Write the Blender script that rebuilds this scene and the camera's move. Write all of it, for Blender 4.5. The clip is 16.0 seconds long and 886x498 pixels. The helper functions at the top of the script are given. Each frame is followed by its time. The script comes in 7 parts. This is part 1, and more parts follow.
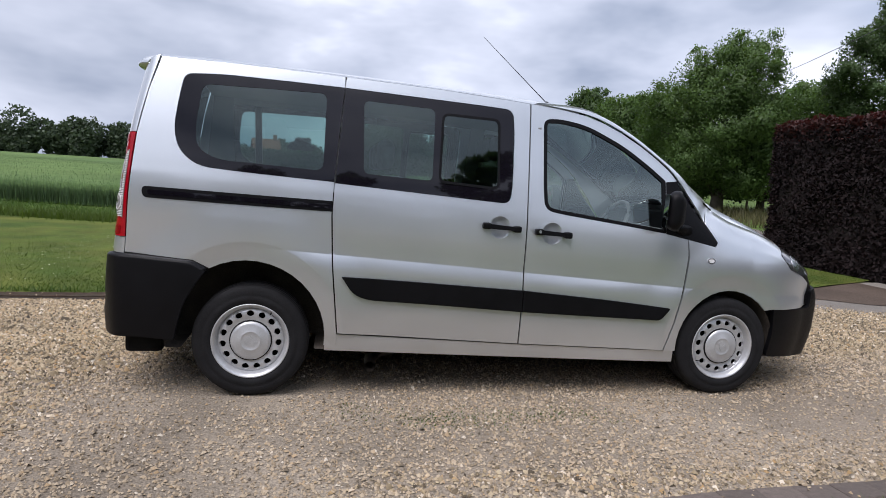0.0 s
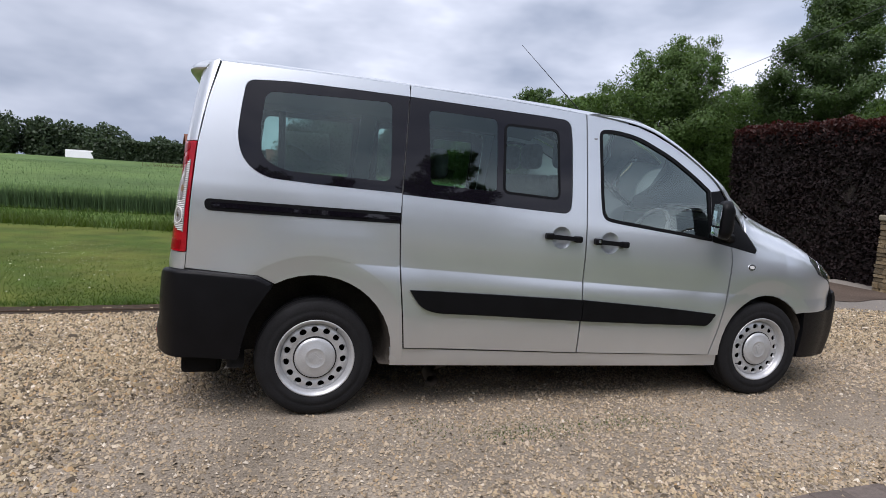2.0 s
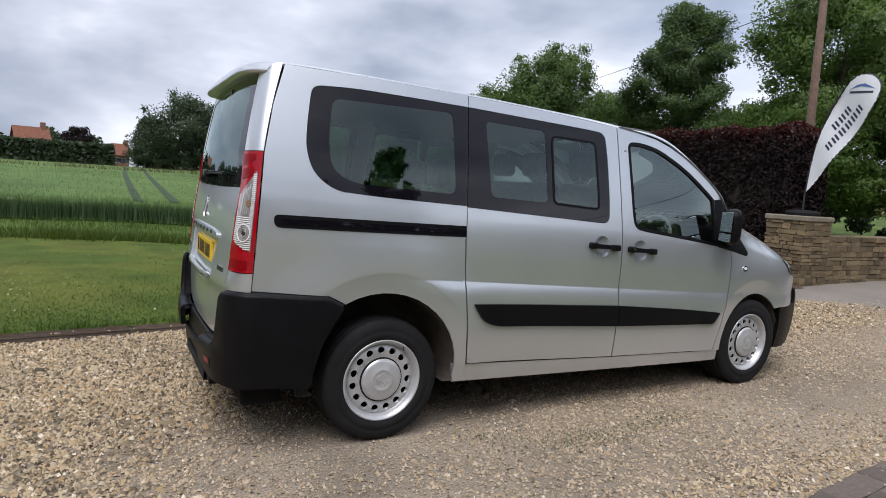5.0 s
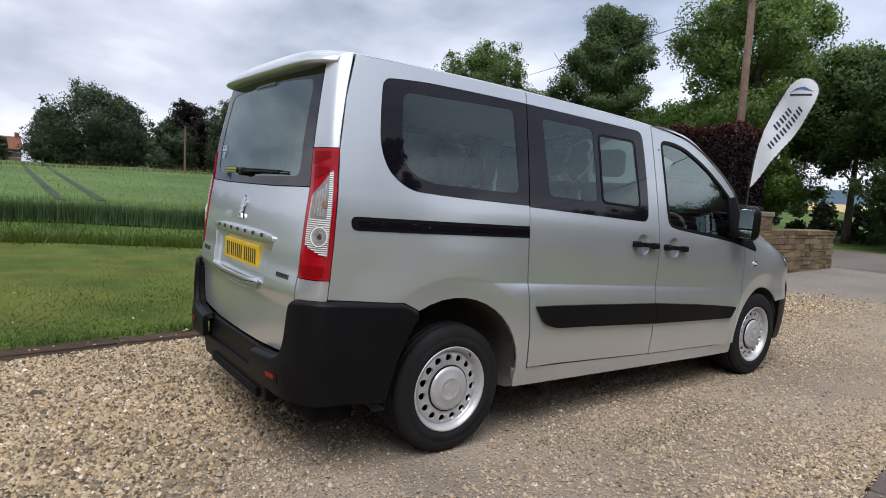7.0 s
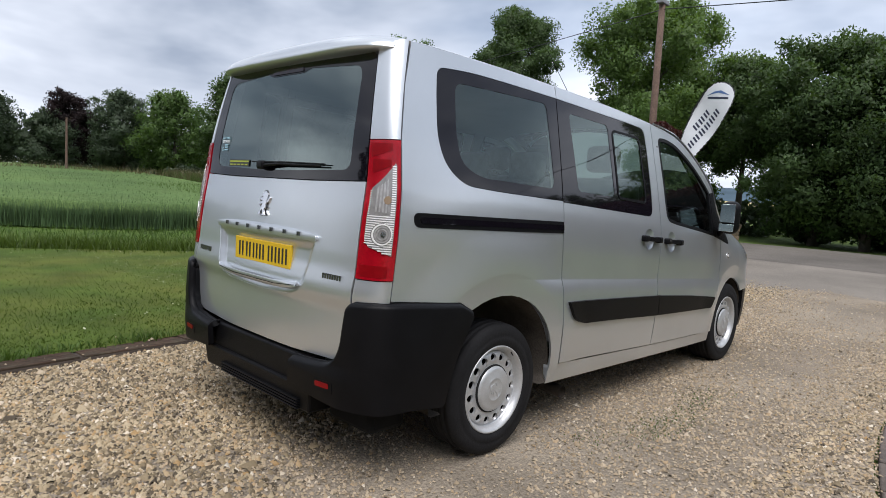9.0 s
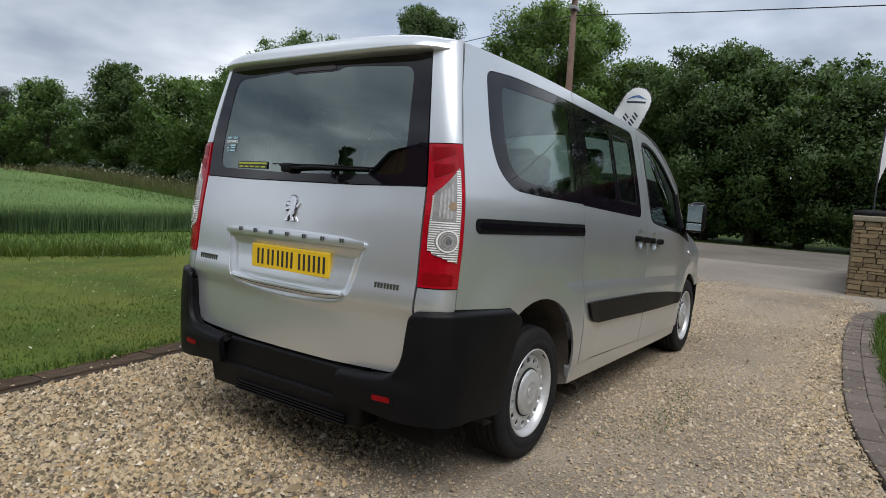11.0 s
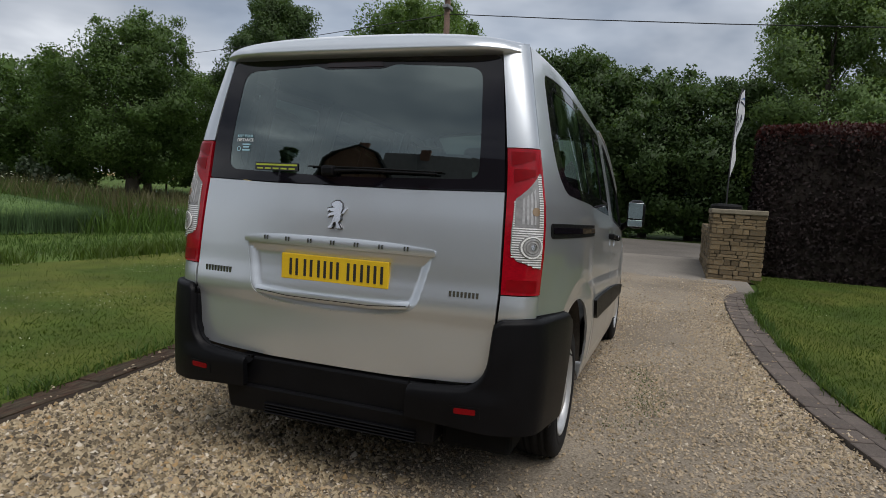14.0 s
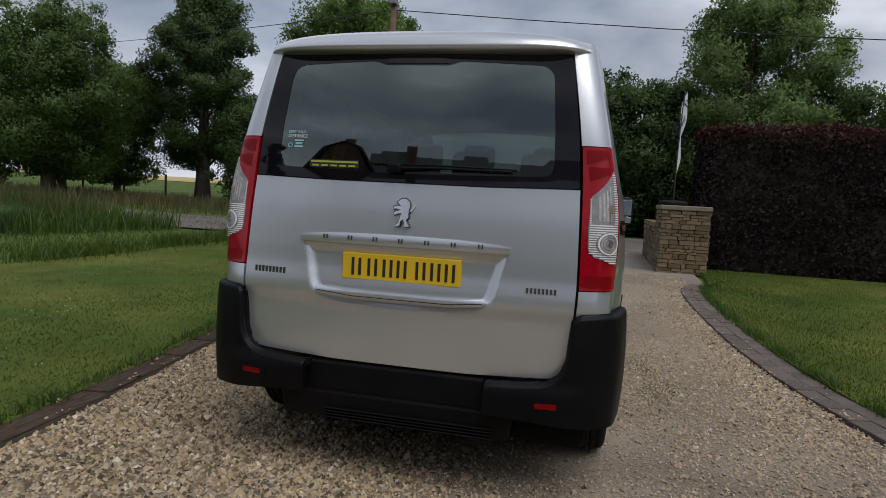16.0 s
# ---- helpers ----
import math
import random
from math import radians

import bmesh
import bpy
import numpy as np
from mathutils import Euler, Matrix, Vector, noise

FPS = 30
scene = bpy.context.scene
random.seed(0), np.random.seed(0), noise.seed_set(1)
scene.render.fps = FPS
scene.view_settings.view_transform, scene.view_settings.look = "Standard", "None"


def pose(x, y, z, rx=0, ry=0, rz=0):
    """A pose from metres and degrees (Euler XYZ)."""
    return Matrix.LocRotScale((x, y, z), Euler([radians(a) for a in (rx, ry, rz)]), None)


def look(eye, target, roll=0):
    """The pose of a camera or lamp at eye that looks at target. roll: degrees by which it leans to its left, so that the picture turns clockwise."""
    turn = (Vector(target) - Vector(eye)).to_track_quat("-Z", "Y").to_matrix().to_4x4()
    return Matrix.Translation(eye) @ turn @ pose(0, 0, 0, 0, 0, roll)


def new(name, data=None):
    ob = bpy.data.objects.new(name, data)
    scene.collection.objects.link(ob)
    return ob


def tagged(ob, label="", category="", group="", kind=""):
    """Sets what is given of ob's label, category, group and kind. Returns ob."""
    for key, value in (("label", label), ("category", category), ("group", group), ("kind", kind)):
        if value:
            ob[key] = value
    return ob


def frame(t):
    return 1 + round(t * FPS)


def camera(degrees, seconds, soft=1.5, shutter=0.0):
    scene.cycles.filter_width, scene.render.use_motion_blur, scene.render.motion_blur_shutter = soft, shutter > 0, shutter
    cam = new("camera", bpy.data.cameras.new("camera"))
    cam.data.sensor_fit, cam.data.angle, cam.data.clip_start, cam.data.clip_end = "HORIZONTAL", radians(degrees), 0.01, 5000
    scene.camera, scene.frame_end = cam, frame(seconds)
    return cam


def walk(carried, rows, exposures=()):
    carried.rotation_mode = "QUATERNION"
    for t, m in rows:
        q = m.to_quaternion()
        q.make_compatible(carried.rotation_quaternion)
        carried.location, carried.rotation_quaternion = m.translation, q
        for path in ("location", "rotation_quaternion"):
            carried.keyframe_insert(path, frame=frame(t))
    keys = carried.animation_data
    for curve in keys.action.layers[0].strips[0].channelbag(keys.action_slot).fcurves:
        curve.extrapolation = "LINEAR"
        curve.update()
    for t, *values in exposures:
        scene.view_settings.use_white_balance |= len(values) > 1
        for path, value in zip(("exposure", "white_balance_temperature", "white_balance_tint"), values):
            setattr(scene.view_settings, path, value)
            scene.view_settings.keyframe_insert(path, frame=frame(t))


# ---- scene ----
cam = camera(71.2, 16.0, soft=0.8)
METRES, EYE = 5.550, 1.310
START = pose(0.413, -4.488, EYE, 0, 0, -10.643)
ROWS = [
    (0.0, 0.0, 0.0, 0.0, 0.39, -6.44, -3.45),
    (0.5, -0.0356, 0.0075, 0.0028, -1.27, -6.4, -3.46),
    (1.0, -0.0653, 0.012, 0.004, -2.51, -6.37, -3.47),
    (1.5, -0.1001, 0.01, 0.0051, -3.86, -6.29, -3.49),
    (2.0, -0.1339, 0.0141, 0.0052, -5.44, -6.28, -3.51),
    (2.5, -0.1649, 0.0226, 0.0064, -6.98, -6.23, -3.53),
    (3.0, -0.1949, 0.0288, 0.0061, -8.57, -6.16, -3.54),
    (5.5, -0.3578, 0.0812, 0.0085, -20.37, -5.8, -3.51),
    (6.0, -0.3877, 0.0996, 0.0045, -22.35, -5.87, -3.49),
    (6.5, -0.413, 0.1204, 0.0043, -23.99, -5.85, -3.46),
    (7.0, -0.4436, 0.1395, 0.0031, -25.63, -5.71, -3.46),
    (7.5, -0.4755, 0.1605, -0.0011, -27.87, -5.74, -3.51),
    (8.0, -0.4995, 0.1822, -0.0038, -29.95, -5.57, -3.52),
    (8.5, -0.5174, 0.2021, -0.0049, -32.39, -5.48, -3.48),
    (9.0, -0.543, 0.2193, -0.0064, -34.97, -5.4, -3.46),
    (11.5, -0.645, 0.3293, -0.0089, -46.95, -5.04, -3.37),
    (12.0, -0.6588, 0.3546, -0.0107, -49.25, -5.05, -3.33),
    (12.5, -0.6755, 0.3761, -0.0095, -51.61, -5.0, -3.24),
    (13.0, -0.6932, 0.3968, -0.0078, -54.64, -4.93, -3.19),
    (13.5, -0.7103, 0.4216, -0.0098, -57.3, -4.87, -3.17),
    (14.0, -0.723, 0.4425, -0.0089, -59.01, -4.81, -3.14),
    (14.5, -0.7387, 0.4648, -0.0082, -60.47, -4.82, -3.13),
    (15.0, -0.7553, 0.4885, -0.01, -62.47, -4.78, -3.11),
    (15.5, -0.7662, 0.5132, -0.0134, -64.36, -4.76, -3.08),
    (16.0, -0.7725, 0.5381, -0.0142, -65.86, -4.71, -3.06),
]
walk(cam, [(t, START @ pose(METRES * x, METRES * y, METRES * z, 90 + pitch, roll, yaw)) for t, x, y, z, yaw, pitch, roll in ROWS],
     exposures=[(0.0, 0.94, 6250, 18), (3.0, 0.90, 6350, 17), (5.5, 0.88, 6400, 15.5), (7.0, 0.90, 6400, 15), (9.0, 0.92, 6400, 13.5), (10.8, 0.78, 6500, 11), (12.5, 0.51, 6600, 11), (14.5, 0.28, 6550, 12), (16.0, 0.12, 6450, 14)])

# ---- world and sun: a bright, broken overcast ----
world = bpy.data.worlds.new("overcast_sky")
scene.world = world
world.use_nodes = True
wn, wl = world.node_tree.nodes, world.node_tree.links
wn.clear()
w_out, w_bg = wn.new("ShaderNodeOutputWorld"), wn.new("ShaderNodeBackground")
sky = wn.new("ShaderNodeTexSky")
sky.sky_type, sky.sun_disc, sky.sun_elevation, sky.sun_rotation = "NISHITA", False, radians(60), radians(224)
sky_dim = wn.new("ShaderNodeVectorMath")
sky_dim.operation = "SCALE"
sky_dim.inputs["Scale"].default_value = 0.10
wl.new(sky.outputs[0], sky_dim.inputs[0])
w_co, w_map = wn.new("ShaderNodeTexCoord"), wn.new("ShaderNodeMapping")
w_map.inputs["Scale"].default_value = (1.0, 1.0, 2.6)
w_map.inputs["Location"].default_value = (0.35, 0.1, 0.2)
wl.new(w_co.outputs["Generated"], w_map.inputs[0])
w_noise, w_fine = wn.new("ShaderNodeTexNoise"), wn.new("ShaderNodeTexNoise")
w_noise.inputs["Scale"].default_value, w_noise.inputs["Detail"].default_value = 1.9, 5
w_noise.inputs["Roughness"].default_value, w_noise.inputs["Distortion"].default_value = 0.52, 0.15
w_fine.inputs["Scale"].default_value, w_fine.inputs["Detail"].default_value = 1.1, 4
wl.new(w_map.outputs[0], w_noise.inputs[0])
wl.new(w_map.outputs[0], w_fine.inputs[0])
w_ramp = wn.new("ShaderNodeValToRGB")
w_ramp.color_ramp.elements[0].position, w_ramp.color_ramp.elements[0].color = 0.33, (0.19, 0.226, 0.280, 1)
w_ramp.color_ramp.elements[1].position, w_ramp.color_ramp.elements[1].color = 0.68, (0.745, 0.783, 0.822, 1)
mid = w_ramp.color_ramp.elements.new(0.49)
mid.color = (0.366, 0.402, 0.452, 1)
# the cover breaks up towards the north, and is heavier in the north-west
w_north, w_break, w_sum = wn.new("ShaderNodeVectorMath"), wn.new("ShaderNodeMapRange"), wn.new("ShaderNodeMath")
w_north.operation, w_sum.operation = "DOT_PRODUCT", "ADD"
w_north.inputs[1].default_value = (0.585, 0.75, 0.31)
w_break.interpolation_type = "SMOOTHSTEP"
w_break.inputs["From Min"].default_value, w_break.inputs["From Max"].default_value = 0.72, 0.97
w_break.inputs["To Min"].default_value, w_break.inputs["To Max"].default_value = -0.045, 0.055
wl.new(w_co.outputs["Generated"], w_north.inputs[0])
wl.new(w_north.outputs["Value"], w_break.inputs[0])
wl.new(w_noise.outputs["Fac"], w_sum.inputs[0])
wl.new(w_break.outputs[0], w_sum.inputs[1])
w_west, w_heavy, w_total = wn.new("ShaderNodeVectorMath"), wn.new("ShaderNodeMapRange"), wn.new("ShaderNodeMath")
w_west.operation, w_total.operation = "DOT_PRODUCT", "ADD"
w_west.inputs[1].default_value = (-0.20, 0.97, 0.13)
w_heavy.interpolation_type = "SMOOTHSTEP"
w_heavy.inputs["From Min"].default_value, w_heavy.inputs["From Max"].default_value = 0.88, 0.99
w_heavy.inputs["To Min"].default_value, w_heavy.inputs["To Max"].default_value = 0.0, -0.055
wl.new(w_co.outputs["Generated"], w_west.inputs[0])
wl.new(w_west.outputs["Value"], w_heavy.inputs[0])
wl.new(w_sum.outputs[0], w_total.inputs[0])
wl.new(w_heavy.outputs[0], w_total.inputs[1])
# and thins to a bright patch low over the gate
w_gate, w_thin, w_all = wn.new("ShaderNodeVectorMath"), wn.new("ShaderNodeMapRange"), wn.new("ShaderNodeMath")
w_gate.operation, w_all.operation = "DOT_PRODUCT", "ADD"
w_gate.inputs[1].default_value = (0.92, -0.32, 0.22)
w_thin.interpolation_type = "SMOOTHSTEP"
w_thin.inputs["From Min"].default_value, w_thin.inputs["From Max"].default_value = 0.94, 0.995
w_thin.inputs["To Min"].default_value, w_thin.inputs["To Max"].default_value = 0.0, 0.125
wl.new(w_co.outputs["Generated"], w_gate.inputs[0])
wl.new(w_gate.outputs["Value"], w_thin.inputs[0])
wl.new(w_total.outputs[0], w_all.inputs[0])
wl.new(w_thin.outputs[0], w_all.inputs[1])
wl.new(w_all.outputs[0], w_ramp.inputs[0])
w_cover = wn.new("ShaderNodeMapRange")
w_cover.inputs["From Min"].default_value, w_cover.inputs["From Max"].default_value = 0.30, 0.42
w_cover.inputs["To Min"].default_value, w_cover.inputs["To Max"].default_value = 0.85, 1.0
wl.new(w_fine.outputs["Fac"], w_cover.inputs[0])
w_mix = wn.new("ShaderNodeMixRGB")
wl.new(w_cover.outputs[0], w_mix.inputs[0])
wl.new(sky_dim.outputs[0], w_mix.inputs[1])
wl.new(w_ramp.outputs[0], w_mix.inputs[2])
# the cloud is thinner, and brighter, over the road side
w_dot, w_side, w_mul = wn.new("ShaderNodeVectorMath"), wn.new("ShaderNodeMapRange"), wn.new("ShaderNodeVectorMath")
w_dot.operation, w_mul.operation = "DOT_PRODUCT", "SCALE"
w_dot.inputs[1].default_value = (0.96, -0.17, 0.22)
w_side.inputs["From Min"].default_value, w_side.inputs["From Max"].default_value = -1.0, 1.0
w_side.inputs["To Min"].default_value, w_side.inputs["To Max"].default_value = 0.90, 1.24
wl.new(w_co.outputs["Generated"], w_dot.inputs[0])
wl.new(w_dot.outputs["Value"], w_side.inputs[0])
wl.new(w_mix.outputs[0], w_mul.inputs[0])
wl.new(w_side.outputs[0], w_mul.inputs["Scale"])
wl.new(w_mul.outputs[0], w_bg.inputs[0])
w_bg.inputs[1].default_value = 1.0
wl.new(w_bg.outputs[0], w_out.inputs[0])

sun = new("sun", bpy.data.lights.new("sun", "SUN"))
sun.data.energy, sun.data.angle, sun.data.color = 1.78, radians(46), (1.0, 0.97, 0.93)
sun.matrix_world = look((-8.3, -8.7, 20.8), (0.0, 0.0, 0.0))

# ---- materials ----
def mat(name, color, rough=0.6, metal=0.0, var=0.0, scale=8.0, fine=0.0, fine_scale=120.0, bump=0.0, bump_scale=60.0, coat=0.0, island=0.0, obj=0.0, tint=None, spec=0.5, detail=5.0):
    """A principled material whose colour varies at two scales and, where asked, from piece to piece."""
    m = bpy.data.materials.new(name)
    m.use_nodes = True
    n, l = m.node_tree.nodes, m.node_tree.links
    b = n["Principled BSDF"]
    b.inputs["Roughness"].default_value, b.inputs["Metallic"].default_value = rough, metal
    b.inputs["Coat Weight"].default_value, b.inputs["Coat Roughness"].default_value = coat, 0.04
    b.inputs["Specular IOR Level"].default_value = spec
    co = n.new("ShaderNodeTexCoord")
    base = n.new("ShaderNodeRGB")
    base.outputs[0].default_value = (*color, 1)
    out = base.outputs[0]

    def vary(fac, low, high, out):
        rng = n.new("ShaderNodeMapRange")
        rng.inputs["From Min"].default_value, rng.inputs["From Max"].default_value = 0.25, 0.75
        rng.inputs["To Min"].default_value, rng.inputs["To Max"].default_value = low, high
        l.new(fac, rng.inputs[0])
        mul = n.new("ShaderNodeVectorMath")
        mul.operation = "SCALE"
        l.new(out, mul.inputs[0])
        l.new(rng.outputs[0], mul.inputs["Scale"])
        return mul.outputs[0]

    def grain(s, d):
        t = n.new("ShaderNodeTexNoise")
        t.inputs["Scale"].default_value, t.inputs["Detail"].default_value = s, d
        l.new(co.outputs["Object"], t.inputs[0])
        return t.outputs["Fac"]

    if tint:
        mix = n.new("ShaderNodeMixRGB")
        mix.inputs[2].default_value = (*tint, 1)
        rng = n.new("ShaderNodeMapRange")
        rng.inputs["From Min"].default_value, rng.inputs["From Max"].default_value = 0.38, 0.66
        l.new(grain(scale * 0.45, 3), rng.inputs[0])
        l.new(rng.outputs[0], mix.inputs[0])
        l.new(out, mix.inputs[1])
        out = mix.outputs[0]
    if var:
        out = vary(grain(scale, detail), 1 - var, 1 + var, out)
    if fine:
        out = vary(grain(fine_scale, 3), 1 - fine, 1 + fine, out)
    if island:
        g = n.new("ShaderNodeNewGeometry")
        rng = n.new("ShaderNodeMapRange")
        rng.inputs["To Min"].default_value, rng.inputs["To Max"].default_value = 1 - island, 1 + island
        l.new(g.outputs["Random Per Island"], rng.inputs[0])
        mul = n.new("ShaderNodeVectorMath")
        mul.operation = "SCALE"
        l.new(out, mul.inputs[0])
        l.new(rng.outputs[0], mul.inputs["Scale"])
        out = mul.outputs[0]
    if obj:
        g = n.new("ShaderNodeObjectInfo")
        rng = n.new("ShaderNodeMapRange")
        rng.inputs["To Min"].default_value, rng.inputs["To Max"].default_value = 1 - obj, 1 + obj
        l.new(g.outputs["Random"], rng.inputs[0])
        mul = n.new("ShaderNodeVectorMath")
        mul.operation = "SCALE"
        l.new(out, mul.inputs[0])
        l.new(rng.outputs[0], mul.inputs["Scale"])
        out = mul.outputs[0]
    l.new(out, b.inputs["Base Color"])
    if bump:
        bp = n.new("ShaderNodeBump")
        bp.inputs["Strength"].default_value, bp.inputs["Distance"].default_value = bump, 0.01
        l.new(grain(bump_scale, 4), bp.inputs["Height"])
        l.new(bp.outputs[0], b.inputs["Normal"])
    return m


def glass_mat(name, tint, gloss=1.0, ior=1.5):
    """Thin tinted glazing: light passes straight through, and the surface mirrors by Fresnel."""
    m = bpy.data.materials.new(name)
    m.use_nodes = True
    n, l = m.node_tree.nodes, m.node_tree.links
    n.remove(n["Principled BSDF"])
    tr, gl, fr, mx = n.new("ShaderNodeBsdfTransparent"), n.new("ShaderNodeBsdfGlossy"), n.new("ShaderNodeFresnel"), n.new("ShaderNodeMixShader")
    tr.inputs[0].default_value, gl.inputs["Roughness"].default_value, fr.inputs[0].default_value = (*tint, 1), 0.01, ior
    gl.inputs[0].default_value = (gloss * 0.86, gloss, gloss * 0.97, 1)
    l.new(fr.outputs[0], mx.inputs[0]), l.new(tr.outputs[0], mx.inputs[1]), l.new(gl.outputs[0], mx.inputs[2])
    l.new(mx.outputs[0], n["Material Output"].inputs[0])
    return m


def leaf_mat(name, color, through_color, island=0.35, share=0.35, rough=0.5):
    """Leaves: a satin face, and some light passing through."""
    m = mat(name, color, rough, var=0.25, scale=0.7, island=island, spec=0.3)
    n, l = m.node_tree.nodes, m.node_tree.links
    tl, mx = n.new("ShaderNodeBsdfTranslucent"), n.new("ShaderNodeMixShader")
    tl.inputs[0].default_value, mx.inputs[0].default_value = (*through_color, 1), share
    l.new(n["Principled BSDF"].outputs[0], mx.inputs[1]), l.new(tl.outputs[0], mx.inputs[2])
    l.new(mx.outputs[0], n["Material Output"].inputs[0])
    return m


M_SILVER = mat("silver_metallic_paint", (0.61, 0.645, 0.68), 0.31, 0.74, var=0.03, scale=3, fine=0.03, fine_scale=900, coat=0.7)
M_SILVER_PLAIN = mat("silver_painted_steel", (0.50, 0.51, 0.52), 0.38, 0.45, var=0.10, scale=14, fine=0.06)
M_BLACK_PLASTIC = mat("black_grained_plastic", (0.0045, 0.0045, 0.0055), 0.42, var=0.25, scale=9, fine=0.2, fine_scale=400, bump=0.15, bump_scale=500, spec=0.14)
M_BLACK_GLOSS = mat("black_enamel_border", (0.006, 0.005, 0.008), 0.03, var=0.1, spec=0.42)
M_RUBBER = mat("tyre_rubber", (0.010, 0.010, 0.011), 0.8, var=0.3, scale=10, fine=0.25, bump=0.2, spec=0.25)
M_GAP = mat("shadow_gap_seal", (0.004, 0.004, 0.004), 0.9)
M_WELL = mat("dusty_wheel_arch_liner", (0.055, 0.048, 0.041), 0.95, var=0.35, scale=7, fine=0.3, bump=0.3, spec=0.1)
M_UNDER = mat("underbody_sealer", (0.007, 0.007, 0.007), 0.9, var=0.4, scale=6, spec=0.15)
M_CHROME = mat("chrome", (0.78, 0.78, 0.80), 0.22, 1.0, var=0.04)
M_BADGE = mat("dark_chrome_letters", (0.20, 0.205, 0.215), 0.25, 0.9)
M_TRACK = mat("dark_crop_track", (0.022, 0.046, 0.016), 0.95, var=0.3, scale=0.8, fine=0.4, fine_scale=12)
M_MIRROR = mat("mirror_glass", (0.85, 0.87, 0.88), 0.01, 1.0)
M_RED = mat("red_lamp_lens", (0.30, 0.003, 0.010), 0.16, var=0.22, scale=26, fine=0.25, fine_scale=160, coat=0.12, spec=0.35)
M_RED_DARK = mat("red_reflector", (0.20, 0.001, 0.004), 0.3, var=0.2, scale=40, spec=0.2)
M_BRAKE = mat("smoked_brake_lens", (0.020, 0.006, 0.008), 0.12)
# clear lens plastic in dark and bright copies: highlights are put into the colour
M_CLEAR_DEEP = mat("clear_lens_shaded", (0.30, 0.295, 0.29), 0.2, 0.3, var=0.25, scale=40, coat=0.5)
M_CLEAR = mat("clear_lens_highlight", (0.86, 0.86, 0.85), 0.14, 0.15, var=0.2, scale=60, coat=0.6)
M_FACET = mat("lamp_bowl_facet", (0.46, 0.455, 0.45), 0.15, 0.35, var=0.3, scale=50, coat=0.4)
M_LAMP_DEEP = mat("headlamp_depth", (0.10, 0.10, 0.105), 0.08, 0.6, var=0.5, scale=35, coat=1.0)
M_AMBER = mat("amber_bulb", (0.30, 0.21, 0.13), 0.15, 0.3, coat=0.4)
M_PLATE = mat("yellow_plate", (0.72, 0.47, 0.02), 0.35, var=0.05, fine=0.04)
M_INK = mat("black_ink", (0.02, 0.02, 0.022), 0.45)
M_SEAT = mat("grey_seat_cloth", (0.10, 0.105, 0.115), 0.9, var=0.25, scale=30, bump=0.2, bump_scale=300)
M_TRIM = mat("dark_grey_trim", (0.20, 0.205, 0.215), 0.7, var=0.15, scale=5, bump=0.1, bump_scale=300)
M_LINING = mat("grey_headlining", (0.30, 0.305, 0.31), 0.85, var=0.08, scale=4)
M_GLASS = glass_mat("green_tinted_glass", (0.70, 0.83, 0.81), 1.0, 2.3)
M_GLASS_REAR = glass_mat("privacy_glass", (0.46, 0.62, 0.59), 1.0, 1.85)
M_GLASS_BACK = glass_mat("dark_privacy_glass", (0.17, 0.25, 0.235), 1.0, 2.4)
M_WHITE_INK = mat("white_sticker_ink", (0.75, 0.78, 0.80), 0.5, var=0.05)
M_BLUE_INK = mat("pale_blue_ink", (0.35, 0.60, 0.70), 0.5)
M_LIME = mat("lime_sticker", (0.36, 0.42, 0.04), 0.5, var=0.05)

M_GRAVEL_BED = mat("gravel_bed", (0.194, 0.159, 0.118), 0.9, var=0.28, scale=1.1, fine=0.5, fine_scale=95, bump=0.9, bump_scale=85, tint=(0.258, 0.218, 0.166))
M_STONE_CHIP = mat("gravel_stones", (1.0, 1.0, 1.0), 0.85, var=0.16, scale=1.3, fine=0.12, fine_scale=150)


def chip_colours(m, stops):
    """Each stone takes one of several colours."""
    n, l = m.node_tree.nodes, m.node_tree.links
    g, ramp, mul = n.new("ShaderNodeNewGeometry"), n.new("ShaderNodeValToRGB"), n.new("ShaderNodeVectorMath")
    mul.operation = "MULTIPLY"
    ramp.color_ramp.interpolation = "LINEAR"
    while len(ramp.color_ramp.elements) < len(stops):
        ramp.color_ramp.elements.new(0.5)
    for e, (p, c) in zip(ramp.color_ramp.elements, stops):
        e.position, e.color = p, (*c, 1)
    b = n["Principled BSDF"]
    src = b.inputs["Base Color"].links[0].from_socket
    l.new(g.outputs["Random Per Island"], ramp.inputs[0])
    l.new(src, mul.inputs[0]), l.new(ramp.outputs[0], mul.inputs[1]), l.new(mul.outputs[0], b.inputs["Base Color"])


chip_colours(M_STONE_CHIP, [(0.0, (0.105, 0.083, 0.058)), (0.15, (0.240, 0.186, 0.120)), (0.45, (0.345, 0.272, 0.182)), (0.75, (0.405, 0.332, 0.236)), (0.9, (0.325, 0.228, 0.125)), (1.0, (0.54, 0.48, 0.39))])
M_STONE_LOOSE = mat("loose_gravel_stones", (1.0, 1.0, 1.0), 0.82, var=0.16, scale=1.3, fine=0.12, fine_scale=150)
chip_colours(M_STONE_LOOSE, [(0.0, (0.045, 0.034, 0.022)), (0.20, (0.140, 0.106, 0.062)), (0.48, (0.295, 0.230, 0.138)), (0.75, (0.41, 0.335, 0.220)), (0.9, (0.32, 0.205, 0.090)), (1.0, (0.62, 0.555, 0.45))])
M_LAWN = mat("mown_lawn", (0.052, 0.084, 0.013), 0.95, var=0.3, scale=1.6, fine=0.3, fine_scale=70, bump=0.5, bump_scale=90, tint=(0.098, 0.110, 0.022), spec=0.15)
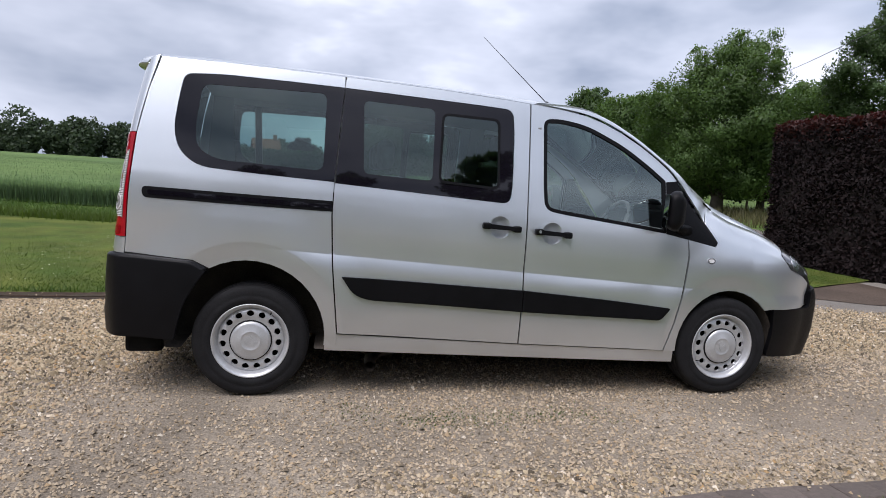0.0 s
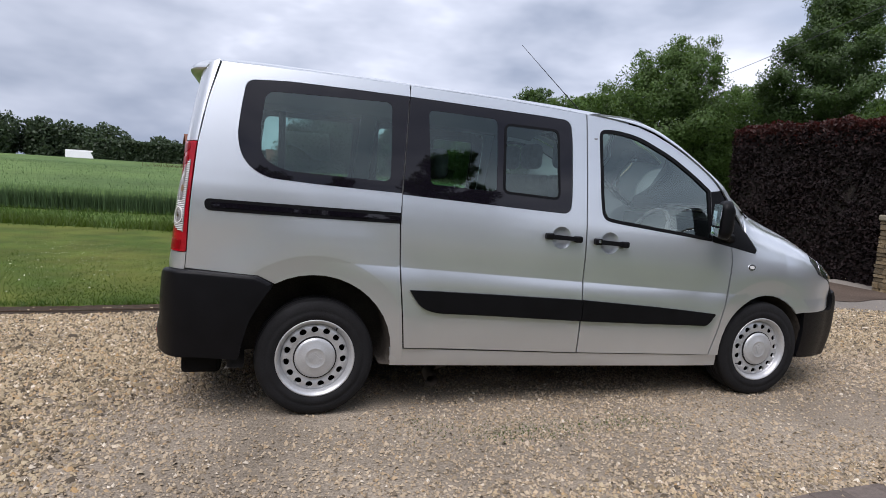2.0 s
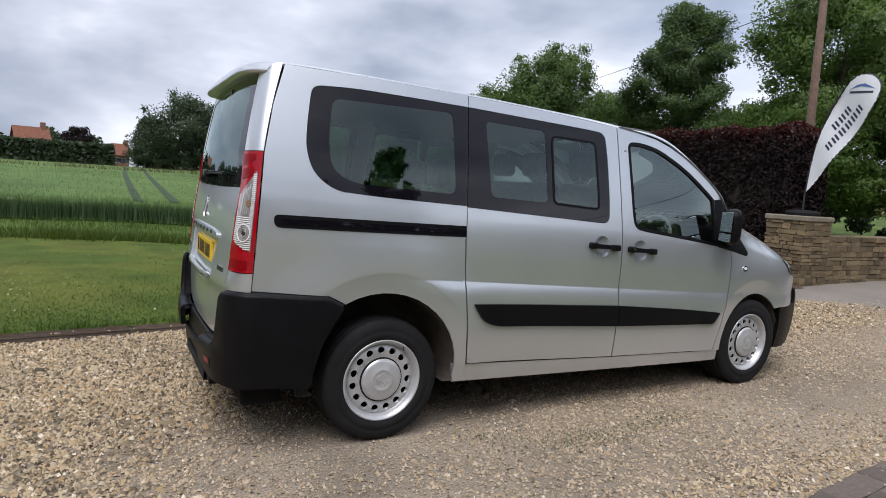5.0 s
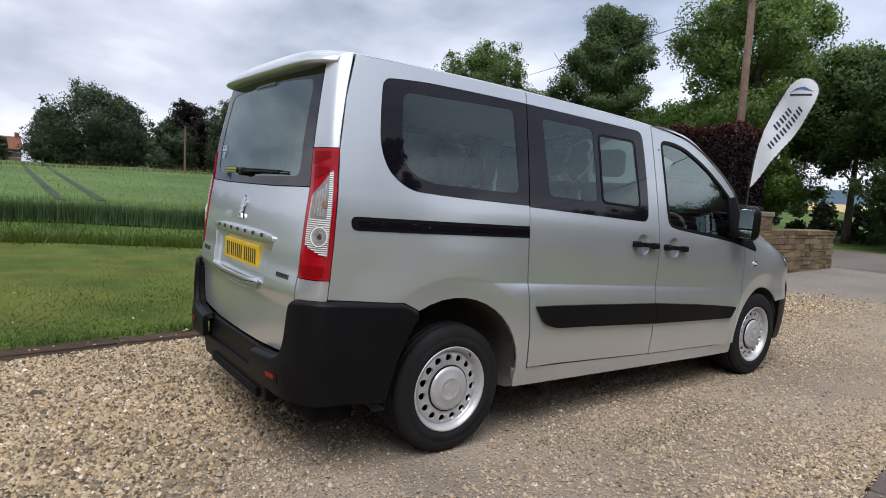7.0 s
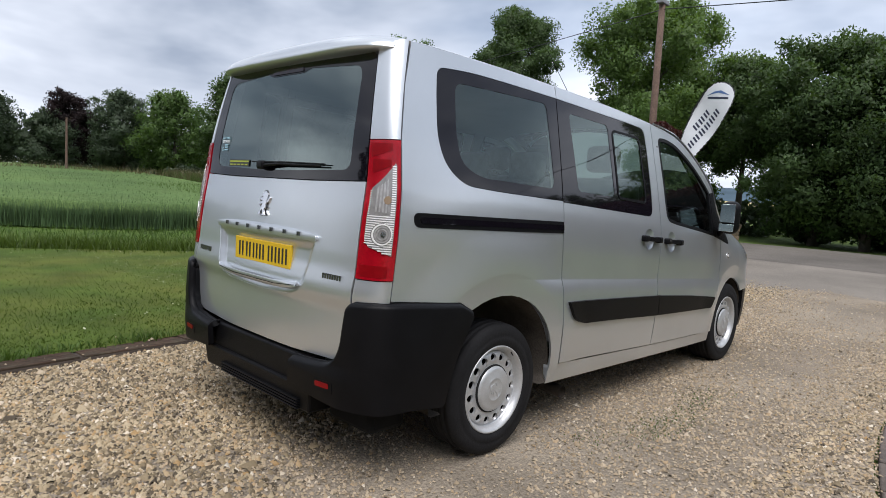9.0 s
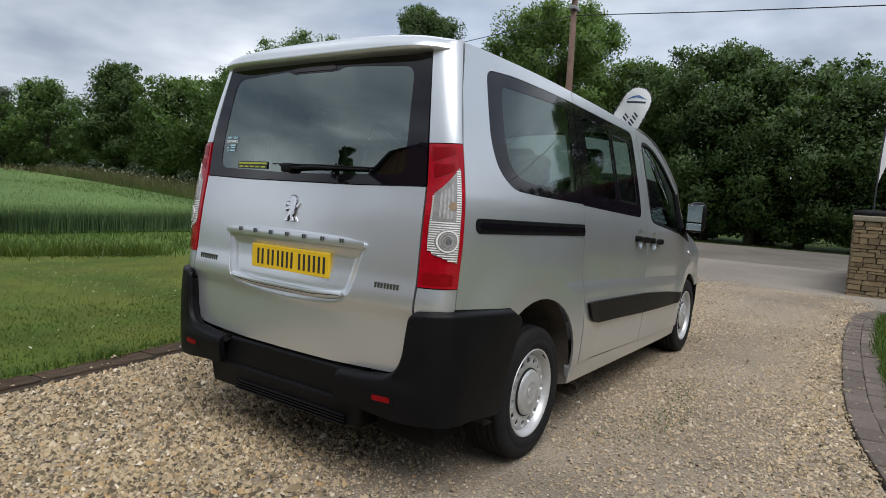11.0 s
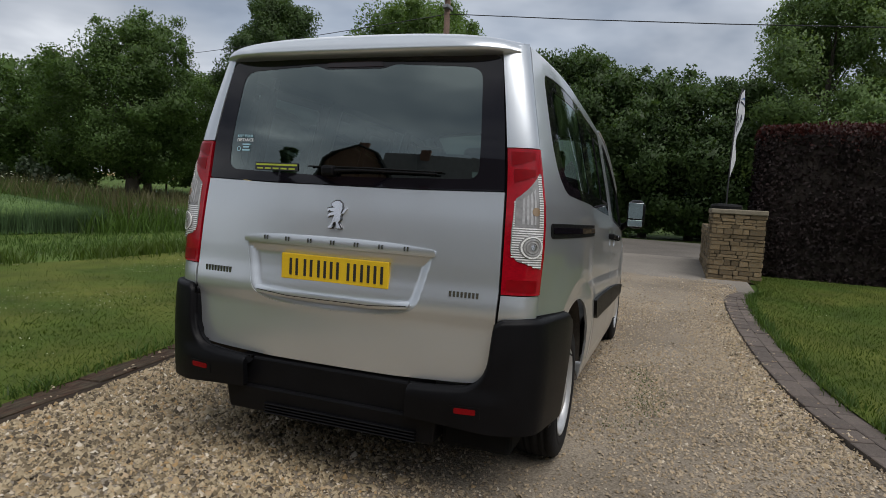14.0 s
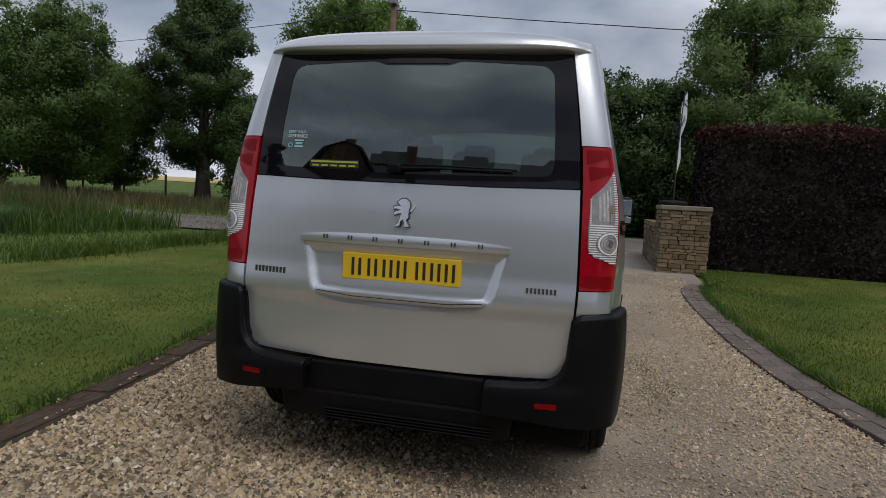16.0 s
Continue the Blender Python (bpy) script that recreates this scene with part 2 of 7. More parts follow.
M_ROUGH = mat("rough_grass", (0.063, 0.106, 0.023), 0.95, var=0.4, scale=1.0, fine=0.5, fine_scale=30, bump=0.8, bump_scale=30, tint=(0.082, 0.120, 0.028), spec=0.15)
M_BLADE = leaf_mat("grass_blades", (0.060, 0.097, 0.013), (0.090, 0.137, 0.014), island=0.22)
M_TALL = leaf_mat("tall_grass_blades", (0.060, 0.110, 0.021), (0.088, 0.152, 0.019), island=0.45)
M_DRY = leaf_mat("dry_grass_stems", (0.120, 0.112, 0.052), (0.115, 0.108, 0.040), island=0.4)
M_WHEAT = leaf_mat("green_wheat", (0.082, 0.138, 0.062), (0.11, 0.18, 0.056), island=0.35)
M_CLOVER = mat("clover_heads", (0.44, 0.46, 0.34), 0.9, island=0.2)
M_FIELD = mat("wheat_field", (0.082, 0.134, 0.045), 0.95, var=0.25, scale=0.25, fine=0.4, fine_scale=9, bump=0.8, bump_scale=9, tint=(0.105, 0.160, 0.050), spec=0.1)
M_ASPHALT = mat("worn_asphalt", (0.185, 0.167, 0.146), 0.92, var=0.2, scale=0.7, fine=0.3, fine_scale=90, bump=0.4, bump_scale=120, tint=(0.235, 0.212, 0.183), spec=0.25)
M_ROAD = mat("country_road_tarmac", (0.125, 0.114, 0.102), 0.92, var=0.2, scale=0.7, fine=0.3, fine_scale=90, bump=0.4, bump_scale=120, tint=(0.155, 0.141, 0.124), spec=0.2)
M_EXHAUST = mat("rusty_exhaust_steel", (0.10, 0.082, 0.068), 0.5, 0.6, var=0.3, scale=20)
M_SOIL = mat("bare_brown_soil", (0.085, 0.064, 0.050), 0.95, var=0.3, scale=1.5, fine=0.4, fine_scale=60, bump=0.5, bump_scale=70, spec=0.15)
M_KERB = mat("weathered_kerb_stone", (0.060, 0.037, 0.026), 0.95, var=0.45, scale=9, fine=0.3, bump=0.5, bump_scale=40, obj=0.25, tint=(0.060, 0.050, 0.036), spec=0.15)
M_PAVER = mat("concrete_block", (0.112, 0.090, 0.077), 0.88, var=0.2, scale=6, fine=0.25, bump=0.4, bump_scale=70, obj=0.22)
M_JOINT = mat("dirty_joint", (0.045, 0.034, 0.026), 0.95, var=0.3, scale=8, bump=0.4)
M_STONE = mat("limestone", (0.172, 0.120, 0.060), 0.9, var=0.3, scale=6, fine=0.25, fine_scale=50, bump=0.6, bump_scale=22, obj=0.42, tint=(0.140, 0.118, 0.080))
M_MORTAR = mat("lime_mortar", (0.095, 0.075, 0.052), 0.95, var=0.3, scale=8, bump=0.6, bump_scale=40)
M_CAP = mat("cap_stone", (0.20, 0.175, 0.130), 0.9, var=0.25, scale=5, fine=0.25, bump=0.5, bump_scale=30)
M_BARK = mat("tree_bark", (0.075, 0.062, 0.048), 0.95, var=0.35, scale=5, bump=0.8, bump_scale=14)
M_POLE = mat("weathered_pole_wood", (0.12, 0.078, 0.058), 0.9, var=0.3, scale=4, fine=0.3, fine_scale=30, bump=0.4, bump_scale=25)
M_WIRE = mat("black_cable", (0.02, 0.02, 0.02), 0.6)
M_IRON = mat("galvanised_fitting", (0.25, 0.25, 0.26), 0.5, 0.6, var=0.2)
M_LEAF = leaf_mat("broad_leaves", (0.070, 0.124, 0.032), (0.105, 0.180, 0.026))
M_LEAF_DARK = leaf_mat("dark_leaves", (0.052, 0.093, 0.028), (0.076, 0.132, 0.023))
M_LEAF_LIGHT = leaf_mat("fresh_leaves", (0.082, 0.145, 0.032), (0.13, 0.22, 0.025))
M_LEAF_ASH = leaf_mat("pale_ash_leaves", (0.115, 0.185, 0.060), (0.17, 0.26, 0.05))
# paler and bluer than the other leaves: haze over distance is in this colour
M_LEAF_FAR = leaf_mat("haze_tinted_leaves", (0.054, 0.080, 0.044), (0.062, 0.092, 0.036))
M_LEAF_PURPLE = leaf_mat("copper_beech_leaves", (0.014, 0.0075, 0.0075), (0.018, 0.007, 0.006), island=0.4, share=0.2, rough=0.75)
M_LEAF_RED = leaf_mat("copper_beech_young_leaves", (0.050, 0.020, 0.017), (0.08, 0.018, 0.015), island=0.5)
M_CORE = mat("hedge_twigs", (0.018, 0.013, 0.010), 0.95, var=0.4, scale=6, bump=0.8, bump_scale=18)
M_FLAG = mat("white_flag_cloth", (0.74, 0.76, 0.80), 0.75, var=0.05, scale=4)
M_FLAG_EDGE = mat("black_flag_hem", (0.02, 0.02, 0.025), 0.7)
M_NAVY = mat("navy_print", (0.03, 0.035, 0.07), 0.6)
M_BLUE = mat("blue_print", (0.08, 0.16, 0.36), 0.6)
M_BRICK = mat("red_brickwork", (0.20, 0.10, 0.065), 0.9, var=0.2, scale=2, fine=0.2, fine_scale=14)
M_TILE = mat("clay_roof_tiles", (0.17, 0.068, 0.040), 0.9, var=0.25, scale=3, fine=0.25, fine_scale=12)
M_SLATE = mat("dark_roof_tiles", (0.07, 0.065, 0.065), 0.8, var=0.2, scale=3)
M_WHITE = mat("white_paint", (0.75, 0.76, 0.76), 0.6, var=0.05)
M_PANE = mat("dark_window_pane", (0.03, 0.035, 0.04), 0.05)
# the blue of far haze is mixed into the hills' colour
M_HILLS = mat("haze_tinted_woodland", (0.070, 0.105, 0.135), 0.95, var=0.3, scale=0.05, spec=0.05)
M_STRAW = mat("ripe_field", (0.42, 0.33, 0.13), 0.95, var=0.15, scale=0.2)


# ---- mesh helpers ----
def link(name, me, material, parent=None, label="", smooth=False):
    ob = new(name, me)
    if material is not None and not me.materials:
        me.materials.append(material)
    if smooth:
        me.polygons.foreach_set("use_smooth", [True] * len(me.polygons))
    if parent is not None:
        ob.parent = parent
    if label:
        ob["label"] = label
    return ob


def part(name, bm, material, parent, label="", smooth=False):
    me = bpy.data.meshes.new(name)
    bm.to_mesh(me)
    bm.free()
    return link(name, me, material, parent, label, smooth)


def empty(name, x=0, y=0, z=0, rz=0):
    ob = new(name)
    ob.matrix_basis = pose(x, y, z, 0, 0, rz)
    return ob


def box(bm, lo, hi, bevel=0.0, seg=2):
    """A box from corner to corner, its edges rounded."""
    made = bmesh.ops.create_cube(bm, size=1)["verts"]
    c, s = [(a + b) / 2 for a, b in zip(lo, hi)], [b - a for a, b in zip(lo, hi)]
    for v in made:
        v.co = Vector((c[0] + v.co.x * s[0], c[1] + v.co.y * s[1], c[2] + v.co.z * s[2]))
    if bevel:
        edges = list({e for v in made for e in v.link_edges})
        bmesh.ops.bevel(bm, geom=edges, offset=bevel, segments=seg, affect="EDGES", profile=0.5)
    return made


def boxed(name, lo, hi, material, parent, bevel=0.0, label="", seg=2):
    bm = bmesh.new()
    box(bm, lo, hi, bevel, seg)
    return part(name, bm, material, parent, label, bevel > 0 and seg > 2)


def tube(bm, points, radii, sides=8, cap=True):
    """A tapered tube along points."""
    rings = []
    for i, p in enumerate(points):
        p = Vector(p)
        d = (Vector(points[min(i + 1, len(points) - 1)]) - Vector(points[max(i - 1, 0)])).normalized()
        a = d.orthogonal().normalized() if abs(d.z) < 0.9 else Vector((1, 0, 0))
        a = (a - d * a.dot(d)).normalized()
        b = d.cross(a)
        r = radii[i] if hasattr(radii, "__len__") else radii
        rings.append([bm.verts.new(p + (a * math.cos(k * math.tau / sides) + b * math.sin(k * math.tau / sides)) * r) for k in range(sides)])
    for q, s in zip(rings, rings[1:]):
        for k in range(sides):
            bm.faces.new((q[k], q[(k + 1) % sides], s[(k + 1) % sides], s[k]))
    if cap:
        bm.faces.new(rings[0][::-1]), bm.faces.new(rings[-1])


def lathe(bm, profile, sides=48, axis="y"):
    """A turned form round the y axis: profile of (radius, y)."""
    rings = []
    for r, h in profile:
        rings.append([bm.verts.new((r * math.cos(k * math.tau / sides), h, r * math.sin(k * math.tau / sides))) for k in range(sides)])
    for q, s in zip(rings, rings[1:]):
        for k in range(sides):
            bm.faces.new((q[k], q[(k + 1) % sides], s[(k + 1) % sides], s[k]))
    return rings


def mesh_of(name, verts, faces):
    """A mesh from arrays of verts (n, 3) and faces (m, k)."""
    me = bpy.data.meshes.new(name)
    verts, faces = np.asarray(verts, "f4"), np.asarray(faces, "i4")
    me.vertices.add(len(verts))
    me.vertices.foreach_set("co", verts.ravel())
    k = faces.shape[1]
    me.loops.add(faces.size)
    me.loops.foreach_set("vertex_index", faces.ravel())
    me.polygons.add(len(faces))
    me.polygons.foreach_set("loop_start", np.arange(0, faces.size, k, dtype="i4"))
    me.update(calc_edges=True)
    return me


def curve_at(points, t):
    """Catmull-Rom through points of (key, value...), at the key t."""
    n = len(points)
    if t <= points[0][0]:
        i = 0
    elif t >= points[-1][0]:
        i = n - 2
    else:
        i = max(k for k in range(n - 1) if points[k][0] <= t)
    a, b = points[i], points[i + 1]
    h = b[0] - a[0]
    u = (t - a[0]) / h
    before, after = points[max(i - 1, 0)], points[min(i + 2, n - 1)]
    res = []
    for c in range(1, len(a)):
        m0 = (b[c] - before[c]) / (b[0] - before[0]) * h
        m1 = (after[c] - a[c]) / (after[0] - a[0]) * h
        if u < 0 or u > 1:
            res.append(a[c] + (m0 if u < 0 else 0) * u if u < 0 else b[c] + m1 * (u - 1))
            continue
        res.append((2 * u**3 - 3 * u**2 + 1) * a[c] + (u**3 - 2 * u**2 + u) * m0 + (3 * u**2 - 2 * u**3) * b[c] + (u**3 - u**2) * m1)
    return res[0] if len(res) == 1 else res


def smooth_path(points, step=0.05, closed=False):
    """Points along a rounded line through the given 2D points."""
    pts = [Vector(p) for p in points]
    n, res = len(pts), []
    for i in range(n if closed else n - 1):
        p0, p1 = pts[(i - 1) % n] if closed or i else pts[i], pts[i]
        p2 = pts[(i + 1) % n]
        p3 = pts[(i + 2) % n] if closed or i + 2 < n else p2
        k = max(1, int((p2 - p1).length / step))
        for j in range(k):
            u = j / k
            res.append(0.5 * ((2 * p1) + (p2 - p0) * u + (2 * p0 - 5 * p1 + 4 * p2 - p3) * u * u + (3 * p1 - p0 - 3 * p2 + p3) * u**3))
    if not closed:
        res.append(pts[-1])
    return res


def fillet(points, r, seg=5):
    """A polygon with its corners rounded; r: one radius, or one for each corner."""
    pts, res = [Vector(p) for p in points], []
    n = len(pts)
    for i, p in enumerate(pts):
        a, b = pts[i - 1] - p, pts[(i + 1) % n] - p
        q = r[i] if hasattr(r, "__len__") else r
        q = min(q, a.length * 0.48, b.length * 0.48)
        if q <= 0:
            res.append(p)
            continue
        s, e = p + a.normalized() * q, p + b.normalized() * q
        for k in range(seg + 1):
            u = k / seg
            res.append(s * (1 - u) ** 2 + p * 2 * u * (1 - u) + e * u * u)
    return res


def shrink(poly, d):
    """The polygon drawn in by about d."""
    pts = [Vector(p) for p in poly]
    area = sum(a.x * b.y - b.x * a.y for a, b in zip(pts, pts[1:] + pts[:1]))
    sign = 1 if area > 0 else -1
    res = []
    for i, p in enumerate(pts):
        a, b = (p - pts[i - 1]), (pts[(i + 1) % len(pts)] - p)
        n = Vector((-a.y, a.x)).normalized() + Vector((-b.y, b.x)).normalized()
        if n.length > 1e-6:
            res.append(p + n.normalized() * d * sign)
    return res


def inside(poly, xs, ys):
    """Which of the points lie in the polygon."""
    px, py = np.array([p[0] for p in poly]), np.array([p[1] for p in poly])
    res = np.zeros(len(xs), bool)
    for i in range(len(px)):
        x0, y0, x1, y1 = px[i - 1], py[i - 1], px[i], py[i]
        if y0 == y1:
            continue
        res ^= ((y0 > ys) != (y1 > ys)) & (xs < (x1 - x0) * (ys - y0) / (y1 - y0) + x0)
    return res


def densify(poly, step):
    res = []
    for i in range(len(poly)):
        a, b = Vector(poly[i]), Vector(poly[(i + 1) % len(poly)])
        k = max(1, math.ceil((b - a).length / step))
        res += [a + (b - a) * (j / k) for j in range(k)]
    return res


def sheet_mesh(name, f, outline, holes=(), step=0.05, thick=0.012, out=1.0, scale=(1, 1), lines=()):
    """A curved panel: the region of (u, v) inside outline and outside holes, laid on the surface f(u, v),
    with a turned-in rim of depth thick. out: 1 or -1, the side of du x dv that faces outwards. scale: size of u and v, for the spacing. lines: creases that the mesh follows."""
    from mathutils.geometry import delaunay_2d_cdt
    loops = []
    for poly in (outline, *holes):
        flat = [Vector((p[0] * scale[0], p[1] * scale[1])) for p in poly]
        flat = [p for i, p in enumerate(flat) if (p - flat[i - 1]).length > 1e-5]
        loops.append(densify(flat, step))
    pts, edges = [], []
    for lp in loops:
        k = len(pts)
        pts += lp
        edges += [(k + i, k + (i + 1) % len(lp)) for i in range(len(lp))]
    for poly in lines:
        row = []
        for a, b in zip(poly, poly[1:]):
            m = max(1, math.ceil((b - a).length / step))
            row += [a + (b - a) * (j / m) for j in range(m)]
        hit = inside(loops[0], np.array([p.x for p in row]), np.array([p.y for p in row]))
        for h in loops[1:]:
            hit &= ~inside(h, np.array([p.x for p in row]), np.array([p.y for p in row]))
        k, last = len(pts), None
        for p, ok in zip(row, hit):
            if ok:
                if last:
                    edges.append((len(pts) - 1, len(pts)))
                pts.append(p)
            last = ok
    bx, by = np.array([p.x for p in pts]), np.array([p.y for p in pts])
    gx, gy = np.meshgrid(np.arange(bx.min() + step / 2, bx.max(), step), np.arange(by.min() + step / 2, by.max(), step))
    gx, gy = gx.ravel(), gy.ravel()
    ok = inside(loops[0], gx, gy)
    for h in loops[1:]:
        ok &= ~inside(h, gx, gy)
    gx, gy = gx[ok], gy[ok]
    if len(gx):
        far = np.ones(len(gx), bool)
        for x, y in zip(bx, by):
            far &= (gx - x) ** 2 + (gy - y) ** 2 > (0.55 * step) ** 2
        pts = pts + [Vector((x, y)) for x, y in zip(gx[far], gy[far])]
    v2, _, tris, *_ = delaunay_2d_cdt(pts, edges, [], 0, 1e-7)
    v2 = np.array([(p.x, p.y) for p in v2])
    tris = np.array([t for t in tris], int)
    c = v2[tris].mean(axis=1)
    ok = inside(loops[0], c[:, 0], c[:, 1])
    for h in loops[1:]:
        ok &= ~inside(h, c[:, 0], c[:, 1])
    tris = tris[ok]
    used = np.unique(tris)
    index = -np.ones(len(v2), int)
    index[used] = np.arange(len(used))
    tris, v2 = index[tris], v2[used]
    uv = v2 / np.array(scale)
    co = np.array([f(u, v) for u, v in uv])
    eps = 1e-3
    du = np.array([f(u + eps / scale[0], v) for u, v in uv]) - np.array([f(u - eps / scale[0], v) for u, v in uv])
    dv = np.array([f(u, v + eps / scale[1]) for u, v in uv]) - np.array([f(u, v - eps / scale[1]) for u, v in uv])
    nor = np.cross(du, dv)
    nor *= out / np.maximum(np.linalg.norm(nor, axis=1, keepdims=True), 1e-12)
    t = co[tris]
    flip = (np.cross(t[:, 1] - t[:, 0], t[:, 2] - t[:, 0]) * nor[tris[:, 0]]).sum(axis=1) < 0
    tris[flip] = tris[flip][:, ::-1]
    verts, faces, normals = [*map(tuple, co)], [tuple(x) for x in tris], [*map(tuple, nor)]
    if thick:
        count = {}
        for a, b, d in tris:
            for e in ((a, b), (b, d), (d, a)):
                count[e] = 1
        rim = [e for e in count if (e[1], e[0]) not in count]
        top, low = {}, {}
        for a, b in rim:
            for i in (a, b):
                if i not in top:
                    top[i] = len(verts)
                    verts.append(tuple(co[i])), normals.append((0, 0, 0))
                    low[i] = len(verts)
                    verts.append(tuple(co[i] - nor[i] * thick)), normals.append((0, 0, 0))
            faces.append((top[b], top[a], low[a], low[b]))
    me = bpy.data.meshes.new(name)
    me.from_pydata([tuple(map(float, v)) for v in verts], [], [tuple(map(int, q)) for q in faces])
    me.polygons.foreach_set("use_smooth", [True] * len(me.polygons))
    me.normals_split_custom_set_from_vertices([tuple(map(float, v)) for v in normals])
    return me


def sheet(name, f, outline, material, parent, holes=(), step=0.05, thick=0.012, out=1.0, scale=(1, 1), label="", lines=()):
    return link(name, sheet_mesh(name, f, outline, holes, step, thick, out, scale, lines), material, parent, label)

# ---- the ground ----
def lane(x, pts):
    return curve_at(pts, x)


LEFT_EDGE = [(-9.0, 1.30), (-3.0, 1.58), (-1.1, 1.74), (0.0, 1.87), (1.2, 2.07), (4.0, 2.35), (7.3, 2.52)]
RIGHT_EDGE = [(-9.0, -9.2), (-4.0, -6.6), (-1.5, -3.85), (0.2, -2.60), (1.0, -2.345), (2.0, -2.185), (3.3, -2.11), (5.0, -2.07), (6.4, -2.13), (7.0, -2.36)]


RISE = [(3.2, 0.0), (5.0, 0.035), (7.0, 0.085), (9.0, 0.12), (12.0, 0.17), (17.0, 0.25), (24.0, 0.30), (40.0, 0.30)]


def ease(a, b, x):
    u = min(1.0, max(0.0, (x - a) / (b - a)))
    return u * u * (3 - 2 * u)


def rise(x):
    """The drive climbs a little from the van to the road."""
    return 0.0 if x <= 3.2 else curve_at(RISE, min(x, 40.0))


def land_z(x, y):
    """The lie of the land: level round the drive, rising gently across the fields."""
    d = max(0.0, y - 10.0)
    z = 1.35 * (1 - math.exp(-d / 45.0)) * (1 - 0.5 * ease(8, 30, x)) + rise(x)
    if x > 23:
        z += 2.2 * (1 - math.exp(-(x - 23) / 50.0))
    return z


def grid_sheet(name, xs, ys, zf, material, label):
    verts = [(x, y, zf(x, y)) for y in ys for x in xs]
    nx = len(xs)
    faces = [(j * nx + i, j * nx + i + 1, (j + 1) * nx + i + 1, (j + 1) * nx + i) for j in range(len(ys) - 1) for i in range(nx - 1)]
    ob = link(name, mesh_of(name, verts, faces), material, smooth=True)
    return tagged(ob, label, name.split("_")[0], kind="structure")


steps = [0, 1.5, 3, 5, 7, 9, 12, 15, 18, 22, 27, 33, 40, 50, 65, 90, 130, 200, 400, 900, 2000]
axis = [-s for s in steps[:0:-1]] + steps
grid_sheet("ground", axis, axis, lambda x, y: land_z(x, y) - 0.035, M_ROUGH, "rough green grass ground reaching the horizon")


def strip_between(name, x0, x1, n, lo, hi, zf, material, label, m=6):
    verts, faces = [], []
    for i in range(n + 1):
        x = x0 + (x1 - x0) * i / n
        a, b = lo(x), hi(x)
        for j in range(m + 1):
            y = a + (b - a) * j / m
            verts.append((x, y, zf(x, y)))
    for i in range(n):
        for j in range(m):
            k = i * (m + 1) + j
            faces.append((k, k + m + 1, k + m + 2, k + 1))
    ob = link(name, mesh_of(name, verts, faces), material, smooth=True)
    return tagged(ob, label, name.split("_")[0], kind="structure")


def gravel_z(x, y):
    return 0.006 * noise.noise((x * 0.8, y * 0.8, 0)) - 0.004 + rise(x)


gravel = strip_between("gravel_drive", -9.0, 9.4, 130, lambda x: lane(min(x, 7.0), RIGHT_EDGE) + 0.02 + 0.15 * max(0, x - 7.0), lambda x: lane(min(x, 7.3), LEFT_EDGE) - 0.02 - 0.18 * max(0, x - 7.3), gravel_z, M_GRAVEL_BED, "pale buff gravel drive", 40)
lawn_far = [(-60.0, 26.0), (-12.0, 11.2), (-5.0, 9.35), (-2.6, 9.0), (-0.9, 8.55), (0.67, 7.85), (2.7, 7.1), (4.0, 6.75), (8.0, 6.4), (10.3, 6.6)]
strip_between("lawn_north", -14.0, 8.7, 60, lambda x: (lane(min(x, 7.3), LEFT_EDGE) + 0.17 + 0.42 * max(0, x - 6.4) if x > -9 else 1.3), lambda x: lane(x, lawn_far), lambda x, y: rise(x) + 0.03 + 0.01 * noise.noise((x, y, 3)), M_LAWN, "mown green lawn with clover", 24)
strip_between("lawn_south", -1.4, 9.2, 60, lambda x: -14.0, lambda x: lane(x, RIGHT_EDGE) - 0.28 if x < 6.95 else -2.62 - 0.1 * (x - 7.0), lambda x, y: rise(x) + 0.03 + 0.01 * noise.noise((x, y, 3)), M_LAWN, "mown green lawn", 24)
def apron_z(x, y):
    """The tarmac shows from a ragged line on, nearer along the lawn."""
    q = x + 0.35 * math.sin(y * 1.7) * (1 - ease(0.6, 1.6, y)) + 0.2 * math.sin(y * 4.1) + 1.9 * ease(0.5, 1.9, y)
    return rise(x) + 0.009 * ease(7.9, 8.7, q) - 0.011 * (1 - ease(7.6, 8.3, q))


strip_between("apron_pavement", 5.6, 12.6, 44, lambda x: -2.6 - 0.35 * max(0, x - 11), lambda x: 2.7 + 0.45 * min(2.0, max(0, x - 6.4)) + 0.35 * max(0, x - 11), apron_z, M_ASPHALT, "worn tarmac apron between gate pillars", 24)
strip_between("soil_verge", 6.0, 8.35, 20, lambda x: 2.40 - 0.50 * ease(6.0, 7.2, x) + 0.06 * math.sin(x * 5.1), lambda x: lane(min(x, 7.3), LEFT_EDGE) + 0.19 + 0.42 * max(0, x - 6.4), lambda x, y: max(apron_z(x, y), gravel_z(x, y)) + 0.007, M_SOIL, "bare brown soil at the end of the lawn", 8)


def yard_edge(x):
    k = ease(-2.4, -0.6, x)
    return (lane(x, RIGHT_EDGE) + 0.05) * (1 - k) - 5.6 * k


